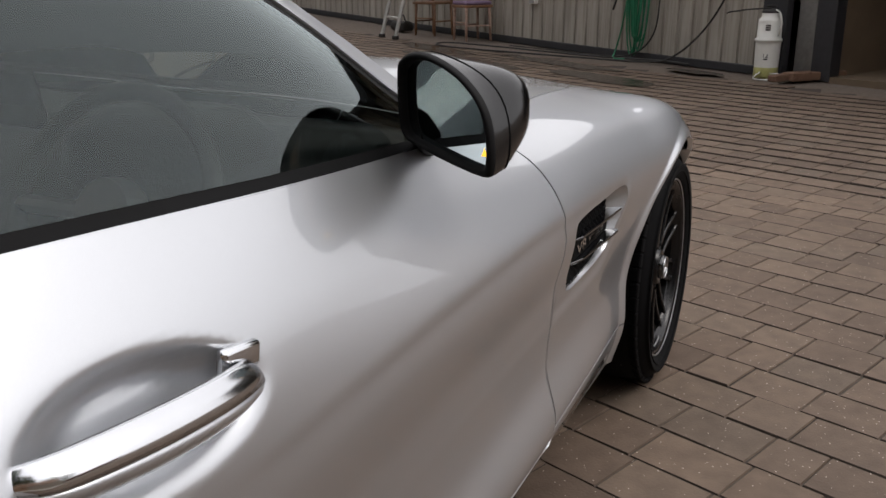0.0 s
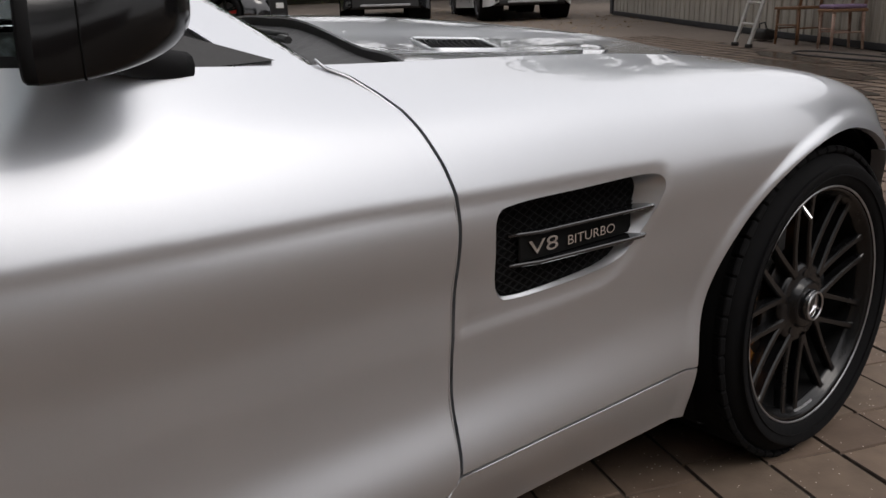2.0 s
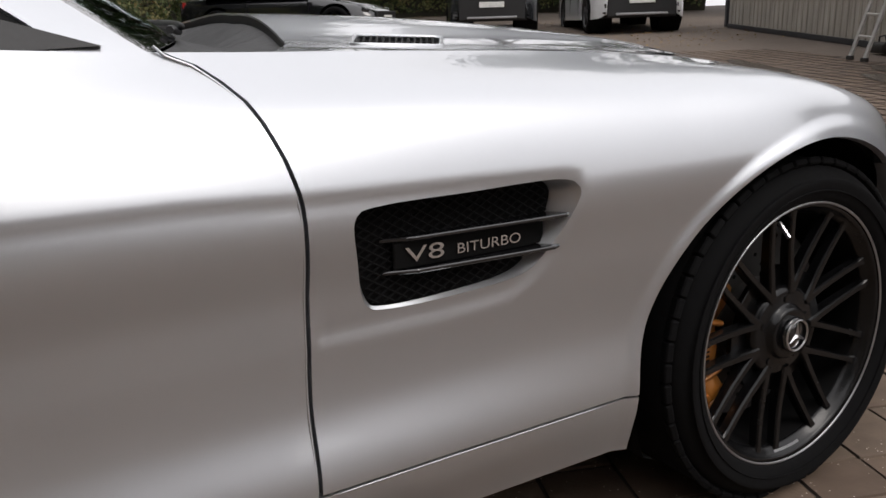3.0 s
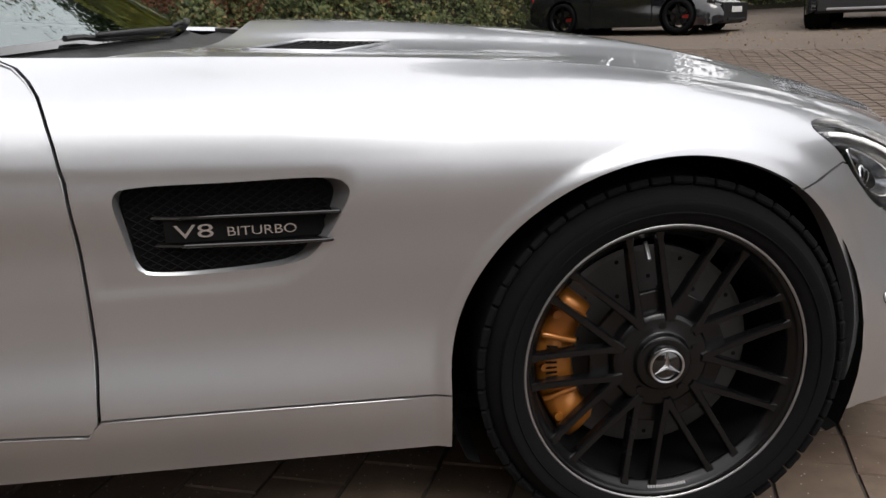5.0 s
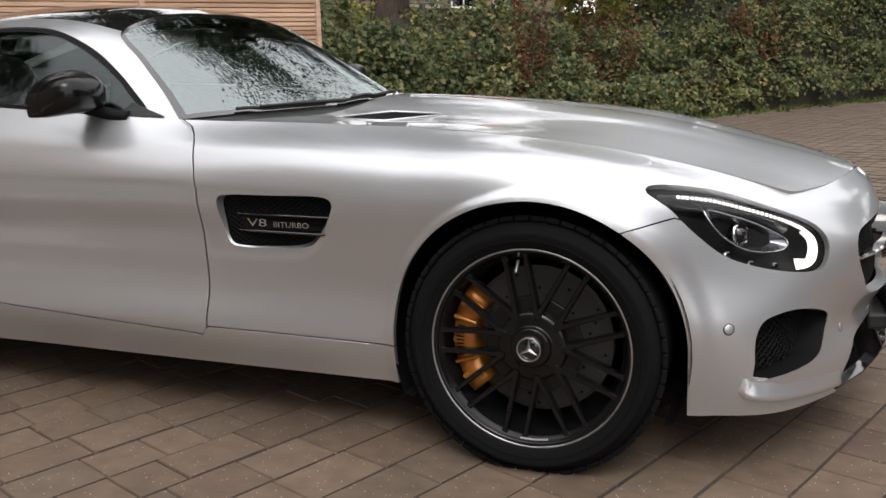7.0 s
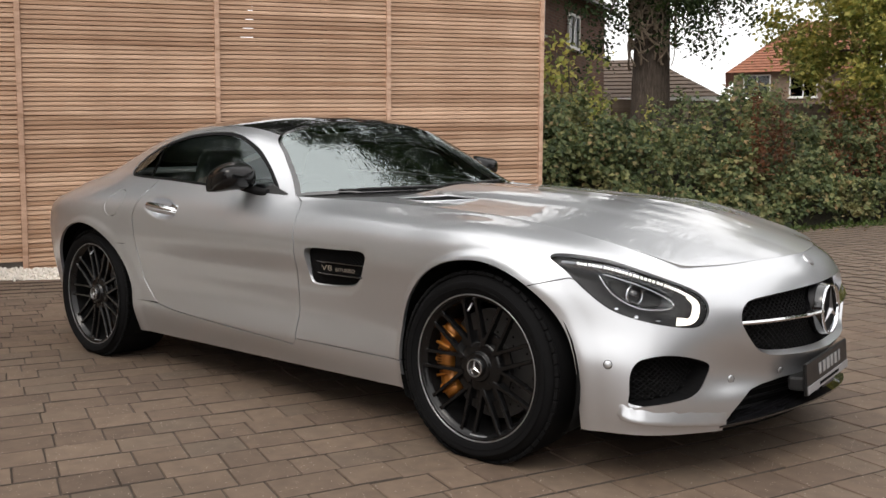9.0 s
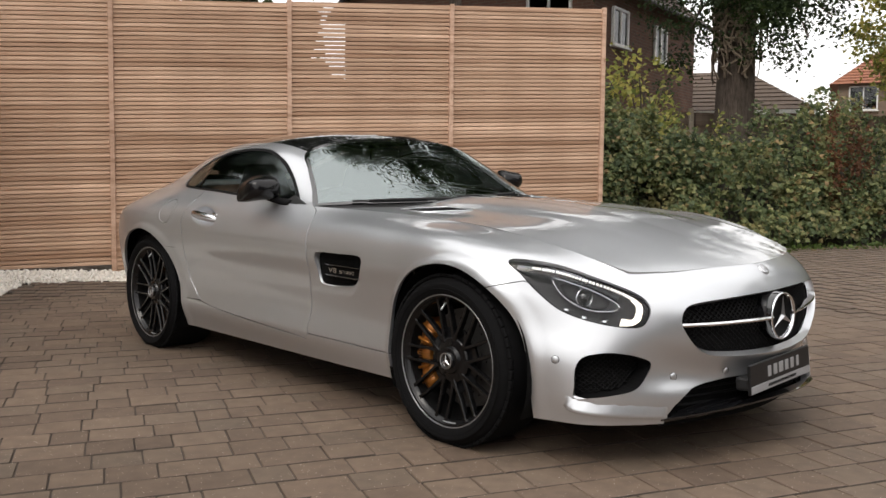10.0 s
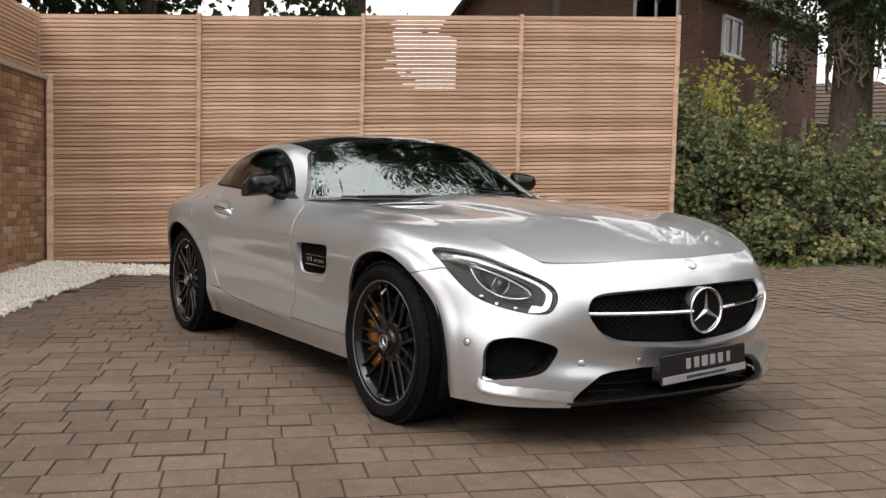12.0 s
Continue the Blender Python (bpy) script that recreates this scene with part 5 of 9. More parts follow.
WALL_ANG = math.radians(SANG)
for s, off, a, b, sd in ((0.6, 1.3, 0.75, 0.18, 1), (1.6, 0.9, 0.9, 0.14, 2), (2.6, 1.6, 1.1, 0.2, 3), (1.3, 2.1, 0.55, 0.14, 4), (3.6, 1.2, 0.8, 0.15, 5), (0.2, 0.35, 0.35, 0.1, 6), (4.9, 2.3, 1.0, 0.16, 7)):
    q = on_wall(s, off)
    wet_stain(q.x, q.y, a, b, WALL_ANG, sd * 7.7)


# ---- things along the shed ----
def pump_sprayer():
    o = on_wall(-0.48, 0.16)
    t = empty("pump_sprayer", Matrix.Translation(o) @ pose(0, 0, 0, 0, 0, SANG))
    tagged(t, "white plastic pump sprayer with black lance by the shed", "sprayer")
    def body(prof):
        bm = lathe(prof, 32)
        return bm
    part("lower_tank", body([(0.0, 0.0), (0.10, 0.0), (0.112, 0.012), (0.112, 0.10)]), M_TANKLOW, t, "yellowish liquid showing through the foot", True)
    part("tank", body([(0.112, 0.10), (0.114, 0.30), (0.116, 0.335), (0.126, 0.345), (0.126, 0.362), (0.112, 0.37), (0.108, 0.52), (0.104, 0.545), (0.085, 0.56), (0.08, 0.60), (0.078, 0.605)]), M_TANK, t, "", True)
    part("cap", body([(0.083, 0.60), (0.085, 0.615), (0.07, 0.63), (0.03, 0.64), (0.0, 0.64)]), M_CABLE, t, "black screw cap", True)
    part("pump_handle", tube([(-0.05, 0.0, 0.66), (0, 0, 0.665), (0.05, 0, 0.66)], 0.012, 8), M_CABLE, t, "", True)
    part("lance", tube([(-0.02, 0.03, 0.645), (0.2, 0.06, 0.63), (0.42, 0.07, 0.60), (0.45, 0.07, 0.585)], 0.007, 6), M_CABLE, t, "thin black spray lance", True)
    # labels with unreadable print: plain bars
    for z, w in ((0.47, 0.045), (0.20, 0.04)):
        for k in range(3):
            part("label_bar", box((w, 0.003, 0.014), Matrix.Translation((-0.052, 0.10 - 0.002, z + (k - 1) * 0.02)) @ pose(0, 0, 0, 0, 0, 27)), M_GREYDARK, t)
    hose = smooth_line([(-0.06, 0.02, 0.63), (-0.12, 0.03, 0.60), (-0.15, 0.04, 0.50), (-0.12, 0.03, 0.40)], 6)
    part("hose", tube([tuple(p) for p in hose], 0.007, 6), M_TANK, t, "white tube", True)
    loop = smooth_line([(-0.02, 0.118, 0.06), (-0.01, 0.20, 0.012), (-0.12, 0.25, 0.008), (-0.25, 0.19, 0.01), (-0.27, 0.10, 0.03), (-0.18, 0.06, 0.05), (-0.10, 0.07, 0.05)], 6)
    part("hose", tube([tuple(p) for p in loop], 0.007, 6), M_TANK, t, "white tube", True)


pump_sprayer()


def hanging_hose():
    o = on_wall(1.28, 0.08)
    t = empty("garden_hose", Matrix.Translation(o) @ pose(0, 0, 0, 0, 0, SANG))
    tagged(t, "green garden hose hanging in loops on the shed wall", "hose")
    rng = random.Random(21)
    for k in range(9):
        w = rng.uniform(0.05, 0.14)
        low = rng.uniform(0.03, 0.30)
        dx = rng.uniform(-0.05, 0.05)
        d = rng.uniform(-0.03, 0.06)
        pts = []
        for q in range(20):
            a = q * math.tau / 20
            pts.append((dx + w * math.sin(a), d + 0.012 * math.sin(a * 2 + k), (1.35 + low) / 2 + (1.35 - low) / 2 * math.cos(a)))
        part("loop", tube(pts, 0.0095, 6, True), M_HOSE, t, "", True)
    tail = smooth_line([(0.12, 0.02, 0.8), (0.20, 0.03, 0.35), (0.26, 0.05, 0.10), (0.20, 0.14, 0.012), (0.05, 0.12, 0.012)], 6)
    part("tail", tube([tuple(p) for p in tail], 0.0095, 6), M_HOSE, t, "", True)
    part("hook", tube([(0, -0.07, 1.38), (0, 0.05, 1.36), (0, 0.09, 1.42)], 0.012, 8), M_STEEL, t, "dark wall hook", True)


hanging_hose()


def wall_cable():
    """Black pressure hose that hangs down the wall and runs in long loops on the ground."""
    pts = [on_wall(-0.1, 0.05, 1.3), on_wall(0.14, 0.05, 0.72), on_wall(0.42, 0.06, 0.33), on_wall(0.75, 0.1, 0.07), on_wall(1.0, 0.22, 0.015), on_wall(1.7, 0.45, 0.013), on_wall(2.6, 0.72, 0.013), on_wall(3.5, 0.98, 0.013), on_wall(3.95, 0.98, 0.013), on_wall(4.0, 0.75, 0.013), on_wall(3.3, 0.55, 0.013), on_wall(2.4, 0.40, 0.013), on_wall(1.5, 0.22, 0.013), on_wall(0.9, 0.13, 0.03), on_wall(0.5, 0.10, 0.025)]
    o = mesh_ob("black_hose", tube([tuple(p) for p in smooth_line([tuple(p) for p in pts], 8)], 0.011, 7), M_CABLE, None, "", True)
    tagged(o, "black rubber hose looped on the ground by the shed", "hose")
    pts = [on_wall(1.0, 0.06, 1.3), on_wall(0.99, 0.06, 0.66), on_wall(1.06, 0.06, 0.28), on_wall(1.3, 0.11, 0.06), on_wall(1.75, 0.2, 0.013), on_wall(2.5, 0.25, 0.013), on_wall(3.2, 0.35, 0.013)]
    o = mesh_ob("black_hose", tube([tuple(p) for p in smooth_line([tuple(p) for p in pts], 8)], 0.009, 7), M_CABLE, None, "", True)
    tagged(o, "black rubber hose hanging down the shed wall", "hose")
    pts = [on_wall(1.55, 0.06, 1.2), on_wall(1.60, 0.06, 0.75), on_wall(1.68, 0.06, 0.52)]
    o = mesh_ob("black_hose", tube([tuple(p) for p in smooth_line([tuple(p) for p in pts], 8)], 0.012, 7), M_CABLE, None, "", True)
    tagged(o, "short black hose end hanging on the shed wall", "hose")


wall_cable()

# small junction box on the wall
jb = empty("junction_box", Matrix.Translation(on_wall(3.1, 0.045, 0.56)) @ pose(0, 0, 0, 0, 0, SANG))
tagged(jb, "small white electrical socket box on the shed wall", "socket")
part("housing", box((0.11, 0.07, 0.09), None, 0.008), M_UPVC, jb)
part("flap", box((0.085, 0.012, 0.06), Matrix.Translation((0, 0.04, -0.005)), 0.004), M_GREYPL, jb, "grey flap")
part("conduit", cyl((0, -0.02, 0.04), (0, -0.02, 1.6), 0.011), M_UPVC, jb)

# rough timber on the ground at the doorway
bmk = mesh_ob("timber_beam", box((0.62, 0.16, 0.075), Matrix.Translation((6.53, -1.02, 0.205)) @ pose(0, 0, 0, 0, 0, -46), 0.008, 1), M_TIMBER)
tagged(bmk, "reddish-brown timber beam lying at the shed doorway", "beam")
bmk = mesh_ob("timber_beam", box((0.5, 0.10, 0.06), Matrix.Translation((6.38, -0.80, 0.198)) @ pose(0, 0, 0, 0, 0, -30), 0.008, 1), M_TIMBER)
tagged(bmk, "short brown timber offcut lying at the shed doorway", "beam")


def ladder():
    a, b = Vector((8.60, 4.76, 0)), Vector((8.42, 4.45, 0))
    a.z, b.z = rise(*a.xy), rise(*b.xy)
    t = empty("ladder", Matrix())
    tagged(t, "aluminium extension ladder leaning against the shed", "ladder")
    lean = Vector((-SN.x * 1.0, -SN.y * 1.0, 3.3))
    d = lean.normalized()
    for p in (a, b):
        bm = bmesh.new()
        m = Matrix.Translation(p + d * 1.7) @ d.to_track_quat("Z", "X").to_matrix().to_4x4()
        add_box(bm, (0.03, 0.065, 3.3), m, 0.004, 1)
        r = part("rail", bm, M_ALU, t)
        part("rubber_foot", box((0.05, 0.09, 0.05), Matrix.Translation(p + d * 0.03), 0.008, 1), M_CABLE, r, "black rubber foot")
        q = p + SN * 0.07
        m = Matrix.Translation(q + d * 2.35) @ d.to_track_quat("Z", "X").to_matrix().to_4x4()
        part("rail", add_box(bmesh.new(), (0.026, 0.06, 2.9), m, 0.004, 1), M_ALU, t)
        part("end_cap", box((0.05, 0.06, 0.06), Matrix.Translation(q + d * 0.9), 0.006, 1), M_CABLE, t, "black end cap")
    for k in range(12):
        h = 0.30 + 0.27 * k
        part("rung", cyl(a + d * h, b + d * h, 0.016, None, 10), M_ALU, t, "", True)
        if h > 0.95:
            part("rung", cyl(a + SN * 0.07 + d * (h + 0.05), b + SN * 0.07 + d * (h + 0.05), 0.016, None, 10), M_ALU, t, "", True)


ladder()


def yard_chair(s, off, turn, legs, seat_m, label, cushion):
    o = on_wall(s, off)
    t = empty("wooden_chair", Matrix.Translation(o) @ pose(0, 0, 0, 0, 0, SANG + turn))
    tagged(t, label, "chair", "chairs by the shed")
    for x in (-0.19, 0.19):
        part("leg", cyl((x, 0.18, 0), (x * 0.95, 0.17, 0.43), 0.016, 0.022, 10), legs, t, "", True)
        part("leg", cyl((x, -0.19, 0), (x * 0.95, -0.17, 0.45), 0.016, 0.021, 10), legs, t, "", True)
        part("back_post", cyl((x * 0.95, -0.17, 0.45), (x * 0.9, -0.26, 0.92), 0.02, 0.015, 10), legs, t, "", True)
        part("stretcher", cyl((x, 0.175, 0.2), (x, -0.18, 0.2), 0.010, None, 8), legs, t, "", True)
    part("stretcher", cyl((-0.185, 0.175, 0.24), (0.185, 0.175, 0.24), 0.010, None, 8), legs, t, "", True)
    part("seat", box((0.44, 0.42, 0.035), Matrix.Translation((0, 0, 0.45)), 0.012), seat_m, t)
    for z in (0.62, 0.74, 0.87):
        part("back_rail", box((0.36, 0.016, 0.06), Matrix.Translation((0, -0.17 - (z - 0.45) * 0.19, z)) @ pose(0, 0, 0, -11, 0, 0), 0.005, 1), legs, t)
    if cushion:
        part("cushion", box((0.42, 0.40, 0.05), Matrix.Translation((0, 0.0, 0.493)), 0.022, 3), M_PURPLE, t, "mauve seat cushion", True)


yard_chair(4.95, 0.34, 12, M_CHAIR, M_CHAIR, "worn brown wooden chair by the shed wall", False)
yard_chair(4.08, 0.30, -10, M_CHAIRPALE, M_CHAIR, "pale-legged wooden chair with a mauve cushion", True)

# dark bag on the ground by the ladder
bag = empty("tool_bag", Matrix.Translation((9.5, 4.9, rise(9.5, 4.9))) @ pose(0, 0, 0, 0, 0, SANG))
tagged(bag, "small black bag slumped at the foot of the shed", "bag")
bm = box((0.42, 0.2, 0.15), Matrix.Translation((0, 0, 0.075)), 0.05, 3)
for v in bm.verts:
    v.co.z *= 1 + 0.35 * noise.noise(v.co * 9)
    v.co.x += 0.05 * noise.noise(v.co * 7)
part("body", bm, M_CABLE, bag, "", True)
part("strap", tube([(-0.12, 0, 0.12), (-0.08, 0.02, 0.23), (0.06, 0.02, 0.21), (0.1, 0, 0.12)], 0.012, 6), M_CABLE, bag, "", True)


# ---- parked cars at the end of the drive ----
def parked_wheel(name, parent, m, R, rim_m, caliper):
    """Tyre, rim with spokes, disc; axle along local y, outer face towards -y."""
    w = empty(name, m)
    w.parent = parent
    T = pose(0, 0, 0, 90, 0, 0)
    ty = lathe([(R * 0.72, -0.11), (R * 0.90, -0.118), (R * 0.985, -0.095), (R, -0.06), (R, 0.06), (R * 0.985, 0.095), (R * 0.90, 0.118), (R * 0.72, 0.11)], 40, T, True)
    part("tyre", ty, M_TYRE, w, "", True)
    bm = lathe([(R * 0.73, 0.115), (R * 0.70, 0.10), (R * 0.68, 0.03), (R * 0.68, -0.09)], 40, T)
    for k in range(5):
        a = k * math.tau / 5 + 0.3
        for da in (-0.11, 0.11):
            add_box(bm, (R * 0.52, 0.03, 0.035), T @ pose(R * 0.42 * math.cos(a + da), R * 0.42 * math.sin(a + da), 0.075, 0, 0, math.degrees(a + da * 1.4)))
    add_cyl(bm, T @ Vector((0, 0, 0.05)), T @ Vector((0, 0, 0.095)), R * 0.2, None, 20)
    part("rim", bm, rim_m, w)
    part("brake_disc", add_cyl(bmesh.new(), T @ Vector((0, 0, 0.0)), T @ Vector((0, 0, 0.02)), R * 0.55, None, 28), M_DISC, w)
    if caliper:
        part("caliper", box((0.10, 0.07, 0.17), T @ pose(R * 0.48, 0, 0.03, 90, 0, 90) @ pose(0, 0, 0, 0, 0, 0), 0.02), caliper, w, "red brake caliper")


def parked_car(name, label, x, y, fwd, wheelbase, track, R, L, H, hood, belt, paint, style, caliper=None):
    """A whole car: origin on the ground under the front axle; fwd is its heading."""
    f = Vector((*fwd, 0)).normalized()
    ang = math.degrees(math.atan2(f.y, f.x))
    t = empty(name, Matrix.Translation((x, y, rise(x, y))) @ pose(0, 0, 0, 0, 0, ang))
    tagged(t, label, "car", "parked cars")
    fo = 0.86
    x0, x1 = fo - L, fo
    Wd = track / 2 + 0.13
    suv = style == "suv"
    NX, NV = 60, 22
    xs = np.linspace(x0, x1, NX)
    cl = 0.24 if suv else 0.13
    top = line([(x0, belt - 0.10), (x0 + 0.05, belt + 0.02), (x0 + 0.5, belt + 0.03), (-0.55, hood + 0.06), (-0.2, hood), (0.45, hood - (0.08 if suv else 0.14)), (x1 - 0.06, hood - (0.16 if suv else 0.3)), (x1, hood - (0.3 if suv else 0.4))])
    half = line([(x0, Wd * 0.86), (x0 + 0.3, Wd * 0.97), (x0 + 0.9, Wd), (-0.6, Wd), (0.3, Wd * 0.99), (x1 - 0.2, Wd * 0.9), (x1, Wd * 0.72)])
    low = line([(x0, cl + 0.16), (x0 + 0.3, cl + 0.05), (x0 + 0.9, cl), (0.3, cl), (x1 - 0.15, cl + 0.02), (x1, cl + 0.1)])
    P = np.zeros((NV, NX, 3))
    for i, a in enumerate(xs):
        zt, zb, w = float(top(a)), float(low(a)), float(half(a))
        for j in range(NV):
            th = (j / (NV - 1)) * math.pi / 2
            e = 0.28
            yy = w * (math.cos(th) ** e if th < math.pi / 2 - 1e-6 else 0)
            zz = zb + (zt - zb) * (math.sin(th) ** (0.62 if suv else 0.7))
            P[j, i] = (a, -yy, zz)
    V = sheet_grid(P)
    for hx in (0, -wheelbase):
        V = cut(V, lambda X, Y, Z, hx=hx: np.maximum(np.hypot(X - hx, Z - R) - (R + 0.055), np.abs(Y) * -1 + Wd * 0.55))
    sheet_part("body", both(V), paint, t, "", 0.02)
    # nose and tail close the shell
    part("nose", box((0.05, Wd * 1.4, (hood - 0.35) - cl), Matrix.Translation((x1 - 0.02, 0, (hood - 0.35 + cl) / 2 + 0.05)), 0.02), M_BLACKPL, t, "black lower front bumper")
    part("tail", box((0.04, Wd * 1.68, belt - cl - 0.22), Matrix.Translation((x0 + 0.0, 0, (belt + cl) / 2 + 0.05)), 0.02), paint, t)
    part("floor_pan", box((L - 0.3, Wd * 1.5, 0.05), Matrix.Translation(((x0 + x1) / 2, 0, cl + 0.05)), 0.01, 1), M_BLACKPL, t)
    # cabin glass and roof
    c0, c1 = (-0.55, x0 + 0.12) if suv else (-0.62, x0 + 0.55)
    Hh = H
    prof = [(c0, belt - 0.0), (c0 - (0.75 if suv else 0.85), Hh - 0.06), (c0 - 1.3, Hh), ((c1 + 0.45) if suv else (c1 + 1.1), Hh - 0.03), (c1, belt)]
    bm = bmesh.new()
    lo_, hi_ = [], []
    for q, (a, z) in enumerate(prof):
        wy = Wd * (0.93 if z < belt + 0.05 else 0.72)
        lo_.append(bm.verts.new((a, -wy, z)))
        hi_.append(bm.verts.new((a, wy, z)))
    for k in range(len(prof) - 1):
        bm.faces.new((lo_[k], lo_[k + 1], hi_[k + 1], hi_[k]))
    bm.faces.new(lo_)
    bm.faces.new(hi_)
    bmesh.ops.recalc_face_normals(bm, faces=bm.faces)
    part("cabin_glass", bm, M_PIANO, t, "dark tinted windows")
    bm = bmesh.new()
    rr = [(c0 - (0.72 if suv else 0.82), Hh - 0.05), (c0 - 1.3, Hh + 0.015), ((c1 + 0.45) if suv else (c1 + 1.1), Hh - 0.01)]
    A = [bm.verts.new((a, -Wd * 0.73, z)) for a, z in rr]
    B = [bm.verts.new((a, Wd * 0.73, z)) for a, z in rr]
    for k in range(2):
        bm.faces.new((A[k], A[k + 1], B[k + 1], B[k]))
    part("roof", bm, paint, t)
    # arches lined in black, wheels
    for hx in (0, -wheelbase):
        for sy in (-1, 1):
            part("arch_liner", add_cyl(bmesh.new(), (hx, sy * Wd * 0.5, R), (hx, sy * (Wd - 0.05), R), R + 0.06, None, 32, False), M_GAP, t, "", True)
            parked_wheel("wheel", t, pose(hx, sy * track / 2, R, 0, 0, 0 if sy < 0 else 180), R, M_RIM if not suv else M_GREYDARK, caliper)
    # front lamps, grille, bumper, plate
    for sy in (-1, 1):
        part("headlamp", box((0.16, 0.36 if suv else 0.26, 0.12), Matrix.Translation((x1 - (0.16 if suv else 0.28), sy * Wd * 0.68, hood - (0.24 if suv else 0.28))) @ pose(0, 0, 0, 0, 12, -sy * 22), 0.03, 3), M_PIANO, t, "dark clear headlamp", True)
        if suv:
            part("fog_lamp", box((0.10, 0.20, 0.11), Matrix.Translation((x1 - 0.08, sy * Wd * 0.66, 0.50)) @ pose(0, 0, 0, 0, 0, -sy * 20), 0.03, 3), M_PIANO, t, "recessed fog lamp", True)
            part("bumper_slot", box((0.06, 0.26, 0.03), Matrix.Translation((x1 - 0.06, sy * Wd * 0.66, 0.37)) @ pose(0, 0, 0, 0, 0, -sy * 20), 0.008, 1), M_GAP, t)
        part("door_mirror", box((0.14, 0.2, 0.13), Matrix.Translation((-0.62, sy * (Wd + 0.1), belt + 0.06)), 0.045, 3), paint, t, "", True)
        part("tail_lamp", box((0.08, 0.25, 0.14), Matrix.Translation((x0 + 0.05, sy * Wd * 0.66, belt - 0.12)), 0.02), M_REDCAL, t, "red tail lamp")
    part("grille", box((0.05, Wd * 1.0, 0.16 if suv else 0.08), Matrix.Translation((x1 - (0.02 if suv else 0.03), 0, hood - 0.34)), 0.02), M_GAP, t, "black grille")
    part("skid_plate", box((0.05, Wd * 1.05, 0.05), Matrix.Translation((x1 + 0.01, 0, cl + 0.10)), 0.015), M_GREYPL if suv else M_BLACKPL, t, "grey lower bumper trim")
    part("number_plate", box((0.02, 0.52, 0.11), Matrix.Translation((x1 + 0.02, 0, 0.60 if suv else 0.42)), 0.004, 1), M_UPVC, t, "plain white number plate")
    # door seams
    for a in ((-0.75, -1.75) if suv else (-0.55, -1.95)):
        for sy in (-1, 1):
            part("door_seam", box((0.012, 0.02, belt - cl - 0.2), Matrix.Translation((a, sy * (float(half(a)) * 0.992), (belt + cl) / 2)), 0), M_GAP, t)


parked_car("sports_car", "low black sports coupe with red brake calipers, parked side-on", 6.98, 15.5, (0.70, -0.71), 2.66, 1.58, 0.335, 4.4, 1.30, 0.86, 0.90, M_CARBLACK, "coupe", M_REDCAL)
parked_car("white_suv", "white sport utility car with black lower bumper", 11.8, 11.95, (-0.5, -0.87), 2.80, 1.72, 0.38, 4.7, 1.75, 1.10, 1.16, M_CARWHITE, "suv")
parked_car("grey_suv", "dark grey sport utility car with black trim", 9.75, 14.1, (-0.577, -0.816), 2.80, 1.72, 0.38, 4.7, 1.78, 1.10, 1.16, M_CARGREY, "suv")


# ---- plain wall behind the camera, added unseen to darken reflections in the car ----
bm = box((18, 0.3, 2.4), Matrix.Translation((-7.2, -9.0, 1.2)))
uv_wall(bm)
tagged(mesh_ob("wall_yard", bm, M_HOUSE), "added unseen brick wall closing the yard, darkening the car's reflections", "wall", kind="structure")
bm = box((0.3, 18, 3.4), Matrix.Translation((-14.0, -6.0, 1.7)))
uv_wall(bm)
tagged(mesh_ob("wall_garden", bm, M_HOUSE), "plain brick wall closing the garden", "wall", kind="structure")

# ---- the sports car ----
def hermite(P, ts, tq):
    """Smooth curve values at tq through P (first axis) placed at ts."""
    P, ts, tq = np.asarray(P, float), np.asarray(ts, float), np.asarray(tq, float)
    sh = (-1,) + (1,) * (P.ndim - 1)
    h = np.diff(ts).reshape(sh)
    s = np.diff(P, axis=0) / h
    T = np.empty_like(P)
    T[1:-1] = (s[:-1] * h[1:] + s[1:] * h[:-1]) / (h[1:] + h[:-1])
    T[0], T[-1] = s[0], s[-1]
    i = np.clip(np.searchsorted(ts, tq, side="right") - 1, 0, len(ts) - 2)
    hh = (ts[i + 1] - ts[i]).reshape(sh)
    u = ((tq - ts[i]) / (ts[i + 1] - ts[i])).reshape(sh)
    return (P[i] * (2 * u ** 3 - 3 * u ** 2 + 1) + T[i] * hh * (u ** 3 - 2 * u ** 2 + u)
            + P[i + 1] * (3 * u ** 2 - 2 * u ** 3) + T[i + 1] * hh * (u ** 3 - u ** 2))


def loft(cols, du, nv, lo=0, hi=None, vts=None):
    """A sheet through cross-sections (cols x rows x 3), sampled about every du along; lo and hi drop ghost sections."""
    C = np.array(cols, float)
    hi = len(C) - 1 if hi is None else hi
    ts = np.concatenate([[0], np.cumsum(np.linalg.norm(np.diff(C, axis=0), axis=2).mean(axis=1))])
    tq = np.linspace(ts[lo], ts[hi], int((ts[hi] - ts[lo]) / du) + 1)
    A = hermite(C, ts, tq)
    vts = np.arange(C.shape[1]) if vts is None else vts
    vq = np.linspace(vts[0], vts[-1], nv)
    B = hermite(np.swapaxes(A, 0, 1), vts, vq)
    return B


# Half-sections of the flank and nose, bottom to top: (x, half width, height)
def sec(x, w, z):
    return [(x, a, b) for a, b in zip(w, z)]


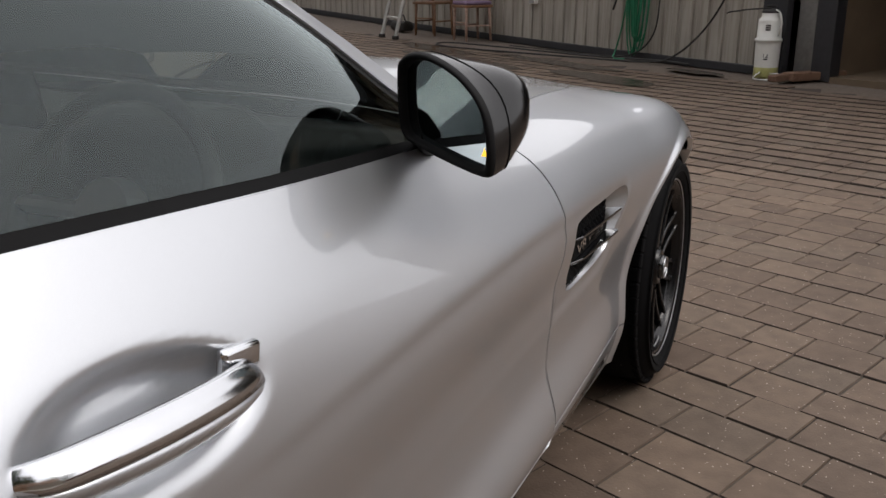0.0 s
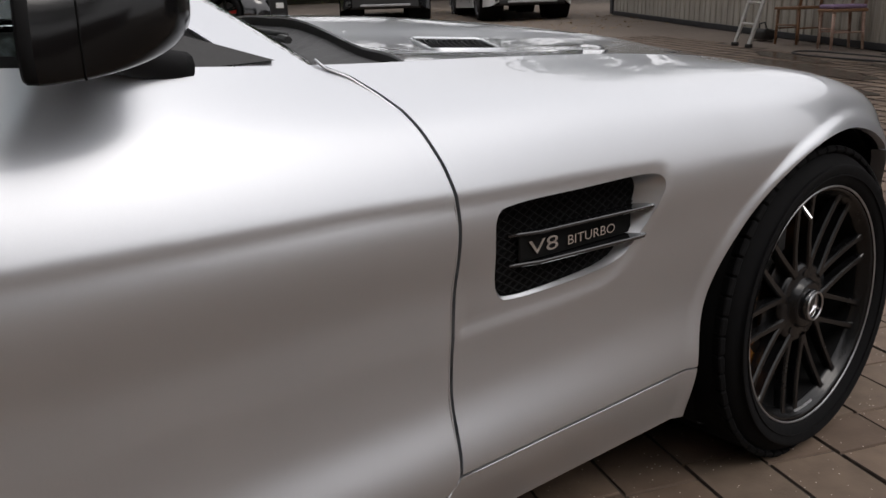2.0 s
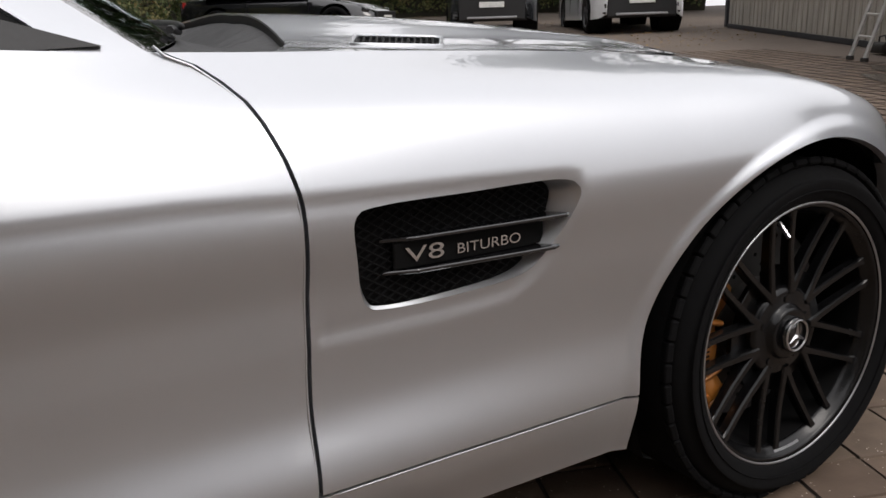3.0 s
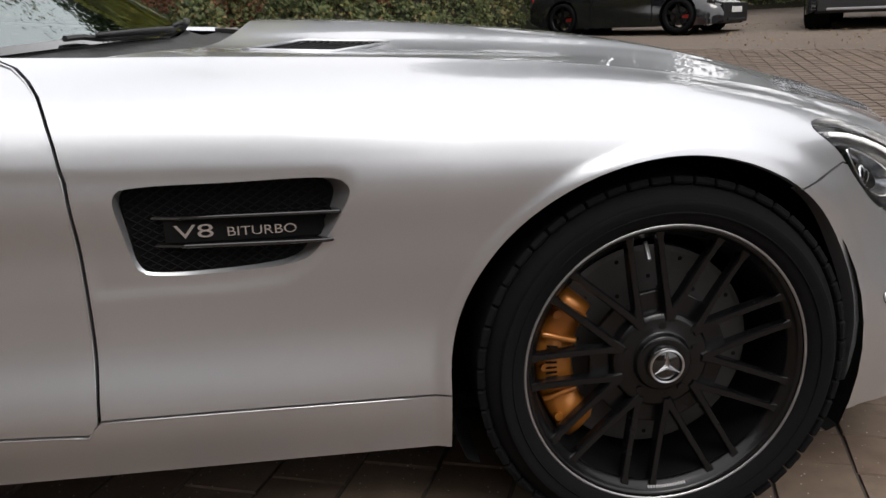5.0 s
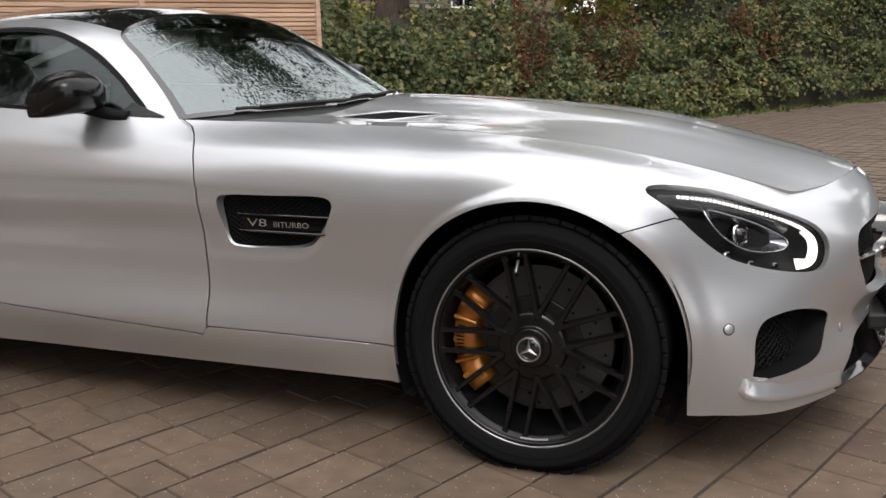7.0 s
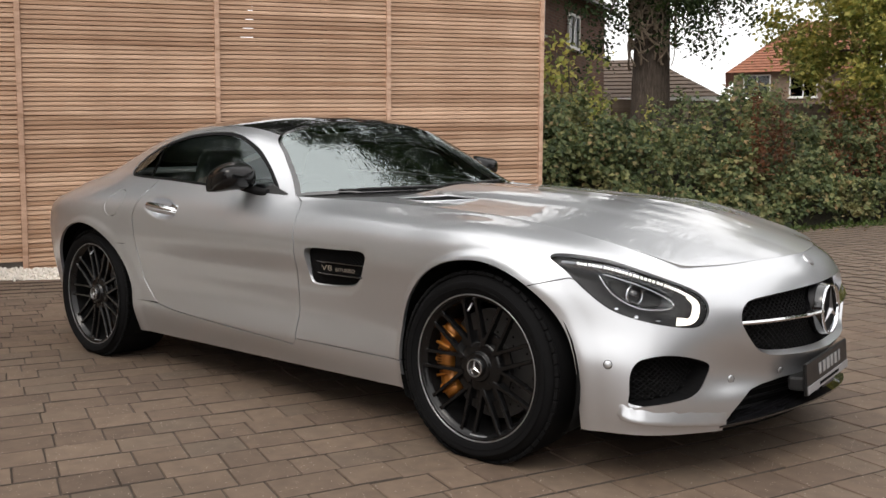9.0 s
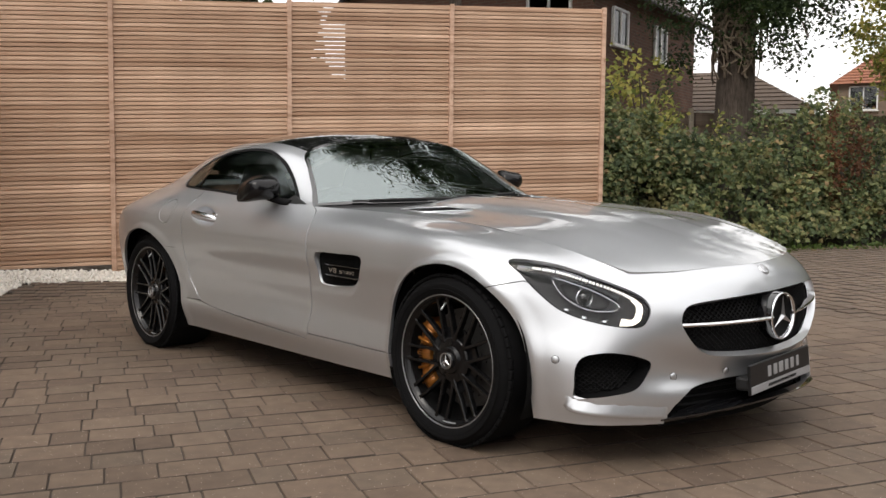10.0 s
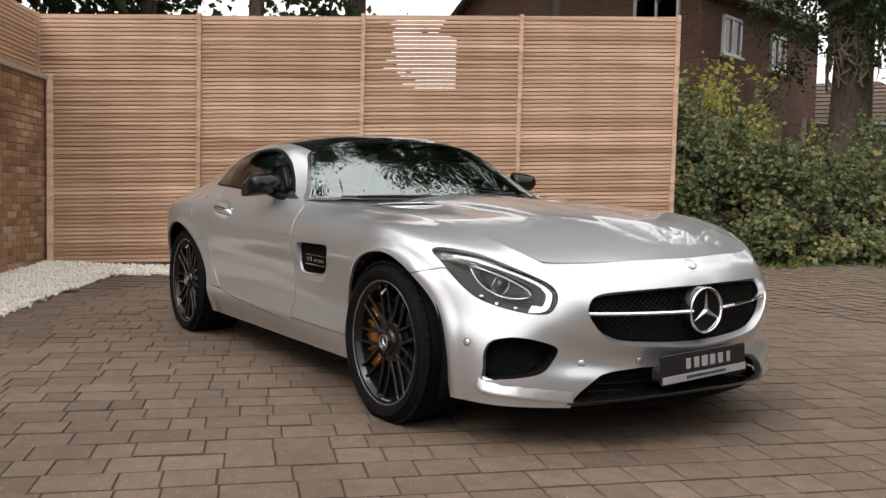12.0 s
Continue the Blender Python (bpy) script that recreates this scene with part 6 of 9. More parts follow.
SECTIONS = [
    [(-3.50, 0, 0.25), (-3.52, 0, 0.36), (-3.54, 0, 0.48), (-3.55, 0, 0.62), (-3.54, 0, 0.75), (-3.52, 0, 0.85), (-3.46, 0, 0.895)],
    [(-3.45, 0.45, 0.24), (-3.47, 0.47, 0.35), (-3.48, 0.49, 0.47), (-3.48, 0.50, 0.61), (-3.47, 0.49, 0.74), (-3.45, 0.47, 0.84), (-3.40, 0.42, 0.89)],
    [(-3.27, 0.74, 0.22), (-3.27, 0.77, 0.33), (-3.27, 0.80, 0.46), (-3.27, 0.82, 0.60), (-3.27, 0.82, 0.73), (-3.26, 0.78, 0.83), (-3.23, 0.63, 0.905)],
    sec(-3.0, (0.82, 0.86, 0.89, 0.915, 0.922, 0.89, 0.72), (0.19, 0.31, 0.45, 0.59, 0.72, 0.835, 0.935)),
    sec(-2.63, (0.85, 0.90, 0.935, 0.955, 0.962, 0.93, 0.755), (0.18, 0.30, 0.44, 0.58, 0.71, 0.84, 0.965)),
    sec(-2.2, (0.845, 0.885, 0.885, 0.90, 0.918, 0.905, 0.80), (0.175, 0.30, 0.42, 0.57, 0.70, 0.83, 0.955)),
    sec(-1.6, (0.835, 0.888, 0.870, 0.881, 0.905, 0.872, 0.815), (0.172, 0.298, 0.42, 0.56, 0.69, 0.81, 0.918)),
    sec(-1.07, (0.835, 0.890, 0.867, 0.879, 0.902, 0.858, 0.768), (0.172, 0.297, 0.42, 0.56, 0.685, 0.80, 0.886)),
    sec(-0.70, (0.84, 0.882, 0.866, 0.883, 0.902, 0.852, 0.705), (0.175, 0.292, 0.42, 0.56, 0.685, 0.808, 0.872)),
    sec(-0.35, (0.845, 0.871, 0.871, 0.897, 0.916, 0.858, 0.675), (0.178, 0.286, 0.42, 0.56, 0.69, 0.802, 0.855)),
    sec(0.0, (0.84, 0.870, 0.895, 0.918, 0.932, 0.868, 0.66), (0.175, 0.285, 0.42, 0.56, 0.69, 0.793, 0.824)),
    sec(0.25, (0.83, 0.850, 0.872, 0.892, 0.898, 0.838, 0.637), (0.168, 0.28, 0.41, 0.535, 0.645, 0.742, 0.783)),
    [(0.45, 0.80, 0.165), (0.45, 0.82, 0.27), (0.45, 0.825, 0.39), (0.45, 0.798, 0.495), (0.45, 0.772, 0.59), (0.45, 0.735, 0.684), (0.45, 0.608, 0.734)],
    [(0.585, 0.735, 0.165), (0.595, 0.74, 0.27), (0.615, 0.705, 0.38), (0.62, 0.67, 0.485), (0.612, 0.638, 0.577), (0.598, 0.61, 0.648), (0.572, 0.56, 0.697)],
    [(0.730, 0.53, 0.165), (0.732, 0.54, 0.26), (0.732, 0.485, 0.345), (0.764, 0.492, 0.46), (0.757, 0.488, 0.555), (0.712, 0.472, 0.637), (0.652, 0.440, 0.690)],
    [(0.812, 0.27, 0.165), (0.822, 0.265, 0.25), (0.822, 0.24, 0.325), (0.860, 0.25, 0.42), (0.848, 0.245, 0.54), (0.802, 0.235, 0.645), (0.738, 0.225, 0.70)],
    [(0.848, 0, 0.165), (0.858, 0, 0.25), (0.85, 0, 0.325), (0.89, 0, 0.41), (0.875, 0, 0.54), (0.83, 0, 0.655), (0.78, 0, 0.707)],
]
# right-hand side is negative y; a mirrored section past each end keeps the centre line smooth
S = np.array(SECTIONS)
S[:, :, 1] *= -1
ghost_a, ghost_b = S[1].copy(), S[-2].copy()
ghost_a[:, 1] *= -1
ghost_b[:, 1] *= -1
S = np.concatenate([[ghost_a], S, [ghost_b]])
FLANK = loft(S, 0.011, 100, 1, len(S) - 2)
# a finger bowl behind the door handle
HX, HZ = -1.966, 0.814
def ease(t):
    t = np.clip(t, 0, 1)
    return t * t * (3 - 2 * t)


FX, FZ = FLANK[:, :, 0].copy(), FLANK[:, :, 2].copy()
rightmost = FLANK[:, :, 1] < -0.7
bx = (FX - HX) / 0.137
bz = (FZ - HZ + 0.13 * (FX - HX)) / 0.053
rr = np.sqrt(bx ** 2 + bz ** 2)
FLANK[:, :, 1] += np.where(rightmost, 0.034 * ease((1.02 - rr) / 0.62), 0)
# shallow hollow below the shoulder crease, which runs on round the wing vent
HOLLOW = [(-2.25, 0.742), (-1.118, 0.727), (-0.916, 0.716), (-0.56, 0.705), (-0.53, 0.697), (-0.522, 0.665), (-0.56, 0.575), (-0.60, 0.53), (-0.64, 0.507), (-0.75, 0.50), (-1.1, 0.50), (-2.25, 0.50)]
hd = np.full(FX.shape, -1.0)
near = rightmost & (FX > -2.4) & (FX < -0.4)
hd[near] = inside(HOLLOW, FX[near], FZ[near])
fade = ease((FX + 2.2) / 0.9) * 0.75 + 0.25
low_fade = np.where(FX < -0.95, ease((FZ - 0.48) / 0.12), 1)
FLANK[:, :, 1] += np.where(near, 0.0048 * ease(hd / 0.022) * fade * low_fade, 0)
# flare round the wheel openings: a band with a clear outer edge
for ax, az, ar in ((0.0, 0.32, 0.378), (-2.63, 0.333, 0.388)):
    d = np.hypot(FX - ax, np.maximum(FZ - az, 0)) - ar
    wide = 0.026 + 0.022 * np.clip((FX - ax) / 0.3, -0.4, 1)
    FLANK[:, :, 1] -= np.where(FLANK[:, :, 1] < -0.75, 0.009 * (1 - ease((d - wide * 0.4) / wide)), 0)
SIDE = sheet_grid(FLANK)


def orient(VF, k, axis, sign):
    """Turns the sheet so that its normal at vertex k points along the sign of an axis."""
    V, F = VF
    if V[k, 3 + axis] * sign < 0:
        V[:, 3:] *= -1
        F = [tuple(reversed(p)) for p in F]
    return V, F


SIDE = orient(SIDE, 50 * FLANK.shape[1] + FLANK.shape[1] // 2, 1, -1)


def arch(ax, az, ar):
    return lambda x, y, z: np.hypot(x - ax, np.maximum(z - az, 0)) - ar


ARCH_F, ARCH_R = arch(0.0, 0.32, 0.378), arch(-2.63, 0.333, 0.388)
BODY = cut(cut(SIDE, ARCH_F), ARCH_R)
GAP = 0.003
door_front = line([(0.17, -0.995), (0.262, -1.005), (0.272, -0.985), (0.285, -0.972), (0.30, -0.967), (0.37, -0.964), (0.51, -0.962), (0.61, -0.962), (0.70, -0.966), (0.756, -0.979), (0.80, -0.994), (0.826, -1.006), (0.85, -1.026), (0.87, -1.049), (0.885, -1.083), (0.91, -1.10)])
door_rear = line([(0.302, -1.80), (0.324, -1.95), (0.343, -2.02), (0.366, -2.07), (0.41, -2.115), (0.456, -2.15), (0.6, -2.185), (0.775, -2.19), (0.86, -2.165), (0.97, -2.10)])
sill_top = line([(-2.3, 0.345), (-2.04, 0.340), (-1.9, 0.320), (-1.69, 0.306), (-1.3, 0.287), (-1.05, 0.275), (-0.985, 0.270), (-0.968, 0.298), (-0.76, 0.296), (-0.37, 0.288), (0, 0.286)])
bump_line = line([(0.15, 0.605), (0.246, 0.634), (0.335, 0.656), (0.50, 0.60), (0.64, 0.55), (1.0, 0.55)])
HEADLAMP = smooth_line([(0.270, 0.722), (0.31, 0.727), (0.41, 0.709), (0.505, 0.677), (0.598, 0.638), (0.655, 0.606), (0.682, 0.570), (0.684, 0.532), (0.668, 0.508), (0.61, 0.510), (0.525, 0.530), (0.448, 0.563), (0.380, 0.622), (0.325, 0.680)], 5, True)
VENT = smooth_line([(-0.898, 0.672), (-0.86, 0.686), (-0.72, 0.687), (-0.575, 0.688), (-0.535, 0.672), (-0.545, 0.635), (-0.585, 0.575), (-0.63, 0.546), (-0.75, 0.536), (-0.85, 0.537), (-0.880, 0.552), (-0.892, 0.61)], 4, True)
GRILLE = smooth_line([(0, 0.610), (0.12, 0.607), (0.30, 0.597), (0.42, 0.587), (0.468, 0.570), (0.490, 0.535), (0.486, 0.498), (0.449, 0.445), (0.40, 0.410), (0.33, 0.394), (0.15, 0.386), (0, 0.384)], 4)
GRILLE = np.vstack([GRILLE, GRILLE[::-1] * (-1, 1)])
INTAKE = smooth_line([(0.785, 0.258), (0.787, 0.301), (0.784, 0.358), (0.769, 0.396), (0.742, 0.412), (0.692, 0.419), (0.622, 0.405), (0.572, 0.380), (0.585, 0.338), (0.630, 0.292), (0.69, 0.274), (0.745, 0.264)], 4, True)
MOUTH = [(-0.2, 0.306), (0.26, 0.306), (0.37, 0.296), (0.425, 0.285), (0.468, 0.257), (0.504, 0.226), (0.531, 0.188), (0.54, 0.10), (-0.2, 0.10)]
FUEL = (-2.365, 0.830, 0.068)

car = empty("sports_car")
tagged(car, "silver metallic two-door sports coupe parked on brown block paving", "car")


def flank_pair(name, VF, material, label="", lip=0.014):
    a = sheet_part(name, VF, material, car, label, lip)
    b = sheet_part(name, mirror(VF), material, car, label, lip)
    return a, b


beyond = lambda x, y, z: np.where(x > 0.15, z - bump_line(x), 1.0)
to_door = lambda x, y, z: x - door_front(z)
# front wing
wing = cut(BODY, lambda x, y, z: to_door(x, y, z) - GAP)
wing = cut(wing, lambda x, y, z: z - sill_top(x) - GAP * 0.7)
wing = cut(wing, lambda x, y, z: np.minimum(np.where(x < 0.36, beyond(x, y, z) - GAP * 0.6, beyond(x, y, z)), 0.64 - x))
wing = cut(wing, lambda x, y, z: -inside(HEADLAMP, x, z) - GAP)
wing = cut(wing, lambda x, y, z: -inside(VENT, x, z))
flank_pair("front_wing", wing, M_PAINT)
# door
door = cut(BODY, lambda x, y, z: -to_door(x, y, z) - GAP)
door = cut(door, lambda x, y, z: x - door_rear(z) - GAP)
door = cut(door, lambda x, y, z: z - sill_top(x) - GAP)
doors = flank_pair("door", door, M_PAINT)
# sill, from arch to arch
sill = cut(BODY, lambda x, y, z: np.where((x > -2.3) & (x < 0.1), sill_top(x) - z - GAP * 0.7, -1))
flank_pair("sill", sill, M_PAINT)
# rear quarter and tail
quarter = cut(BODY, lambda x, y, z: np.where(z > sill_top(x), door_rear(z) - x - GAP, -2.3 - x))
quarter = cut(quarter, lambda x, y, z: np.hypot(x - FUEL[0], z - FUEL[1]) - FUEL[2])
flank_pair("rear_quarter", quarter, M_PAINT)
flank_pair("fuel_flap", cut(BODY, lambda x, y, z: FUEL[2] - GAP - np.hypot(x - FUEL[0], z - FUEL[1])), M_PAINT)
# seam across the quarter panel, from the arch to the door
seam = cut(BODY, lambda x, y, z: np.where((x > -2.35) & (x < -2.19), 0.0016 - np.abs(z - 0.618 + 0.06 * (x + 2.19)), -1))
for side_ in (seam, mirror(seam)):
    sheet_part("panel_seam", side_, M_GAP, car, "fine dark seam in the quarter panel", 0, 0.0006)
# rolled edges of the panels along the gaps, standing a hair proud
def rolled_edge(name, pts):
    P = np.array(pts)
    V = SIDE[0]
    Q = []
    for x, z in P:
        d = (V[:, 0] - x) ** 2 + (V[:, 2] - z) ** 2 + np.where(V[:, 1] < -0.5, 0, 9)
        k = np.argsort(d)[:4]
        w = 1 / (d[k] + 1e-6)
        n_ = (V[k, 3:] * w[:, None]).sum(axis=0) / w.sum()
        Q.append((x, (V[k, 1] * w).sum() / w.sum(), z, *n_))
    Q = np.array(Q)
    for _ in range(3):
        Q[1:-1, 1] = (Q[:-2, 1] + 2 * Q[1:-1, 1] + Q[2:, 1]) / 4
    R = Q[:, :3] - Q[:, 3:] * 0.0011
    for sg in (1, -1):
        part(name, tube([(p[0], sg * p[1], p[2]) for p in R], 0.0021, 6), M_PAINT, car, "", True)


rolled_edge("door_edge", [(float(door_front(z)) - 0.0045, z) for z in np.linspace(0.285, 0.895, 50)])
rolled_edge("quarter_edge", [(float(door_rear(z)) - 0.0045, z) for z in np.linspace(0.345, 0.90, 50)])
rolled_edge("sill_edge", [(x, float(sill_top(x)) - 0.0040) for x in np.linspace(-2.05, -0.45, 90)])
rolled_edge("flap_edge", [(FUEL[0] + (FUEL[2] + 0.0015) * math.cos(a), FUEL[1] + (FUEL[2] + 0.0015) * math.sin(a)) for a in np.linspace(1.9, 5.6, 30)])
# nose
nose = cut(BODY, lambda x, y, z: np.where(x < 0.15, -1.0, np.maximum(-beyond(x, y, z) - np.where(x < 0.36, GAP * 0.6, 0), x - 0.64)))
nose = cut(nose, lambda x, y, z: -inside(HEADLAMP, x, z) - GAP)
nose = cut(nose, lambda x, y, z: -inside(GRILLE, y, z))
nose = cut(nose, lambda x, y, z: np.where(x > 0.4, -inside(INTAKE, -y, z), 1))
nose = cut(nose, lambda x, y, z: -inside(MOUTH, -y, z))
sheet_part("front_bumper", both(nose), M_PAINT, car, "", 0.03)

# inner shell that closes the gaps and openings with black
inner = cut(BODY, lambda x, y, z: -inside(VENT, x, z))
inner = cut(inner, lambda x, y, z: np.where(x > 0.2, -np.maximum(inside(HEADLAMP, x, z), np.maximum(inside(GRILLE, y, z), np.maximum(inside(INTAKE, -y, z), inside(MOUTH, -y, z)))), 1))
iV = inner[0].copy()
iV[:, :3] -= iV[:, 3:] * 0.016
sheet_part("inner_shell", both((iV, inner[1])), M_GAP, car, "black inner body shell behind the panel gaps", 0)

# ---- bonnet ----
top = FLANK[-1]
order = np.argsort(top[:, 0])
side_y = line([(p[0], -p[1]) for p in top[order] if -1.0 < p[0] < 0.565 and p[1] < -0.3])
edge_z = line([(p[0], p[2]) for p in top[order] if -1.0 < p[0] < 0.565 and p[1] < -0.3])
front_pts = sorted([(-p[1], p[0], p[2]) for p in top if p[0] > 0.55 and p[1] > -0.6], key=lambda q: q[0])
front_x = line([(q[0], q[1]) for q in front_pts])
front_z = line([(q[0], q[2]) for q in front_pts])
MID = smooth_line([(-1.0, 0.945), (-0.8, 0.944), (-0.5, 0.930), (-0.2, 0.907), (0.1, 0.872), (0.3, 0.836), (0.5, 0.788), (0.65, 0.750), (0.78, 0.708)], 8)
mid_z = line([tuple(p) for p in MID])
NB, NL = 61, 96
HOOD = np.zeros((NL, NB, 3))
for i in range(NL):
    t = i / (NL - 1)
    xs = -0.93 + 1.485 * t
    half = float(side_y(xs)) - 0.005
    for j in range(NB):
        s = -1 + 2 * j / (NB - 1)
        a = abs(s)
        y = s * half
        xr = -0.735 - 0.195 * a ** 2.2
        xf = float(front_x(a * 0.54)) - 0.004
        x = xr + (xf - xr) * t
        e = float(edge_z(xs))
        z = e + (float(mid_z(x)) - e) * (1 - a ** 2.1)
        # rearwards: a raised centre between two valleys inside the wing tops
        valley = e + 0.007 * (1 - a ** 6)
        dome = valley + (float(mid_z(x)) - valley) * float(ease(1.06 - abs(y) / 0.46)) 
        blend = float(ease((x + 0.15) / 0.55))
        z = dome + (z - dome) * blend
        front = float(ease((t - 0.45) / 0.55))
        e1, m1 = float(edge_z(0.555)), float(mid_z(xf))
        z += (float(front_z(a * 0.54)) - e1 - (m1 - e1) * (1 - a ** 2.1)) * front
        # two raised lines that spread rearwards
        ridge = 0.25 + 0.05 * (1 - t)
        off = abs(y) - ridge
        z += 0.008 * (1 / (1 + math.exp(off / 0.012)) - 0.5) * (1 - front) * min(1, t * 5) * (1 - a ** 6)
        HOOD[i, j] = (x, y, z)
BON = sheet_grid(HOOD)
if BON[0][48 * NB + 30, 5] < 0:
    BON[0][:, 3:] *= -1
    BON = (BON[0], [tuple(reversed(p)) for p in BON[1]])
HV = [(-0.600, 0.338), (-0.440, 0.338), (-0.425, 0.35), (-0.545, 0.540), (-0.565, 0.545), (-0.70, 0.545), (-0.715, 0.535), (-0.615, 0.345)]
hv = lambda x, y: inside(HV, x, np.abs(y))
BON = cut(BON, lambda x, y, z: -hv(x, y))
sheet_part("bonnet", BON, M_PAINT, car, "", 0.02)
# added black strip hides the rear lip, standing in for the bonnet's dark underside
bm = bmesh.new()
rows = [[bm.verts.new(p + np.array((dx, 0, dz))) for dx, dz in ((-0.001, -0.004), (-0.002, -0.03), (0.02, -0.055))] for p in HOOD[0]]
for a_, b_ in zip(rows, rows[1:]):
    for c_ in range(2):
        bm.faces.new((a_[c_], b_[c_], b_[c_ + 1], a_[c_ + 1]))
part("bonnet_seal", bm, M_BLACKPL, car, "black strip standing in for the bonnet's dark underside", True)

# ---- cabin: pillars, roof, glass ----
belt = line([(p[0], -p[1]) for p in FLANK[-1][np.argsort(FLANK[-1][:, 0])] if p[0] < -0.9])
belt_z = line([(p[0], p[2]) for p in FLANK[-1][np.argsort(FLANK[-1][:, 0])] if p[0] < -0.9])


def cab(x0, *rest):
    return [(x0, float(belt(x0)) - 0.002, float(belt_z(x0)) - 0.001), *rest]


CABIN = [
    cab(-1.10, (-1.20, 0.705, 0.965), (-1.33, 0.640, 1.065), (-1.465, 0.560, 1.162), (-1.495, 0.33, 1.232), (-1.505, 0, 1.258)),
    cab(-1.45, (-1.49, 0.765, 0.99), (-1.55, 0.695, 1.10), (-1.61, 0.590, 1.193), (-1.61, 0.33, 1.262), (-1.61, 0, 1.286)),
    cab(-1.85, (-1.85, 0.770, 1.015), (-1.86, 0.700, 1.125), (-1.87, 0.595, 1.212), (-1.87, 0.33, 1.280), (-1.87, 0, 1.302)),
    cab(-2.2, (-2.2, 0.745, 1.030), (-2.2, 0.678, 1.132), (-2.2, 0.567, 1.210), (-2.2, 0.32, 1.268), (-2.2, 0, 1.288)),
    cab(-2.55, (-2.55, 0.70, 1.020), (-2.55, 0.625, 1.098), (-2.55, 0.518, 1.158), (-2.55, 0.30, 1.205), (-2.55, 0, 1.222)),
    cab(-2.9, (-2.9, 0.65, 0.985), (-2.9, 0.56, 1.030), (-2.9, 0.46, 1.064), (-2.9, 0.27, 1.098), (-2.9, 0, 1.112)),
    cab(-3.25, (-3.25, 0.54, 0.93), (-3.25, 0.48, 0.945), (-3.25, 0.40, 0.96), (-3.25, 0.23, 0.98), (-3.25, 0, 0.99)),
    cab(-3.45, (-3.43, 0.28, 0.905), (-3.44, 0.24, 0.91), (-3.45, 0.19, 0.915), (-3.46, 0.1, 0.918), (-3.465, 0, 0.92)),
]
K = np.array(CABIN)
K[:, :, 1] *= -1
CABG = loft(K, 0.016, 60)
CAB = sheet_grid(CABG)
mid = len(CAB[0]) // 2
if CAB[0][mid, 5] < 0:
    CAB[0][:, 3:] *= -1
    CAB = (CAB[0], [tuple(reversed(p)) for p in CAB[1]])
WINDOW = smooth_line([(-1.205, 0.893), (-1.30, 0.978), (-1.40, 1.052), (-1.50, 1.112), (-1.62, 1.162), (-1.74, 1.184), (-1.92, 1.188), (-2.10, 1.172), (-2.28, 1.134), (-2.42, 1.078), (-2.49, 1.025), (-2.465, 0.985), (-2.37, 0.964), (-2.0, 0.946), (-1.7, 0.925), (-1.4, 0.905)], 4, True)
ROOFP = [(-1.40, -0.1), (-1.40, 0.545), (-1.46, 0.552), (-1.61, 0.572), (-1.87, 0.575), (-2.2, 0.545), (-2.38, 0.48), (-2.42, -0.1)]
REARW = [(-2.46, -0.1), (-2.46, 0.44), (-2.9, 0.40), (-3.2, 0.32), (-3.2, -0.1)]
shell = cut(CAB, lambda x, y, z: -inside(WINDOW, x, z))
shell = cut(shell, lambda x, y, z: np.where(z > 0.95, -np.maximum(inside(ROOFP, x, -y), inside(REARW, x, -y)), 1))
shell = cut(shell, lambda x, y, z: -(y + 0.0))
sheet_part("roof_shell", both(shell), M_PAINT, car, "", 0.02)
roofp = cut(CAB, lambda x, y, z: np.where(z > 1.0, inside(ROOFP, x, -y) - 0.002, -1))
sheet_part("roof_panel", both(roofp), M_CARBON, car, "gloss black roof panel", 0.01)
rearw = cut(CAB, lambda x, y, z: np.where(z > 0.9, inside(REARW, x, -y) - 0.002, -1))
o = sheet_part("rear_window", both(rearw), M_GLASS, car, "tinted rear window", 0)
o.visible_shadow = False
# side windows: black surround, then the pane in two pieces
for side in (0, 1):
    win = cut(CAB, lambda x, y, z: inside(WINDOW, x, z) - 0.0005)
    rim = cut(win, lambda x, y, z: 0.013 - inside(WINDOW, x, z))
    pane = cut(win, lambda x, y, z: inside(WINDOW, x, z) - 0.013)
    post = lambda x, z: x + 2.235 + 0.25 * (z - 1.0)
    front = cut(pane, lambda x, y, z: post(x, z) - 0.012)
    back_ = cut(pane, lambda x, y, z: -post(x, z) - 0.012)
    bar = cut(pane, lambda x, y, z: 0.012 - np.abs(post(x, z)))
    for nm, vf, mt, lb in (("window_seal", rim, M_MESH, "black window surround"), ("window_post", bar, M_PIANO, "black window post"),
                           ("side_window", front, M_SIDEGLASS, "tinted side window"), ("quarter_window", back_, M_QUARTER, "tinted quarter window")):
        ob = sheet_part(nm, mirror(vf) if side else vf, mt, car, lb, 0 if "window" == nm[-6:] else 0.006, -0.004)
        if nm[-6:] == "window":
            ob.visible_shadow = False

# windscreen between the pillars, scuttle and header
edge = CABG[:, 0]
NW, NS = 41, 60
WS = np.zeros((NW, NS, 3))
pil = [p for p in edge if p[2] <= 1.163]
pil_f = lambda t: np.array([np.interp(t, np.linspace(0, 1, len(pil)), [p[k] for p in pil]) for k in range(3)])
for i in range(NW):
    t = i / (NW - 1)
    p = pil_f(t)
    for j in range(NS):
        s = -1 + 2 * j / (NS - 1)
        a = 1 - s * s
        bulge_x = 0.215 * (1 - t) + (-0.042) * t
        bulge_z = 0.022 * (1 - t) + 0.098 * t
        WS[i, j] = (p[0] + bulge_x * a * (1 - 0.25 * a * (1 - t)), s * abs(p[1]), p[2] + bulge_z * a ** (0.8))
SCR = sheet_grid(WS)
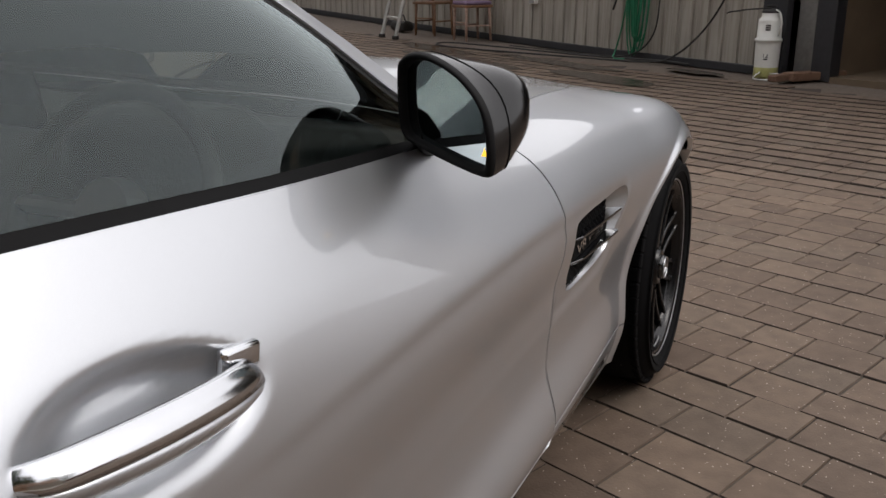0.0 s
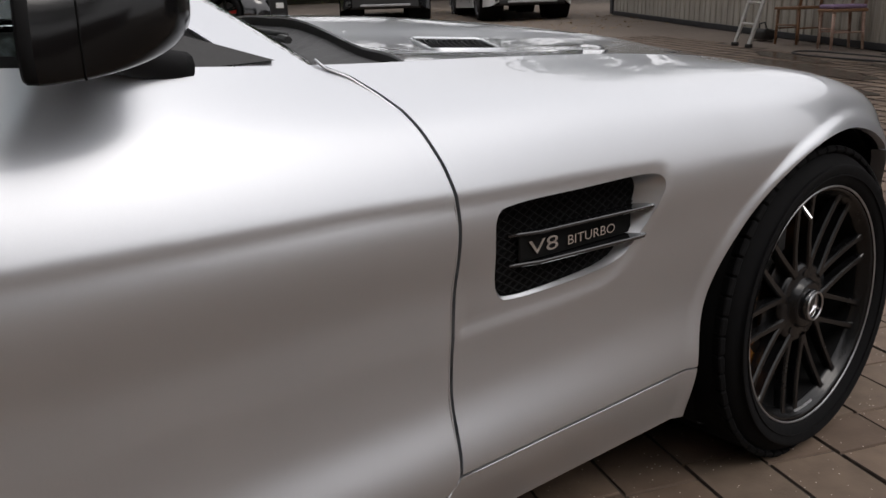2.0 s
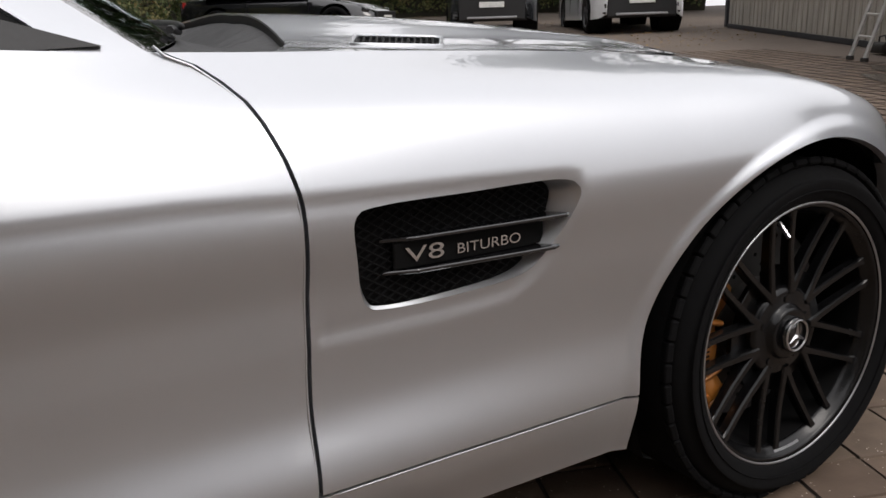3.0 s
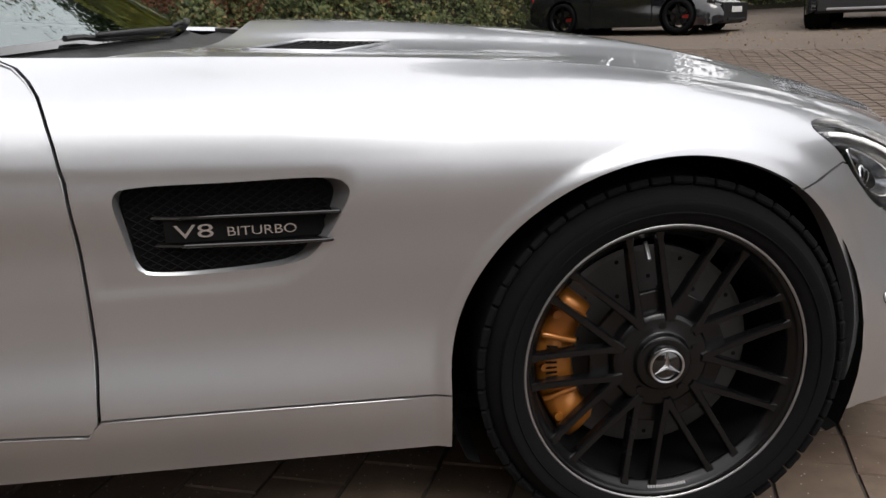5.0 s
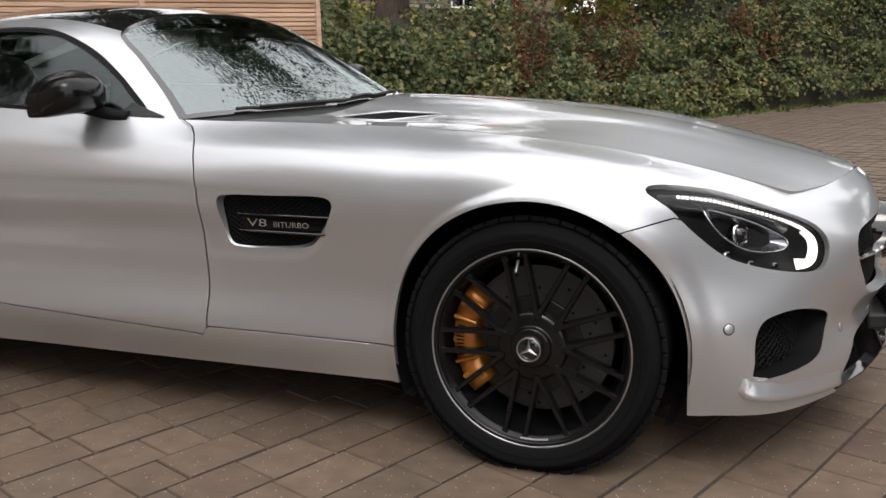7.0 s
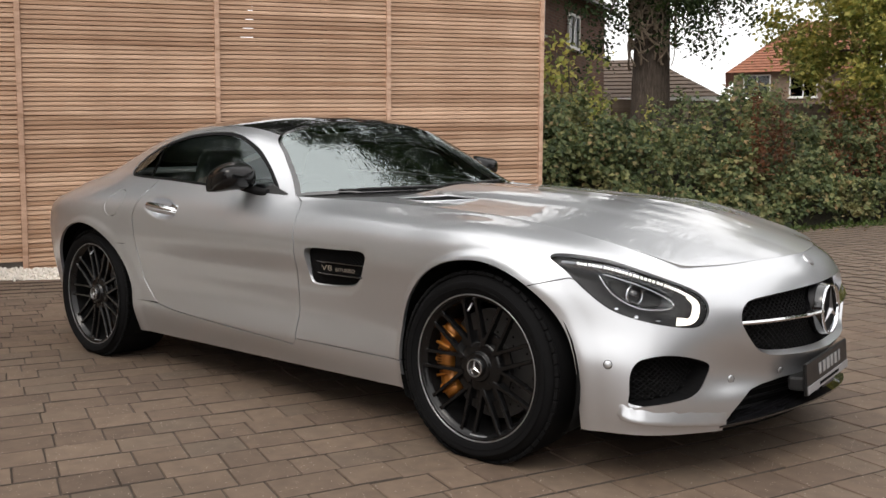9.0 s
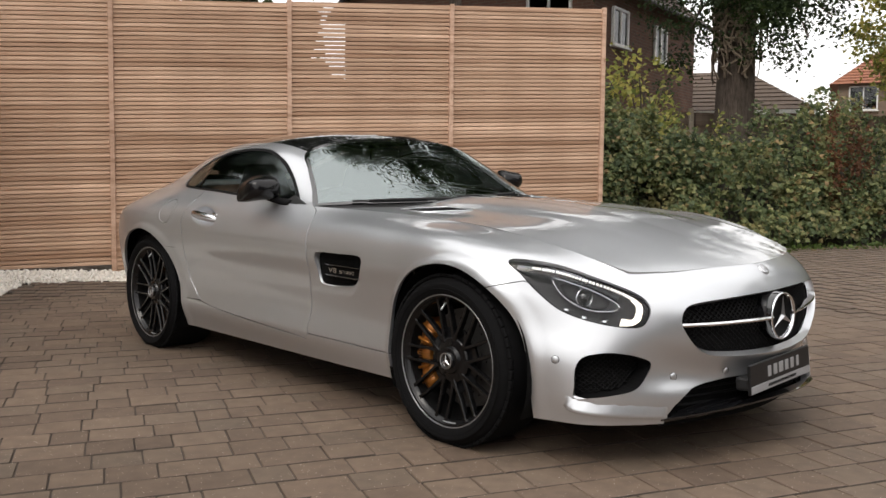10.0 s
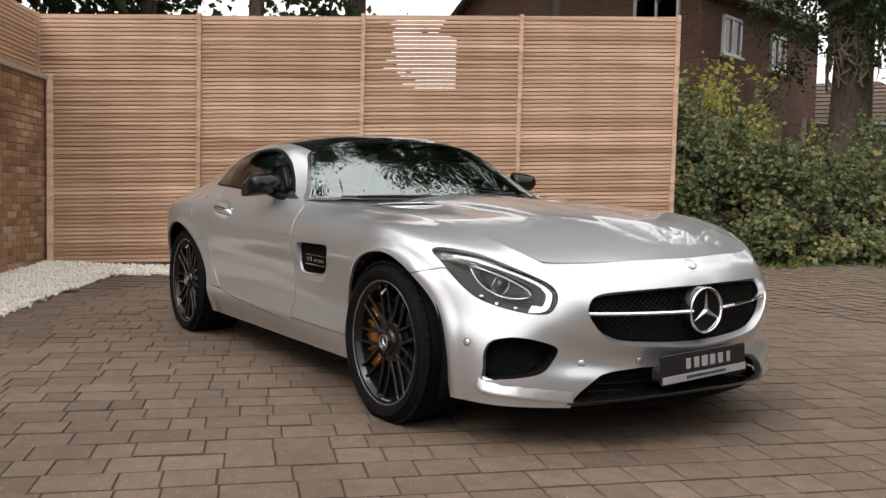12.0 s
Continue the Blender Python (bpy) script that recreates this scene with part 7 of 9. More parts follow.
if SCR[0][20 * NS + 30, 5] < 0:
    SCR[0][:, 3:] *= -1
    SCR = (SCR[0], [tuple(reversed(q)) for q in SCR[1]])
V0 = SCR[0]
# black frit border: by distance from the pane's rim in its own grid
gi = np.repeat(np.arange(NW), NS) / (NW - 1)
gj = np.abs(np.tile(np.linspace(-1, 1, NS), NW))
rimd = np.minimum(np.minimum(gi * 0.42, (1 - gi) * 0.55), (1 - gj) * 0.68)
frit_faces = [f for f in SCR[1] if min(rimd[list(f)]) < 0.02]
pane_faces = [f for f in SCR[1] if min(rimd[list(f)]) >= 0.02]


def subset(V, F):
    used = sorted({i for p in F for i in p})
    b = {o: i for i, o in enumerate(used)}
    return V[used], [tuple(b[i] for i in p) for p in F]


o = sheet_part("windscreen", subset(V0, pane_faces), M_GLASS, car, "windscreen reflecting sky and leaves", 0)
o.visible_shadow = False
sheet_part("windscreen_border", subset(V0, frit_faces), M_PIANO, car, "black windscreen border", 0.004)

# scuttle: black tray between bonnet and glass
bm = bmesh.new()
rows = []
for j in range(25):
    s = -1 + 2 * j / 24
    a = WS[0, int(round((s + 1) / 2 * (NS - 1)))]
    b = HOOD[0, int(round((s + 1) / 2 * (NB - 1)))]
    m1 = (a + b) / 2
    rows.append([bm.verts.new(a + np.array((0, 0, -0.006))), bm.verts.new((m1[0], m1[1], min(a[2], b[2]) - 0.03)), bm.verts.new(b + np.array((0.01, 0, -0.016)))])
for j in range(24):
    for k in range(2):
        bm.faces.new((rows[j][k], rows[j + 1][k], rows[j + 1][k + 1], rows[j][k + 1]))
part("scuttle", bm, M_BLACKPL, car, "black plastic scuttle below the windscreen")


def at_screen(s, t, up=0.0):
    """A place on the windscreen: s across (-1 right to 1 left), t up."""
    i, j = int(round(t * (NW - 1))), int(round((s + 1) / 2 * (NS - 1)))
    n = V0[i * NS + j, 3:]
    return Vector(WS[i, j] + n * up)


for s0, s1, t1 in ((-0.06, -0.66, 0.012), (0.66, 0.04, 0.02)):
    pts = [at_screen(s0 + (s1 - s0) * k / 10, t1 * k / 10, 0.020) for k in range(11)]
    arm = part("wiper", tube(pts, [0.0085 - 0.0004 * k for k in range(11)], 8), M_BLACKPL, car, "black windscreen wiper", True)
    blade = [at_screen(s0 + (s1 - s0) * (0.25 + 0.09 * k), t1 * (0.25 + 0.09 * k), 0.010) for k in range(11)]
    part("blade", tube(blade, 0.006, 6), M_BLACKPL, arm)

# ---- wheels ----
def Y(x, y, z):
    """Pose with local z along -y (outwards on the right-hand side)."""
    return pose(x, y, z, 90, 0, 0)


def wheel_at(x, yface, z, R, r, width, sidewise, caliper):
    """A wheel whose outer rim edge lies at yface; sidewise is -1 on the right, 1 on the left."""
    base = Matrix.Translation((x, yface, z)) @ (pose(0, 0, 0, 90, 0, 0) if sidewise < 0 else pose(0, 0, 0, -90, 0, 0))
    wheel = empty("wheel", base)
    wheel.parent = car
    wheel["label"] = "black multi-spoke alloy wheel with a thin bright rim edge"
    wd = width
    # tyre: local z is outwards, 0 at the rim edge
    prof = [(r - 0.006, -0.01), (r + 0.004, 0.006), (r + 0.018, 0.015), ((R + r) / 2 + 0.006, 0.021), (R - 0.032, 0.014), (R - 0.016, 0.0), (R - 0.005, -0.022), (R, -0.05), (R + 0.001, -wd / 2), (R, -wd + 0.05), (R - 0.015, -wd + 0.01), (R - 0.05, -wd), (r, -wd + 0.01)]
    prof = [tuple(p) for p in smooth_line(prof, 3)]
    tyre = part("tyre", lathe(prof, 96), M_TYRE, wheel, "low-profile black tyre", True)
    # tread blocks at the shoulder
    bm = bmesh.new()
    nb = 54
    for k in range(nb):
        a = k * math.tau / nb
        m = pose(0, 0, 0, 0, 0, math.degrees(a)) @ Matrix.Translation((R - 0.0095, 0, -0.026)) @ pose(0, 0, 0, 0, 24, 0)
        add_box(bm, (0.014, R * math.tau / nb * 0.93, 0.05), m, 0.003, 1)
    tagged(part("tread", bm, M_TYRE, tyre), kind="stuff")
    bm = bmesh.new()
    for rr in (r + 0.025, R - 0.04):
        add_tube(bm, [(rr * math.cos(q * math.tau / 72), rr * math.sin(q * math.tau / 72), 0.0185 if rr < R - 0.05 else 0.0175) for q in range(72)], 0.0016, 5, True)
    part("sidewall_rib", bm, M_TYRE, tyre)
    # rim
    rimp = [(r, -0.002), (r - 0.004, 0.003), (r - 0.009, -0.004), (r - 0.014, -0.014), (r - 0.020, -0.018), (r - 0.022, -0.026)]
    part("rim", lathe(rimp, 96), M_RIM, wheel, "", True)
    part("rim_barrel", lathe([(r - 0.022, -0.026), (r - 0.028, -0.05), (r - 0.034, -0.1), (r - 0.03, -wd + 0.03)], 96), M_BARREL, wheel, "", True)
    part("rim_edge", lathe([(r + 0.0045, 0.0005), (r + 0.003, 0.006), (r + 0.0005, 0.0068), (r - 0.0015, 0.0045)], 96), M_RIMEDGE, wheel, "thin bright machined rim edge", True)
    # nine pairs of parallel spokes that join at the hub
    for k in range(9):
        for sgn in (-1, 1):
            bm = bmesh.new()
            L = []
            for q in range(10):
                t = q / 9
                rad = 0.072 + (r - 0.012 - 0.072) * t
                off = sgn * 0.0272
                dz = -0.024 - 0.004 * math.sin(t * math.pi) + 0.012 * t
                w = 0.0072 - 0.0008 * t + 0.003 * max(0, 0.15 - t) / 0.15 + 0.004 * max(0, t - 0.9) / 0.1
                h = 0.024 - 0.006 * t
                L.append([bm.verts.new((rad, off + dy * w, dz + hz_)) for dy, hz_ in ((-1.1, -h), (-1.0, -0.004), (-0.7, 0), (0.7, 0), (1.0, -0.004), (1.1, -h))])
            for q in range(9):
                for c in range(6):
                    bm.faces.new((L[q][c], L[q + 1][c], L[q + 1][(c + 1) % 6], L[q][(c + 1) % 6]))
            bm.transform(pose(0, 0, 0, 0, 0, 180 + 40 * k))
            bmesh.ops.recalc_face_normals(bm, faces=bm.faces)
            part("spoke", bm, M_RIM, wheel)
    # recessed webs between the spokes of each pair
    for k in range(9):
        bm = box((0.06, 0.050, 0.012), Matrix.Translation((0.096, 0, -0.052)), 0.003)
        bm.transform(pose(0, 0, 0, 0, 0, 180 + 40 * k))
        part("spoke_web", bm, M_RIM, wheel)
    # hub, cap, bolts
    part("hub", lathe([(0.092, -0.075), (0.090, -0.036), (0.086, -0.029), (0.078, -0.027), (0.056, -0.027), (0.052, -0.025), (0.0505, -0.015), (0.047, -0.0125), (0.040, -0.0125), (0.0, -0.0125)], 48), M_RIM, wheel, "", True)
    cap = part("centre_cap", lathe([(0.0345, -0.014), (0.034, -0.004), (0.031, -0.0005), (0.0, 0.0005)], 40), M_PIANO, wheel, "black centre cap with a bright ring", True)
    bm = bmesh.new()
    add_tube(bm, [(0.0295 * math.cos(q * math.tau / 40), 0.0295 * math.sin(q * math.tau / 40), 0.0015) for q in range(40)], 0.0022, 6, True)
    for k in range(3):
        a = radians(90 + 120 * k)
        d, e = Vector((math.cos(a), math.sin(a), 0)), Vector((-math.sin(a), math.cos(a), 0))
        v = [bm.verts.new(p) for p in (d * 0.0285 + Vector((0, 0, 0.002)), e * 0.0052 + Vector((0, 0, 0.001)), Vector((0, 0, 0.0055)), e * -0.0052 + Vector((0, 0, 0.001)))]
        bm.faces.new((v[0], v[1], v[2]))
        bm.faces.new((v[0], v[2], v[3]))
    part("cap_emblem", bm, M_SATIN, cap, "bright ring emblem")
    for k in range(5):
        a = radians(18 + 72 * k)
        part("wheel_bolt", cyl((0.066 * math.cos(a), 0.066 * math.sin(a), -0.05), (0.066 * math.cos(a), 0.066 * math.sin(a), -0.0245), 0.0085, 0.0075, 6), M_RIM, wheel)
    part("valve", cyl((-0.035, r - 0.035, -0.03), (-0.035, r - 0.06, -0.006), 0.0045, 0.004, 8), M_SATIN, wheel, "bright tyre valve")
    # brake disc with its bell and caliper
    rd = r * 0.765
    disc = part("brake_disc", lathe([(0.085, -0.075), (0.09, -0.105), (rd - 0.01, -0.105), (rd, -0.107), (rd, -0.138), (0.09, -0.138)], 64), M_DISC, wheel, "drilled grey brake disc", False)
    bm = bmesh.new()
    for k in range(36):
        a = k * math.tau / 36
        rr = 0.115 + 0.02 * (k % 4)
        add_cyl(bm, (rr * math.cos(a), rr * math.sin(a), -0.108), (rr * math.cos(a), rr * math.sin(a), -0.1043), 0.0042, None, 8)
    tagged(part("disc_hole", bm, M_GAP, disc), kind="stuff")
    a0, a1 = caliper
    bm = bmesh.new()
    N = 15
    prof = ((0.60, -0.070), (0.64, -0.054), (0.76, -0.049), (0.85, -0.055), (0.88, -0.070), (0.88, -0.16), (0.60, -0.16))
    Ls = []
    for q in range(N):
        a = radians(a0 + (a1 - a0) * q / (N - 1))
        sw = 0.008 * math.cos((q / (N - 1) - 0.5) * math.pi * 5)
        Ls.append([bm.verts.new((f * r * math.cos(a), f * r * math.sin(a), h + (sw * 0.7 if h > -0.06 else 0))) for f, h in prof])
    for q in range(N - 1):
        for c in range(len(prof)):
            d = (c + 1) % len(prof)
            bm.faces.new((Ls[q][c], Ls[q + 1][c], Ls[q + 1][d], Ls[q][d]))
    bm.faces.new(Ls[0])
    bm.faces.new(Ls[-1][::-1])
    bmesh.ops.recalc_face_normals(bm, faces=bm.faces)
    cal = part("brake_caliper", bm, M_CALIPER, wheel, "bronze brake caliper with dark lettering", True)
    for q in (0.10, 0.30, 0.70, 0.90):
        a = a0 + (a1 - a0) * q
        part("caliper_rib", box((0.26 * r, 0.011, 0.014), pose(0, 0, 0, 0, 0, a) @ Matrix.Translation((0.745 * r, 0, -0.0500)), 0.004, 2), M_CALIPER, cal, "", True)
    am = (a0 + a1) / 2
    bm = bmesh.new()
    for k in range(9):
        a = am - 11 + 2.8 * k
        add_box(bm, (0.020, 0.0035, 0.003), pose(0, 0, 0, 0, 0, a) @ Matrix.Translation((0.775 * r, 0, -0.0448 if abs(k - 4) < 3 else -0.048)))
    part("caliper_lettering", bm, M_GAP, cal, "dark bars of lettering")
    for q in (0.16, 0.5, 0.84):
        a = radians(a0 + (a1 - a0) * q)
        part("caliper_bolt", cyl((0.84 * r * math.cos(a), 0.84 * r * math.sin(a), -0.08), (0.82 * r * math.cos(a), 0.82 * r * math.sin(a), -0.044), 0.008, None, 8), M_CALIPER, cal)
    # weight label inside the rim's lower edge
    bm = bmesh.new()
    for k in range(14):
        a = -90 + 2 + (k - 6) * 1.25
        add_box(bm, (0.005, 0.0035, 0.001), pose(0, 0, 0, 0, 0, a) @ Matrix.Translation((r - 0.0135, 0, -0.0105)) @ pose(0, 0, 0, 0, -40, 0))
    part("rim_lettering", bm, M_GREYPL, wheel, "small bright bars of lettering")
    return wheel


# front and rear, both sides; calipers sit behind the front and ahead of the rear axle
wheel_at(0.0, -0.905, 0.322, 0.331, 0.2535, 0.265, -1, (140, 222))
wheel_at(-2.63, -0.905, 0.333, 0.341, 0.269, 0.295, -1, (-42, 40))
wheel_at(0.0, 0.905, 0.322, 0.331, 0.2565, 0.265, 1, (-42, 40))
wheel_at(-2.63, 0.905, 0.333, 0.341, 0.269, 0.295, 1, (140, 222))

# wheel housings and floor pan
for ax, az, ar in ((0.0, 0.32, 0.388), (-2.63, 0.333, 0.398)):
    for sg in (-1, 1):
        bm = bmesh.new()
        ringo, ringi = [], []
        for k in range(33):
            a = radians(-32 + 244 * k / 32)
            c = (ax + ar * math.cos(a), az + ar * math.sin(a))
            ringo.append(bm.verts.new((c[0], sg * 0.872, max(0.15, c[1]))))
            ringi.append(bm.verts.new((c[0], sg * 0.52, max(0.15, c[1]))))
        for k in range(32):
            bm.faces.new((ringo[k], ringo[k + 1], ringi[k + 1], ringi[k]))
        bm.faces.new(ringi)
        part("wheel_housing", bm, M_GAP, car, "black wheel housing liner")
part("floor_pan", box((3.9, 1.3, 0.04), pose(-1.35, 0, 0.17), 0.015), M_GAP, car, "black underbody")

# ---- wing vent ----
def vent(sg):
    base = Matrix.Diagonal((1, -sg, 1, 1))
    holder = empty("wing_vent")
    holder.parent = car
    holder["label"] = "black mesh side vent with two fins and badge lettering"
    holder.matrix_basis = base
    # silver surround that slopes into the opening, deepest towards the wheel
    innerv = smooth_line([(-0.894, 0.670), (-0.857, 0.683), (-0.72, 0.684), (-0.60, 0.685), (-0.562, 0.670), (-0.566, 0.635), (-0.600, 0.580), (-0.642, 0.551), (-0.75, 0.541), (-0.845, 0.541), (-0.875, 0.554), (-0.888, 0.61)], 4, True)
    bm = bmesh.new()
    wv = wing[0]
    def skin(px, pz):
        k = int(np.argmin((wv[:, 0] - px) ** 2 + (wv[:, 2] - pz) ** 2))
        return wv[k, 1]
    A = [bm.verts.new((p[0], skin(p[0], p[1]) + 0.0008, p[1])) for p in VENT]
    B = [bm.verts.new((p[0], -0.866 + 0.02 * (p[0] + 0.75), p[1])) for p in innerv]
    n = len(A)
    for k in range(n):
        bm.faces.new((A[k], A[(k + 1) % n], B[(k + 1) % n], B[k]))
    bmesh.ops.recalc_face_normals(bm, faces=bm.faces)
    part("surround", bm, M_PAINT, holder, "silver sloping surround", True)
    # back plate and honeycomb ribs
    bm = bmesh.new()
    add_prism(bm, [tuple(p) for p in innerv], Matrix(((1, 0, 0, 0), (0, 0, 1, -0.862), (0, 1, 0, 0), (0, 0, 0, 1))), 0.004)
    part("back_plate", bm, M_GAP, holder)
    bm = bmesh.new()
    for d in (1, -1):
        for k in range(-28, 29):
            pts = []
            for q in range(40):
                px = -0.90 + 0.35 * q / 39
                pz = 0.61 + d * (px + 0.72) * 0.62 + k * 0.0135
                pts.append((px, pz))
            run = []
            for p in pts + [None]:
                if p is not None and inside(innerv, np.array([p[0]]), np.array([p[1]]))[0] > 0.0005:
                    run.append((p[0], -0.8655, p[1]))
                else:
                    if len(run) > 1:
                        add_tube(bm, (run[0], run[-1]), 0.0017, 4)
                    run = []
    part("mesh", bm, M_MESH, holder, "black plastic lattice")
    for z0, x0, x1 in ((0.631, -0.852, -0.540), (0.585, -0.850, -0.562)):
        bm = bmesh.new()
        out = [(x0, -0.868), (x0 + 0.05, -0.884), (x1 - 0.06, -0.897), (x1 - 0.012, -0.899), (x1, -0.893), (x1 - 0.03, -0.868)]
        lo = [bm.verts.new((p[0], p[1], z0 - 0.003)) for p in out]
        hi = [bm.verts.new((p[0], p[1], z0 + 0.003)) for p in out]
        bm.faces.new(lo[::-1]), bm.faces.new(hi)
        for k in range(len(out)):
            bm.faces.new((lo[k], lo[(k + 1) % len(out)], hi[(k + 1) % len(out)], hi[k]))
        bmesh.ops.recalc_face_normals(bm, faces=bm.faces)
        bmesh.ops.bevel(bm, geom=list(bm.edges), offset=0.0015, segments=1, affect="EDGES")
        part("fin", bm, M_PIANO, holder, "gloss black fin")
    part("badge_panel", box((0.255, 0.006, 0.040), Matrix.Translation((-0.705, -0.870, 0.608)), 0.002, 1), M_GAP, holder, "black badge panel")
    if sg < 0:
        face = Matrix.Translation((-0.816, -0.8745, 0.597)) @ pose(0, 0, 0, 90, 0, 0)
        part("badge_lettering", text_mesh("V8", 0.033, 0.0015, face @ Matrix.Diagonal((1.75, 0.95, 1, 1))), M_CHROME, holder, "bright raised V8 lettering")
        part("badge_lettering", text_mesh("BITURBO", 0.0225, 0.0015, face @ Matrix.Translation((0.082, 0, 0)) @ Matrix.Diagonal((1.22, 0.95, 1, 1))), M_CHROME, holder, "bright raised BITURBO lettering")


vent(-1)
vent(1)

# ---- door handles ----
for k, d in enumerate(doors):
    sg = -1 if k == 0 else 1
    pts = [(HX - 0.130, 0.882, HZ + 0.012), (HX - 0.105, 0.906, HZ + 0.010), (HX - 0.03, 0.917, HZ + 0.003), (HX + 0.05, 0.913, HZ - 0.006), (HX + 0.105, 0.898, HZ - 0.013), (HX + 0.128, 0.876, HZ - 0.017)]
    P = smooth_line(pts, 5)
    grip = []
    for lo_a, hi_a, nm, mt, lb in ((0.02, 0.98, "door_handle", M_HANDLE, "chrome pull handle in a finger bowl"), (-1.0, 0.0, "handle_lower", M_PAINT, "silver lower half of the handle")):
        bm = bmesh.new()
        rings = []
        for q, p in enumerate(P):
            t = q / (len(P) - 1)
            h = 0.0235 * math.sin(math.pi * min(1, max(0, 0.10 + 0.82 * t))) ** 0.55
            ring = []
            for a in np.linspace(lo_a * math.pi, hi_a * math.pi, 9):
                ring.append(bm.verts.new((p[0], sg * (p[1] - 0.010 * abs(math.sin(a)) ** 2 + 0.009 * math.cos(a)), p[2] + h * math.sin(a))))
            rings.append(ring)
        for q in range(len(P) - 1):
            for c in range(9):
                bm.faces.new((rings[q][c], rings[q][(c + 1) % 9], rings[q + 1][(c + 1) % 9], rings[q + 1][c]))
        bm.faces.new(rings[0]), bm.faces.new(rings[-1])
        bmesh.ops.recalc_face_normals(bm, faces=bm.faces)
        grip.append(part(nm, bm, mt, d if not grip else grip[0], lb, True))
    part("lock_cover", box((0.05, 0.012, 0.024), Matrix.Translation((HX + 0.105, sg * 0.882, HZ + 0.006)) @ pose(0, 0, 0, 0, 8, 0), 0.005, 2), M_HANDLE, grip[0], "small chrome lock cover", True)

# ---- door mirrors ----
MIRROR_FACE = smooth_line([(-0.080, 0.048), (-0.072, 0.065), (-0.055, 0.074), (-0.025, 0.074), (0.017, 0.060), (0.050, 0.038), (0.072, 0.010), (0.081, -0.024), (0.081, -0.062), (0.068, -0.072), (0.008, -0.063), (-0.050, -0.049), (-0.070, -0.040), (-0.079, -0.015)], 3, True) * (1.10, 0.93)


def door_mirror(sg):
    mir = empty("door_mirror", Matrix.Translation((-1.438, sg * 0.880, 0.967)))
    mir.parent = car
    mir["label"] = "gloss black door mirror on a short arm"
    # outline place (u outwards, v up) at depth t along the housing: the rear face is turned towards the driver
    def at_face(u, v, depth, turn=25.0):
        c, s_ = math.cos(radians(turn)), math.sin(radians(turn))
        return (depth - u * s_, sg * u * c, v)
    bm = bmesh.new()
    N = 14
    rings = []
    for i in range(N):
        t = i / (N - 1)
        sc = max(0.03, (1 - t ** 3.6) ** 0.5)
        turn = 25 * (1 - t)
        ring = []
        for u, v in MIRROR_FACE:
            h_ = ((abs(u) / 0.098) ** 3 + (abs(v) / 0.060) ** 3) ** (1 / 3)
            k_ = float(ease(t * 1.15))
            uu = (u + (u / h_ - u) * k_) * sc
            vv = (v + (v / h_ - v) * k_) * sc
            ring.append(bm.verts.new(at_face(uu, vv, 0.128 * t, turn)))
        rings.append(ring)
    Kk = len(MIRROR_FACE)
    for i in range(N - 1):
        for k in range(Kk):
            bm.faces.new((rings[i][k], rings[i][(k + 1) % Kk], rings[i + 1][(k + 1) % Kk], rings[i + 1][k]))
    bm.faces.new(rings[-1])
    bmesh.ops.recalc_face_normals(bm, faces=bm.faces)
    outline = [v_.co.copy() for v_ in rings[3]]
    part("housing", bm, M_SHELL, mir, "gloss black mirror housing", True)
    bm = bmesh.new()
    rows = [[bm.verts.new(at_face(u * k, v * k, dd)) for u, v in MIRROR_FACE] for k, dd in ((1.0, 0.0), (0.985, -0.010), (0.94, -0.014), (0.88, -0.010), (0.85, 0.004))]
    for A, B in zip(rows, rows[1:]):
        for k in range(Kk):
            bm.faces.new((A[k], A[(k + 1) % Kk], B[(k + 1) % Kk], B[k]))
    bmesh.ops.recalc_face_normals(bm, faces=bm.faces)
    part("glass_frame", bm, M_MESH, mir, "black mirror frame", True)
    bm = bmesh.new()
    bm.faces.new([bm.verts.new(at_face(u * 0.86, v * 0.86, 0.003)) for u, v in MIRROR_FACE])
    bmesh.ops.recalc_face_normals(bm, faces=bm.faces)
    gl = part("mirror_glass", bm, M_MIRROR, mir, "mirror glass")
    if sg < 0:
        bm = bmesh.new()
        bm.faces.new([bm.verts.new(at_face(u, v, 0.0005)) for u, v in ((0.066, -0.044), (0.076, -0.044), (0.071, -0.034))])
        part("warning_light", bm, M_AMBER, gl, "small lit amber triangle")
    # seam line round the shell, a little proud of it
    bm = bmesh.new()
    add_tube(bm, [tuple(p * 1.003) for p in outline], 0.0010, 5, True)
    part("shell_seam", bm, M_GAP, mir, "", True)
    arm = [(0.03, -sg * 0.03, -0.036), (0.07, -sg * 0.055, -0.050), (0.115, -sg * 0.080, -0.062), (0.165, -sg * 0.098, -0.072)]
    part("arm", tube([tuple(p) for p in smooth_line(arm, 4)], [0.016 + 0.0003 * k for k in range(13)], 12), M_MESH, mir, "black mirror arm", True)
    bm = bmesh.new()
    sail = [(0.10, -0.108, -0.075), (0.285, -0.125, -0.070), (0.16, -0.145, -0.030)]
    lo_ = [bm.verts.new((x, sg * y, z)) for x, y, z in sail]
    hi_ = [bm.verts.new((x, sg * (y + 0.022), z)) for x, y, z in sail]
    bm.faces.new(lo_), bm.faces.new(hi_)
    for k in range(3):
        bm.faces.new((lo_[k], lo_[(k + 1) % 3], hi_[(k + 1) % 3], hi_[k]))
    bmesh.ops.recalc_face_normals(bm, faces=bm.faces)
    part("sail", bm, M_BLACKPL, mir, "black triangular mirror base")


door_mirror(-1)
door_mirror(1)

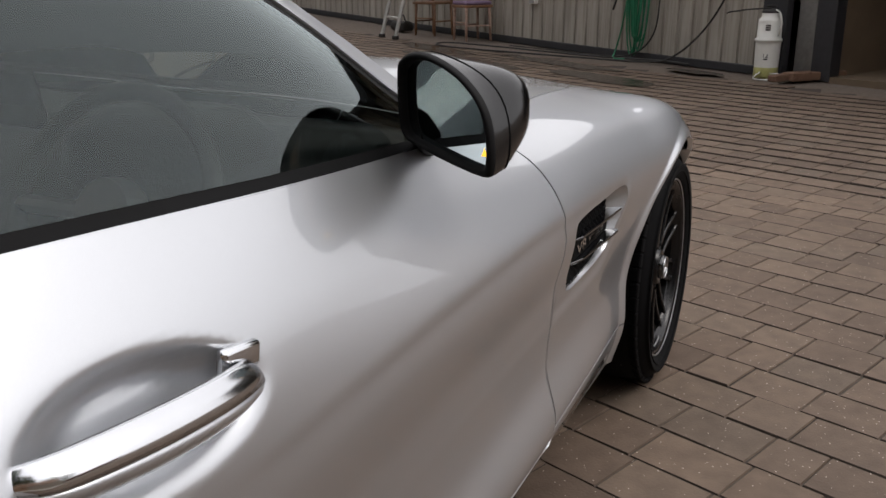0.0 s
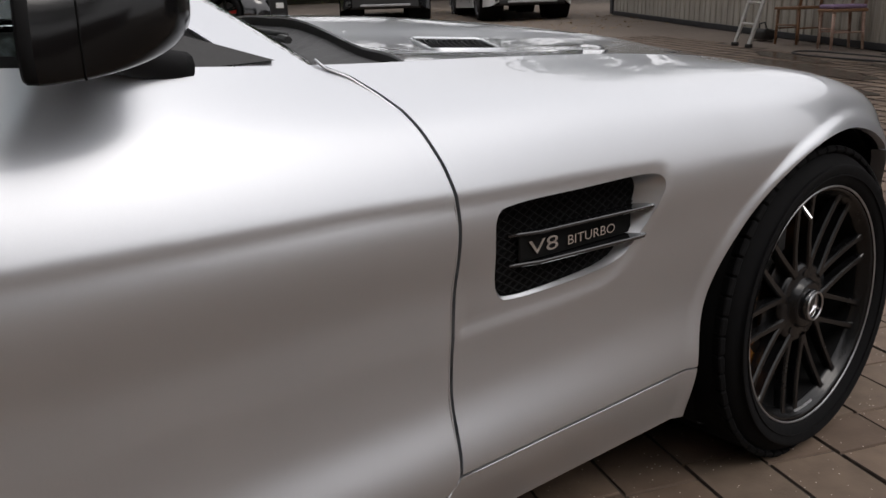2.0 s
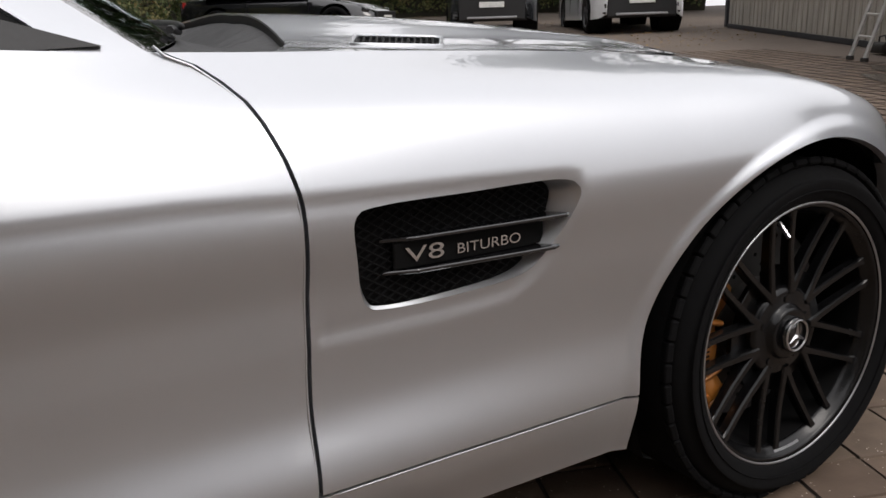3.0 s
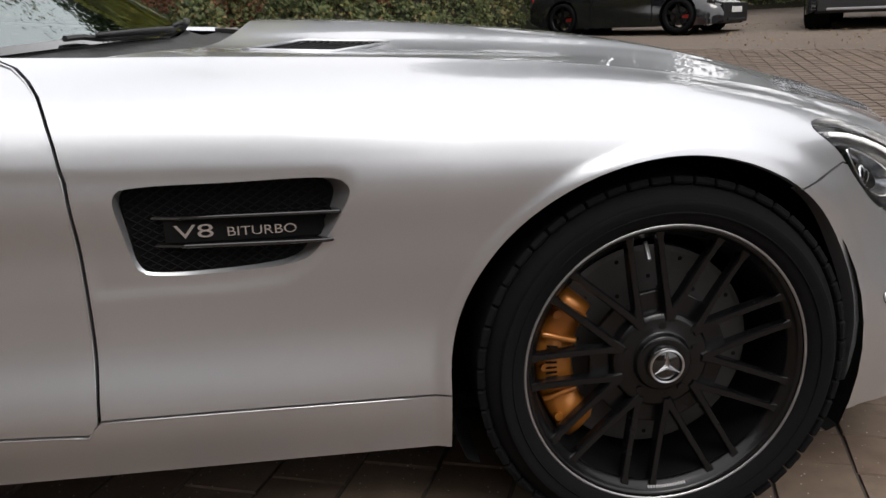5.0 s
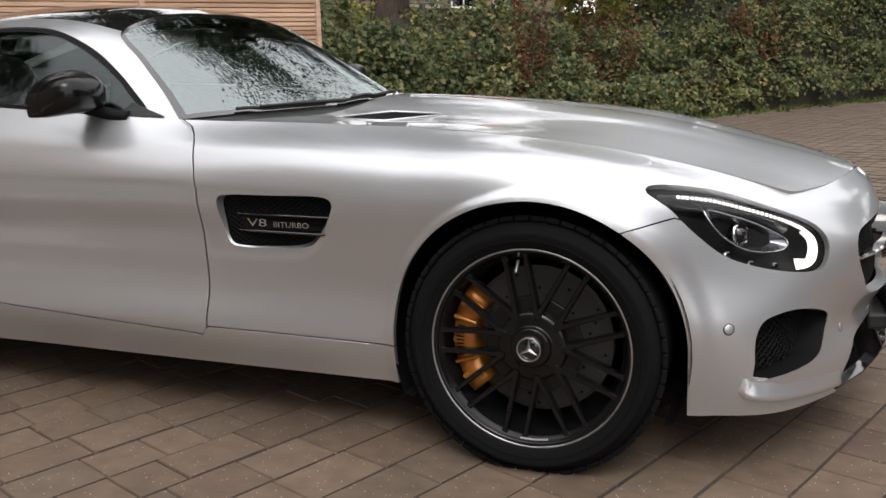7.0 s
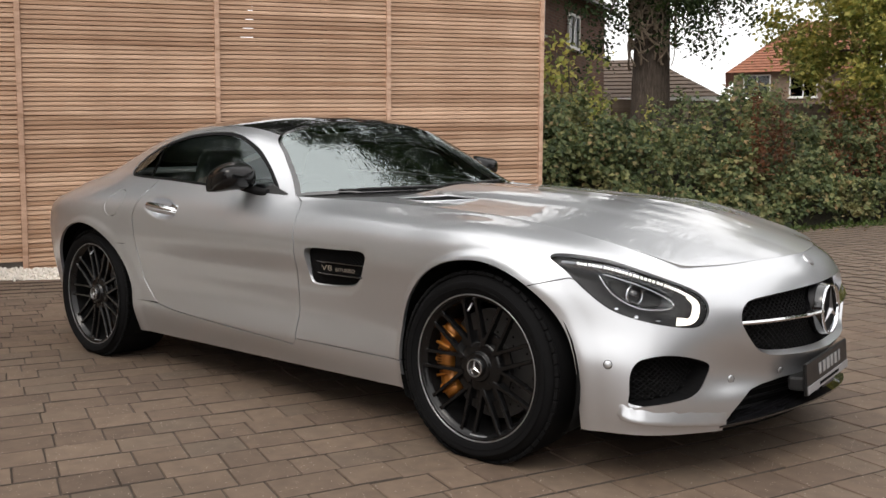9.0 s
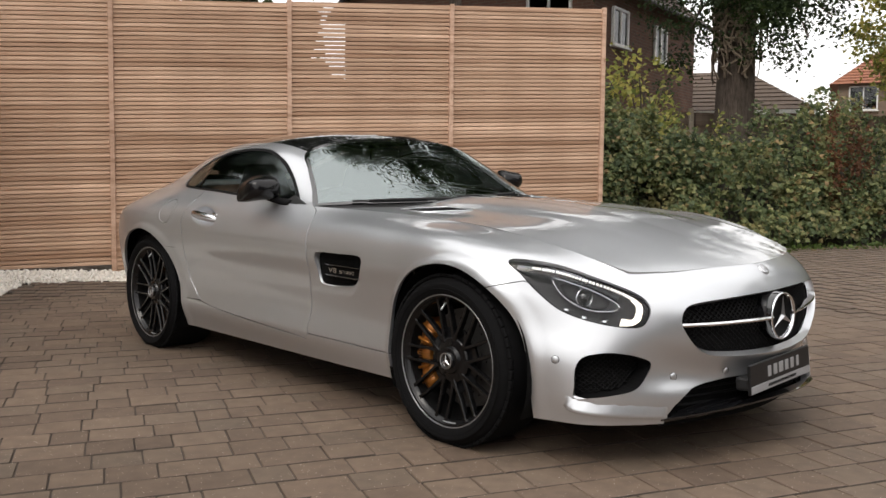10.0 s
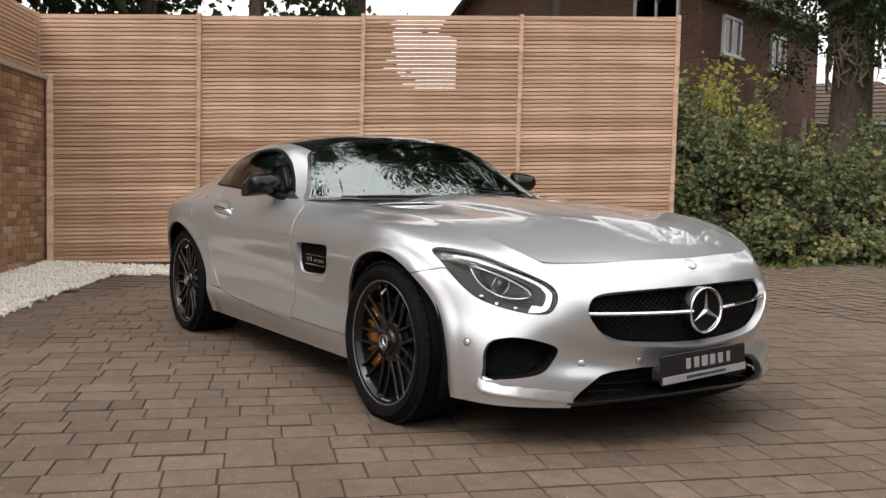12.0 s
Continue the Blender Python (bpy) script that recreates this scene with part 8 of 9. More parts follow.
# ---- headlamps ----
def headlamp(sg):
    lamp = empty("headlamp")
    lamp.parent = car
    lamp.matrix_basis = Matrix.Diagonal((1, -sg, 1, 1))
    lamp["label"] = "clear headlamp with a lit daytime strip and projector"
    lens = cut(SIDE, lambda x, y, z: np.where(y < -0.3, inside(HEADLAMP, x, z) - 0.001, -1))
    o = sheet_part("lens", lens, M_LENS, lamp, "clear lens", 0)
    o.visible_shadow = False
    bowl = cut(SIDE, lambda x, y, z: np.where(y < -0.3, inside(HEADLAMP, x, z) + 0.004, -1))
    V = bowl[0].copy()
    d = np.clip(inside(HEADLAMP, V[:, 0], V[:, 2]) + 0.004, 0, 1)
    V[:, :3] -= V[:, 3:] * (0.012 + 0.07 * np.minimum(1, d / 0.03))[:, None]
    sheet_part("housing", (V, bowl[1]), M_LAMPIN, lamp, "dark lamp housing", 0)
    # a place inside the lamp above (x, z), depth behind the lens
    sv = lens[0]
    def at(x, z, depth):
        k = np.argsort((sv[:, 0] - x) ** 2 + (sv[:, 2] - z) ** 2)[:4]
        q = sv[k].mean(axis=0)
        return Vector((x, q[1], z)) - Vector(q[3:]) * depth, Vector(q[3:])
    # lit strip: small beads along the top, a solid bar down the inner end
    strip = smooth_line([(0.325, 0.712), (0.415, 0.696), (0.505, 0.666), (0.592, 0.629), (0.642, 0.600)], 9)
    for q in range(2, len(strip) - 1):
        a, na = at(strip[q][0], strip[q][1], 0.014)
        nx = strip[q] - strip[q - 1]
        m = Matrix.Translation(a) @ na.to_track_quat("Z", "Y").to_matrix().to_4x4()
        part("daytime_bead", box((0.0085, 0.009, 0.006), m, 0.002, 1), M_BEAD, lamp, "small lit bead")
    bar_ = smooth_line([(0.636, 0.606), (0.658, 0.586), (0.668, 0.560), (0.666, 0.530), (0.650, 0.516), (0.622, 0.515)], 5)
    bm = bmesh.new()
    L = []
    for q, p in enumerate(bar_):
        t = q / (len(bar_) - 1)
        w = 0.004 + 0.011 * t
        nx = bar_[min(q + 1, len(bar_) - 1)] - bar_[max(q - 1, 0)]
        nx = np.array((nx[1], -nx[0])) / np.hypot(*nx)
        a, _ = at(p[0] + nx[0] * -0.003, p[1] + nx[1] * -0.003, 0.016)
        b, _ = at(p[0] + nx[0] * w * 1.6, p[1] + nx[1] * w * 1.6, 0.026)
        L.append((bm.verts.new(a), bm.verts.new(b)))
    for q in range(len(L) - 1):
        bm.faces.new((L[q][0], L[q][1], L[q + 1][1], L[q + 1][0]))
    part("daytime_bar", bm, M_DRL, lamp, "lit white daytime bar", True)
    # grey reflecting shelf under the beads
    shelf = smooth_line([(0.30, 0.705), (0.42, 0.690), (0.505, 0.660), (0.60, 0.608)], 5)
    bm = bmesh.new()
    L = [(bm.verts.new(at(p[0], p[1] + 0.014, 0.016)[0]), bm.verts.new(at(p[0], p[1], 0.022)[0]), bm.verts.new(at(p[0], p[1] - 0.012, 0.05)[0])) for p in shelf]
    for q in range(len(L) - 1):
        for c in range(2):
            bm.faces.new((L[q][c], L[q][c + 1], L[q + 1][c + 1], L[q + 1][c]))
    part("bead_shelf", bm, M_REFL, lamp, "bright shelf under the beads", True)
    # chrome wedge, projector and three small lamps
    wedge = smooth_line([(0.412, 0.674), (0.47, 0.658), (0.54, 0.626), (0.603, 0.587), (0.595, 0.564), (0.525, 0.566), (0.455, 0.606)], 3, True)
    bm = bmesh.new()
    A = [bm.verts.new(at(p[0], p[1], 0.03)[0]) for p in wedge]
    c = wedge.mean(axis=0)
    B = [bm.verts.new(at(c[0] + (p[0] - c[0]) * 0.72, c[1] + (p[1] - c[1]) * 0.66, 0.052)[0]) for p in wedge]
    for k in range(len(A)):
        bm.faces.new((A[k], A[(k + 1) % len(A)], B[(k + 1) % len(A)], B[k]))
    part("reflector", bm, M_REFL, lamp, "bright reflector bezel", True)
    part("bezel_line", tube([tuple(at(p[0], p[1], 0.028)[0]) for p in wedge], 0.0022, 6, True), M_CHROME, lamp, "thin bright bezel line", True)
    p, nrm = at(0.510, 0.608, 0.062)
    fwd = (nrm + Vector((0.9, 0, 0))).normalized()
    bm = bmesh.new()
    bmesh.ops.create_uvsphere(bm, u_segments=24, v_segments=14, radius=0.027, matrix=Matrix.Translation(p))
    part("projector", bm, M_PIANO, lamp, "glass projector lens", True)
    part("projector_ring", lathe([(0.0285, 0.0), (0.031, 0.008), (0.033, 0.0)], 32, Matrix.Translation(p + fwd * 0.006) @ fwd.to_track_quat("Z", "Y").to_matrix().to_4x4()), M_CHROME, lamp, "chrome ring", True)
    for x, z in ((0.468, 0.563), (0.523, 0.538), (0.580, 0.528)):
        q, nn = at(x, z, 0.03)
        part("small_lamp", box((0.019, 0.014, 0.014), Matrix.Translation(q) @ nn.to_track_quat("Z", "Y").to_matrix().to_4x4(), 0.004, 1), M_CHROME, lamp, "small square reflector")


headlamp(-1)
headlamp(1)

# ---- grille, star, intakes, splitter ----
grille = empty("radiator_grille")
grille.parent = car
grille["label"] = "black lattice grille with a chrome bar and round emblem"
nv = SIDE[0]
nose_pts = nv[nv[:, 0] > 0.45]


def nose_x(y, z):
    k = np.argsort((nose_pts[:, 1] + abs(y)) ** 2 + (nose_pts[:, 2] - z) ** 2)[:4]
    return float(nose_pts[k, 0].mean())


bm = bmesh.new()
ring = [bm.verts.new((nose_x(p[0], p[1]) - 0.075, p[0], p[1])) for p in GRILLE[:-1]]
ctr = bm.verts.new((0.80, 0, 0.51))
for k in range(len(ring)):
    bm.faces.new((ring[k], ring[(k + 1) % len(ring)], ctr))
part("backing", bm, M_GAP, grille, "dark grille backing")
bm = bmesh.new()
for k in range(-40, 41):
    for d in (1, -1):
        prev = None
        for q in range(26):
            yy = k * 0.024 + (q - 13) * 0.012
            zz = 0.51 + d * (q - 13) * 0.0100
            if abs(yy) < 0.50 and inside(GRILLE, np.array([yy]), np.array([zz]))[0] > 0:
                p = Vector((nose_x(yy, zz) - 0.045, yy, zz))
                if prev is not None:
                    add_tube(bm, (prev, p), 0.0028, 4)
                prev = p
            else:
                prev = None
part("lattice", bm, M_MESH, grille, "black lattice")
bar = [(nose_x(y, 0.515) - 0.012 + 0.02 * (1 - abs(y) / 0.49), y, 0.512 + 0.004 * (1 - abs(y) / 0.49)) for y in np.linspace(-0.484, 0.484, 41)]
for half_bar in (bar[:18], bar[23:]):
    bm = bmesh.new()
    L = [[bm.verts.new((p[0] + dx, p[1], p[2] + dz)) for dx, dz in ((-0.02, 0.007), (0.004, 0.006), (0.008, 0.0), (0.004, -0.006), (-0.02, -0.007))] for p in half_bar]
    for q in range(17):
        for c in range(5):
            bm.faces.new((L[q][c], L[q][(c + 1) % 5], L[q + 1][(c + 1) % 5], L[q + 1][c]))
    bm.faces.new(L[0]), bm.faces.new(L[-1])
    bmesh.ops.recalc_face_normals(bm, faces=bm.faces)
    part("grille_bar", bm, M_CHROME, grille, "bright chrome crossbar")
em = Matrix.Translation((0.888, 0, 0.516)) @ pose(0, 0, 0, 0, 88, 0)
emb = part("emblem_ring", lathe([(0.081, -0.01), (0.087, -0.006), (0.0885, 0.001), (0.0855, 0.005), (0.082, 0.003), (0.0805, -0.006)], 64, em), M_CHROME, grille, "large chrome ring emblem with three rays", True)
part("emblem_dish", lathe([(0.079, -0.008), (0.05, -0.016), (0.0, -0.018)], 48, em), M_MESH, emb, "dark emblem dish", True)
part("emblem_mount", lathe([(0.087, -0.004), (0.092, -0.03), (0.088, -0.075)], 48, em), M_PIANO, emb, "dark emblem mount", True)
bm = bmesh.new()
for k in range(3):
    a = radians(180 + 120 * k)
    d, e = Vector((math.cos(a), math.sin(a), 0)), Vector((-math.sin(a), math.cos(a), 0))
    v = [bm.verts.new(em @ p) for p in (d * 0.079 + Vector((0, 0, 0.002)), e * 0.0105 + d * 0.006, Vector((0, 0, 0.010)), e * -0.0105 + d * 0.006)]
    bm.faces.new((v[0], v[1], v[2])), bm.faces.new((v[0], v[2], v[3]))
part("emblem_rays", bm, M_SATIN, emb)
part("bonnet_badge", lathe([(0.025, -0.004), (0.0245, 0.0015), (0.018, 0.003), (0.0, 0.0035)], 32, Matrix.Translation((0.806, 0, 0.686)) @ pose(0, 0, 0, 0, 44, 0)), M_SATIN, car, "small round bright bonnet badge", True)

for sg in (-1, 1):
    it = empty("air_intake")
    it.parent = car
    it["label"] = "black mesh air intake in the bumper corner"
    bm = bmesh.new()
    ring = [bm.verts.new((nose_x(p[0], p[1]) - 0.11, sg * (p[0] - 0.03), p[1])) for p in INTAKE]
    rim = [bm.verts.new((nose_x(p[0], p[1]) - 0.002, sg * p[0], p[1])) for p in INTAKE]
    n = len(ring)
    for k in range(n):
        bm.faces.new((ring[k], ring[(k + 1) % n], rim[(k + 1) % n], rim[k]))
    part("duct", bm, M_MESH, it, "black intake duct")
    bm = bmesh.new()
    r2 = [bm.verts.new((nose_x(p[0], p[1]) - 0.085, sg * (p[0] - 0.02), p[1])) for p in INTAKE]
    bm.faces.new(r2)
    part("backing", bm, M_GAP, it)
    bm = bmesh.new()
    for k in range(-30, 30):
        for d in (1, -1):
            prev = None
            for q in range(22):
                yy, zz = 0.65 + k * 0.016 + (q - 11) * 0.008, 0.32 + d * (q - 11) * 0.008
                if inside(INTAKE, np.array([yy]), np.array([zz]))[0] > 0.002:
                    p = Vector((nose_x(yy, zz) - 0.06, sg * (yy - 0.012), zz))
                    if prev is not None:
                        add_tube(bm, (prev, p), 0.0022, 4)
                    prev = p
                else:
                    prev = None
    part("mesh", bm, M_MESH, it, "black mesh")
    # blade below the intake: a ledge that grows out of the skin and ends in a thin lip
    bm = bmesh.new()
    pts = smooth_line([(0.800, 0.236), (0.788, 0.218), (0.755, 0.208), (0.68, 0.201), (0.60, 0.194), (0.527, 0.188)], 5)
    L = []
    for q, p in enumerate(pts):
        t = q / (len(pts) - 1)
        g = float(ease(min(1, t * 4)))
        x0_, x1_ = nose_x(p[0], p[1] + 0.045), nose_x(p[0], p[1])
        out = np.array((0.58 + 0.3 * t, 0.75 - 0.4 * t)) * (0.020 - 0.012 * t) * g
        rows_ = ((x0_ - 0.004, p[0] - 0.003, p[1] + 0.050), (x0_ + out[0] * 0.25, p[0] + out[1] * 0.25, p[1] + 0.028), (x1_ + out[0] * 0.9, p[0] + out[1] * 0.9, p[1] + 0.010),
                 (x1_ + out[0], p[0] + out[1], p[1] + 0.006), (x1_ + out[0], p[0] + out[1], p[1] - 0.006), (x1_ - 0.012, p[0] - 0.006, p[1] - 0.010))
        L.append([bm.verts.new((a_, sg * b_, c_)) for a_, b_, c_ in rows_])
    for q in range(len(L) - 1):
        for c in range(5):
            bm.faces.new((L[q][c], L[q][c + 1], L[q + 1][c + 1], L[q + 1][c]))
    bm.faces.new(L[-1])
    bmesh.ops.recalc_face_normals(bm, faces=bm.faces)
    bmesh.ops.bevel(bm, geom=[e for e in bm.edges if not e.is_boundary and all(abs(f.normal.z) < 2 for f in e.link_faces) and e.calc_face_angle(0) > 0.7], offset=0.002, segments=1, affect="EDGES")
    part("bumper_blade", bm, M_PAINT, car, "silver blade under the intake", True)
    for y, z in ((0.815, 0.389), (0.490, 0.327), (0.272, 0.331)):
        k = np.argmin((nose_pts[:, 1] + y) ** 2 + (nose_pts[:, 2] - z) ** 2)
        p, nn = Vector(nose_pts[k, :3]), Vector(nose_pts[k, 3:])
        p.y, nn.y = p.y * -sg, nn.y * -sg
        s = part("parking_sensor", lathe([(0.0125, -0.004), (0.0122, 0.001), (0.010, 0.0022), (0.0, 0.0026)], 20, Matrix.Translation(p) @ nn.to_track_quat("Z", "Y").to_matrix().to_4x4()), M_PAINT, car, "round silver parking sensor", True)
        part("sensor_gap", lathe([(0.0145, 0.0006), (0.0122, 0.0008)], 20, Matrix.Translation(p) @ nn.to_track_quat("Z", "Y").to_matrix().to_4x4()), M_GAP, s)

# lower mouth: dark grille behind, black splitter in front
bm = bmesh.new()
L = [[bm.verts.new((nose_x(y, 0.25) - 0.07, y, z)) for z in (0.14, 0.31)] for y in np.linspace(-0.5, 0.5, 21)]
for q in range(20):
    bm.faces.new((L[q][0], L[q + 1][0], L[q + 1][1], L[q][1]))
part("lower_grille", bm, M_GAP, car, "dark lower grille")
bm = bmesh.new()
for k in range(4):
    z = 0.185 + 0.028 * k
    w = 0.47 - 0.03 * k
    part("lower_grille_bar", tube([(nose_x(y, 0.25) - 0.055, y, z) for y in np.linspace(-w, w, 15)], 0.005, 5), M_MESH, car)
bm.free()
bm = bmesh.new()
L = []
for y in np.linspace(-0.545, 0.545, 33):
    a = abs(y)
    x = 0.893 - 0.50 * a * a - 0.10 * max(0, a - 0.42)
    z = 0.214 - 0.030 * (a / 0.53) ** 2
    L.append([bm.verts.new(p) for p in ((x - 0.20, y, z - 0.045), (x - 0.03, y, z - 0.020), (x, y, z - 0.004), (x + 0.001, y, z + 0.002), (x - 0.03, y, z + 0.008), (x - 0.16, y, z + 0.012))])
for q in range(32):
    for c in range(6):
        bm.faces.new((L[q][c], L[q][(c + 1) % 6], L[q + 1][(c + 1) % 6], L[q + 1][c]))
bm.faces.new(L[0]), bm.faces.new(L[-1])
bmesh.ops.recalc_face_normals(bm, faces=bm.faces)
part("splitter", bm, M_PIANO, car, "gloss black front splitter")

# dealer plate: bars in place of its lettering
plate = empty("number_plate", Matrix.Translation((0.880, 0.012, 0.309)) @ pose(0, 0, 0, 1.8, -4, 1.5))
plate.parent = car
plate["label"] = "dark plate with pale bars of lettering and a silver strip"
part("plate_body", box((0.012, 0.505, 0.111), None, 0.004, 1), M_PLATE, plate, "dark plate")
part("plate_strip", box((0.003, 0.496, 0.028), Matrix.Translation((0.0075, 0, -0.038)), 0.001, 1), M_GREYPL, plate, "silver strip along the foot")
for k in range(6):
    w = (0.040, 0.046, 0.056, 0.046, 0.046, 0.034)[k]
    part("plate_bar", box((0.003, w * 0.62, 0.040), Matrix.Translation((0.0072, -0.100 + 0.048 * k, 0.012)), 0.001, 1), M_GREYPL, plate, "pale bar in place of a letter")
bm = bmesh.new()
for k in range(16):
    add_box(bm, (0.002, 0.010, 0.010), Matrix.Translation((0.0092, -0.11 + 0.0148 * k, -0.038)))
part("plate_small_bars", bm, M_GAP, plate, "dark small bars of lettering")
part("plate_holder", box((0.06, 0.46, 0.05), Matrix.Translation((-0.036, 0, -0.02)), 0.01), M_BLACKPL, plate, "black plate holder")

# bonnet outlet grilles
hood_tree = KDTree(NL * NB)
for k_, q_ in enumerate(HOOD.reshape(-1, 3)):
    hood_tree.insert((q_[0], q_[1], 0), k_)
hood_tree.balance()


def hz(x, y):
    """Height of the bonnet at a place, from its nearest points."""
    near_ = hood_tree.find_n((x, y, 0), 4)
    w_ = [1 / (d_ + 1e-4) for _, _, d_ in near_]
    return sum(float(HOOD.reshape(-1, 3)[i_][2]) * v_ for (_, i_, _), v_ in zip(near_, w_)) / sum(w_)


for sg in (-1, 1):
    hvn = empty("bonnet_vent")
    hvn.parent = car
    hvn["label"] = "black slatted bonnet outlet with a silver rim"
    bm = bmesh.new()
    bm.faces.new([bm.verts.new((x, sg * y, hz(x, y) - 0.012)) for x, y in HV])
    part("vent_tray", bm, M_GAP, hvn)
    part("vent_rim", tube([(x * 1.0, sg * y, hz(x, y) - 0.001) for x, y in HV], 0.005, 6, True), M_PAINT, hvn, "silver rim", True)
    for k in range(12):
        t = (k + 0.7) / 12.4
        xa, xb = -0.605 + 0.172 * t, -0.71 + 0.158 * t
        pts = [(xa + (xb - xa) * q, sg * (0.343 + 0.197 * q), hz(xa + (xb - xa) * q, 0.343 + 0.197 * q) - 0.0035) for q in np.linspace(0, 1, 6)]
        part("slat", tube(pts, 0.0032, 5), M_MESH, hvn)
    for k in range(1, 6):
        q = k / 6
        pts = [(-0.605 + 0.172 * t + (-0.105 - 0.014 * t) * q, sg * (0.343 + 0.197 * q), hz(-0.605 + 0.172 * t - 0.11 * q, 0.343 + 0.197 * q) - 0.006) for t in np.linspace(0.02, 0.98, 5)]
        part("cross_slat", tube(pts, 0.0022, 4), M_MESH, hvn)

# ---- interior ----
def rounded_solid(rings, K=20):
    """A closed soft form through superellipse rings (centre, half sizes, exponent)."""
    bm = bmesh.new()
    Rr = []
    for (cx, cy, cz), (hx, hy), ex in rings:
        ring = []
        for k in range(K):
            a = k * math.tau / K
            ca, sa = math.cos(a), math.sin(a)
            ring.append(bm.verts.new((cx + hx * abs(ca) ** ex * (1 if ca > 0 else -1), cy + hy * abs(sa) ** ex * (1 if sa > 0 else -1), cz)))
        Rr.append(ring)
    for i in range(len(Rr) - 1):
        for k in range(K):
            bm.faces.new((Rr[i][k], Rr[i][(k + 1) % K], Rr[i + 1][(k + 1) % K], Rr[i + 1][k]))
    bm.faces.new(Rr[0][::-1]), bm.faces.new(Rr[-1])
    return bm


for sg in (-1, 1):
    seat = empty("seat", Matrix.Translation((-1.85, sg * 0.37, 0.0)))
    seat.parent = car
    seat["label"] = "black leather sports seat"
    part("seat_cushion", rounded_solid([((0.08, 0, 0.30), (0.26, 0.25), 0.5), ((0.08, 0, 0.42), (0.28, 0.26), 0.5), ((0.08, 0, 0.48), (0.25, 0.22), 0.6)]), M_LEATHER, seat, "", True)
    part("seat_back", rounded_solid([((-0.20, 0, 0.42), (0.08, 0.25), 0.5), ((-0.25, 0, 0.65), (0.075, 0.26), 0.5), ((-0.31, 0, 0.86), (0.065, 0.23), 0.55), ((-0.34, 0, 0.95), (0.06, 0.17), 0.6), ((-0.36, 0, 1.07), (0.055, 0.13), 0.7), ((-0.37, 0, 1.11), (0.03, 0.09), 0.8)]), M_LEATHER, seat, "backrest with integral headrest", True)
dash = empty("dashboard")
dash.parent = car
dash["label"] = "black leather dashboard"
part("dash_top", rounded_solid([((-1.28, 0, 0.62), (0.24, 0.68), 0.35), ((-1.24, 0, 0.80), (0.26, 0.69), 0.35), ((-1.21, 0, 0.868), (0.22, 0.66), 0.45)], 40), M_LEATHER, dash, "", True)
part("instrument_hood", rounded_solid([((-1.37, -0.37, 0.80), (0.11, 0.19), 0.6), ((-1.36, -0.37, 0.90), (0.10, 0.17), 0.7), ((-1.34, -0.37, 0.935), (0.06, 0.12), 0.8)]), M_LEATHER, dash, "instrument hood", True)
part("centre_screen", box((0.012, 0.2, 0.12), Matrix.Translation((-1.36, 0.0, 0.925)) @ pose(0, 0, 0, 0, -12, 0), 0.005), M_PIANO, dash, "dark centre screen")
part("centre_console", rounded_solid([((-1.7, 0, 0.3), (0.45, 0.13), 0.4), ((-1.7, 0, 0.62), (0.45, 0.12), 0.4), ((-1.66, 0, 0.66), (0.40, 0.09), 0.5)], 28), M_PIANO, car, "black centre console", True)
wheelm = Matrix.Translation((-1.50, -0.37, 0.80)) @ pose(0, 0, 0, 0, -66, 0)
sw = part("steering_wheel", lathe([(0.185 + 0.015 * math.cos(a), 0.015 * math.sin(a)) for a in np.linspace(0, math.tau, 12)], 48, wheelm), M_LEATHER, car, "black leather steering wheel with bright spokes", True)
bm = bmesh.new()
add_cyl(bm, wheelm @ Vector((0, 0, -0.02)), wheelm @ Vector((0, 0, 0.02)), 0.06, 0.05, 24)
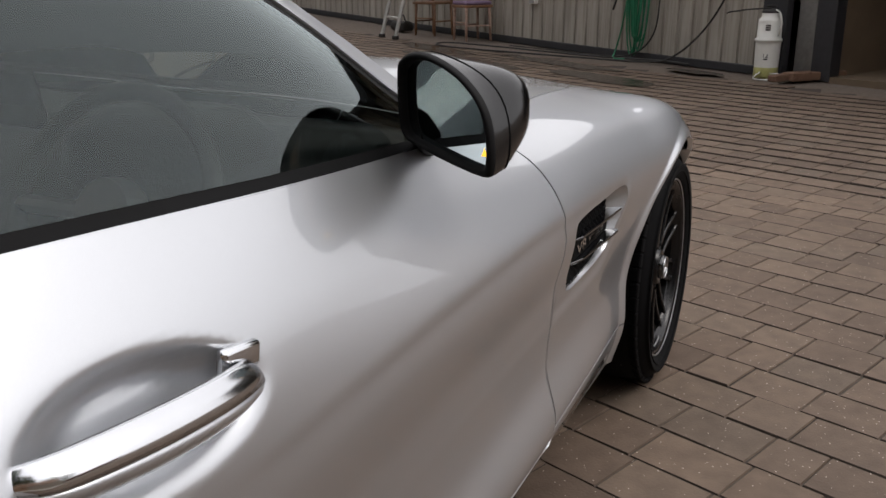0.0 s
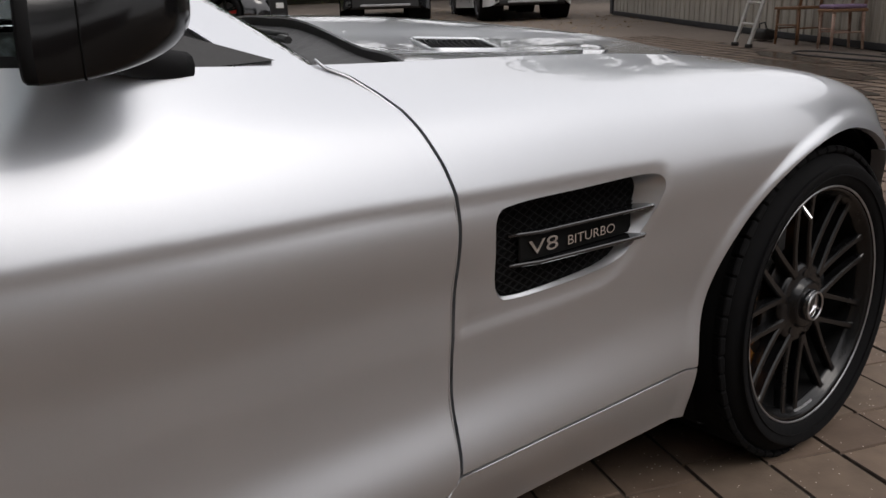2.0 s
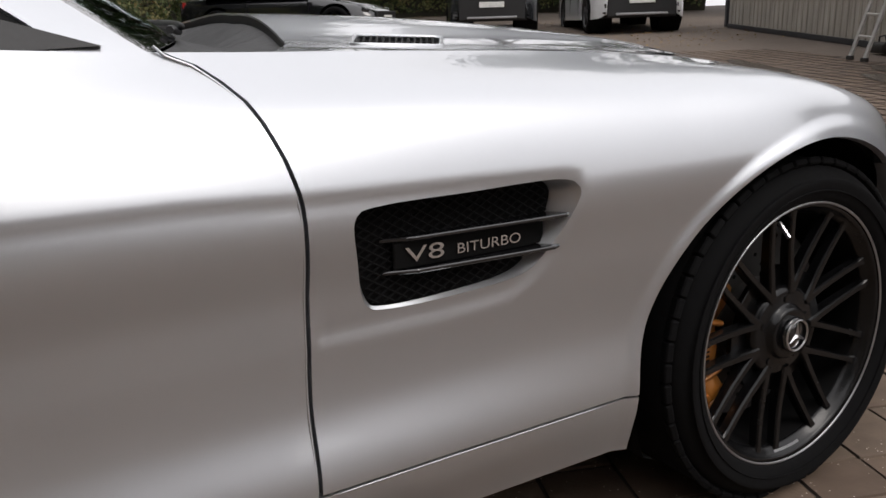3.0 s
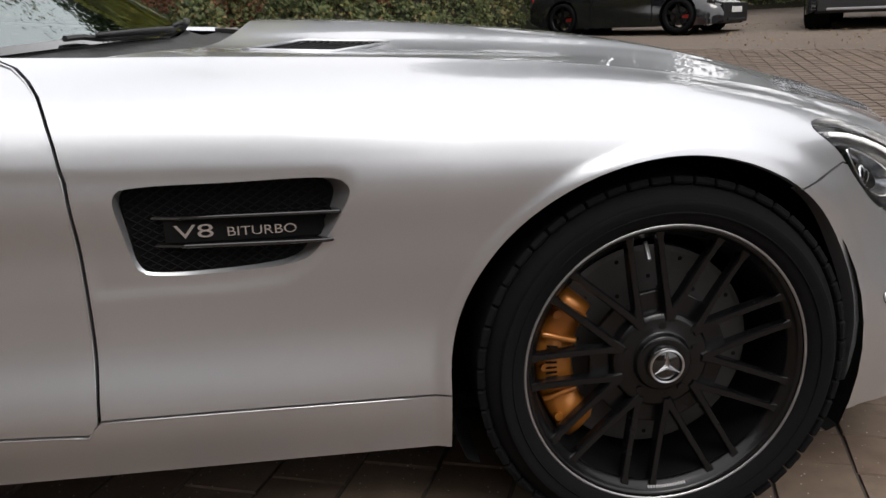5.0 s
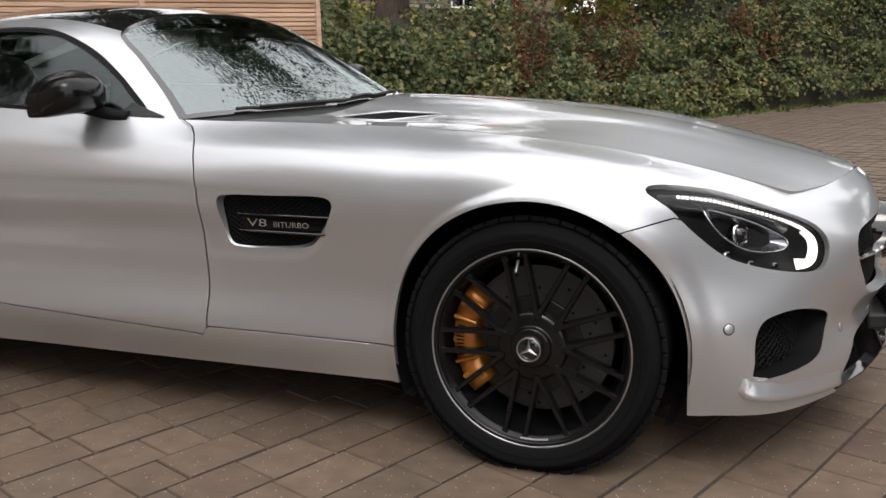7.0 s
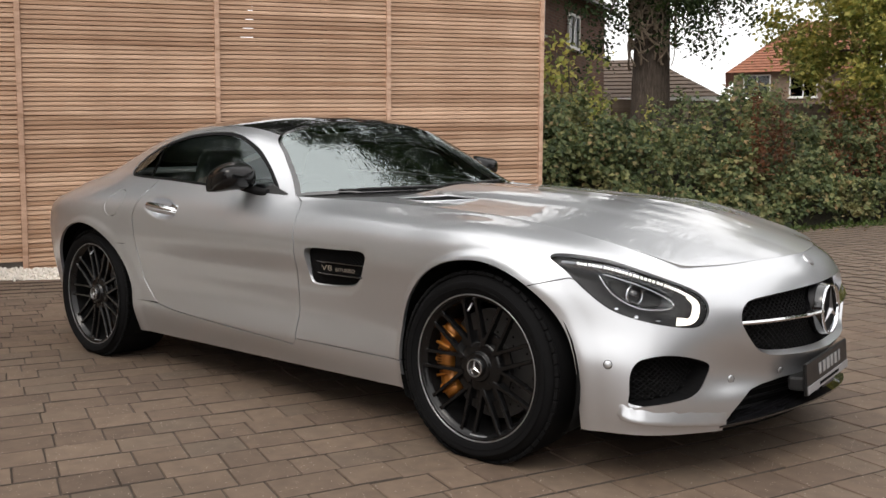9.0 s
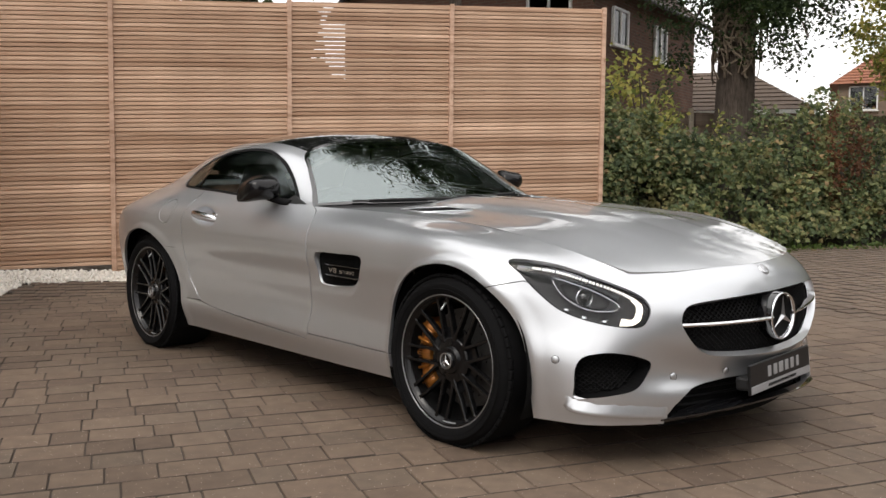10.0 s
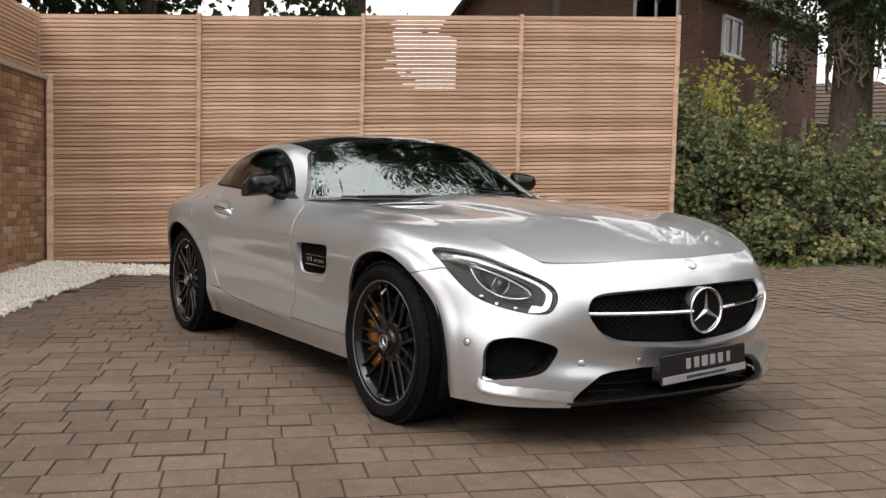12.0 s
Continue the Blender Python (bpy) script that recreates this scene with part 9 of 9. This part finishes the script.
for a in (90, 270, 180):
    d = Vector((math.cos(radians(a)), math.sin(radians(a)), 0))
    add_tube(bm, (wheelm @ (d * 0.04), wheelm @ (d * 0.18)), 0.014, 8)
part("wheel_spokes", bm, M_SATIN, sw, "bright spokes and hub", False)
part("door_trim", box((0.95, 0.05, 0.50), Matrix.Translation((-1.60, -0.765, 0.63)), 0.02), M_LEATHER, car, "black door trim")
part("door_trim", box((0.95, 0.05, 0.50), Matrix.Translation((-1.60, 0.765, 0.63)), 0.02), M_LEATHER, car, "black door trim")
part("rear_bulkhead", box((0.06, 1.3, 0.55), Matrix.Translation((-2.38, 0, 0.66)) @ pose(0, 0, 0, 0, -12, 0), 0.03), M_LEATHER, car, "black rear bulkhead")
part("load_floor", box((0.95, 1.15, 0.03), Matrix.Translation((-2.85, 0, 0.82)), 0.01), M_LEATHER, car, "black carpeted load floor")
part("cabin_floor", box((1.6, 1.45, 0.03), Matrix.Translation((-1.7, 0, 0.26)), 0.01), M_LEATHER, car, "black carpet")
part("rear_view_mirror", box((0.03, 0.21, 0.065), Matrix.Translation((-1.50, 0, 1.165)), 0.012), M_BLACKPL, car, "black interior mirror")


# ---- the body is a little fuller on the driver's far side ----
bpy.context.view_layer.update()
for ob in car.children_recursive:
    if ob.type != "MESH" or ob.data.users > 1 or ob.parent == plate:
        continue
    M, Mi = ob.matrix_world.copy(), ob.matrix_world.inverted()
    n = len(ob.data.vertices)
    co = np.empty(n * 3, np.float32)
    ob.data.vertices.foreach_get("co", co)
    A, B = np.array(M), np.array(Mi)
    w = co.reshape(-1, 3) @ A[:3, :3].T + A[:3, 3]
    far_y = np.maximum(0, w[:, 1])
    w[:, 0] += 0.03 * far_y * np.clip(w[:, 0] / 0.5, 0, 1)
    w[:, 1] += 0.05 * far_y
    w[:, 2] += 0.07 * far_y * np.clip((w[:, 2] - 0.25) / 0.25, 0, 1)
    ob.data.vertices.foreach_set("co", (w @ B[:3, :3].T + B[:3, 3]).astype(np.float32).ravel())
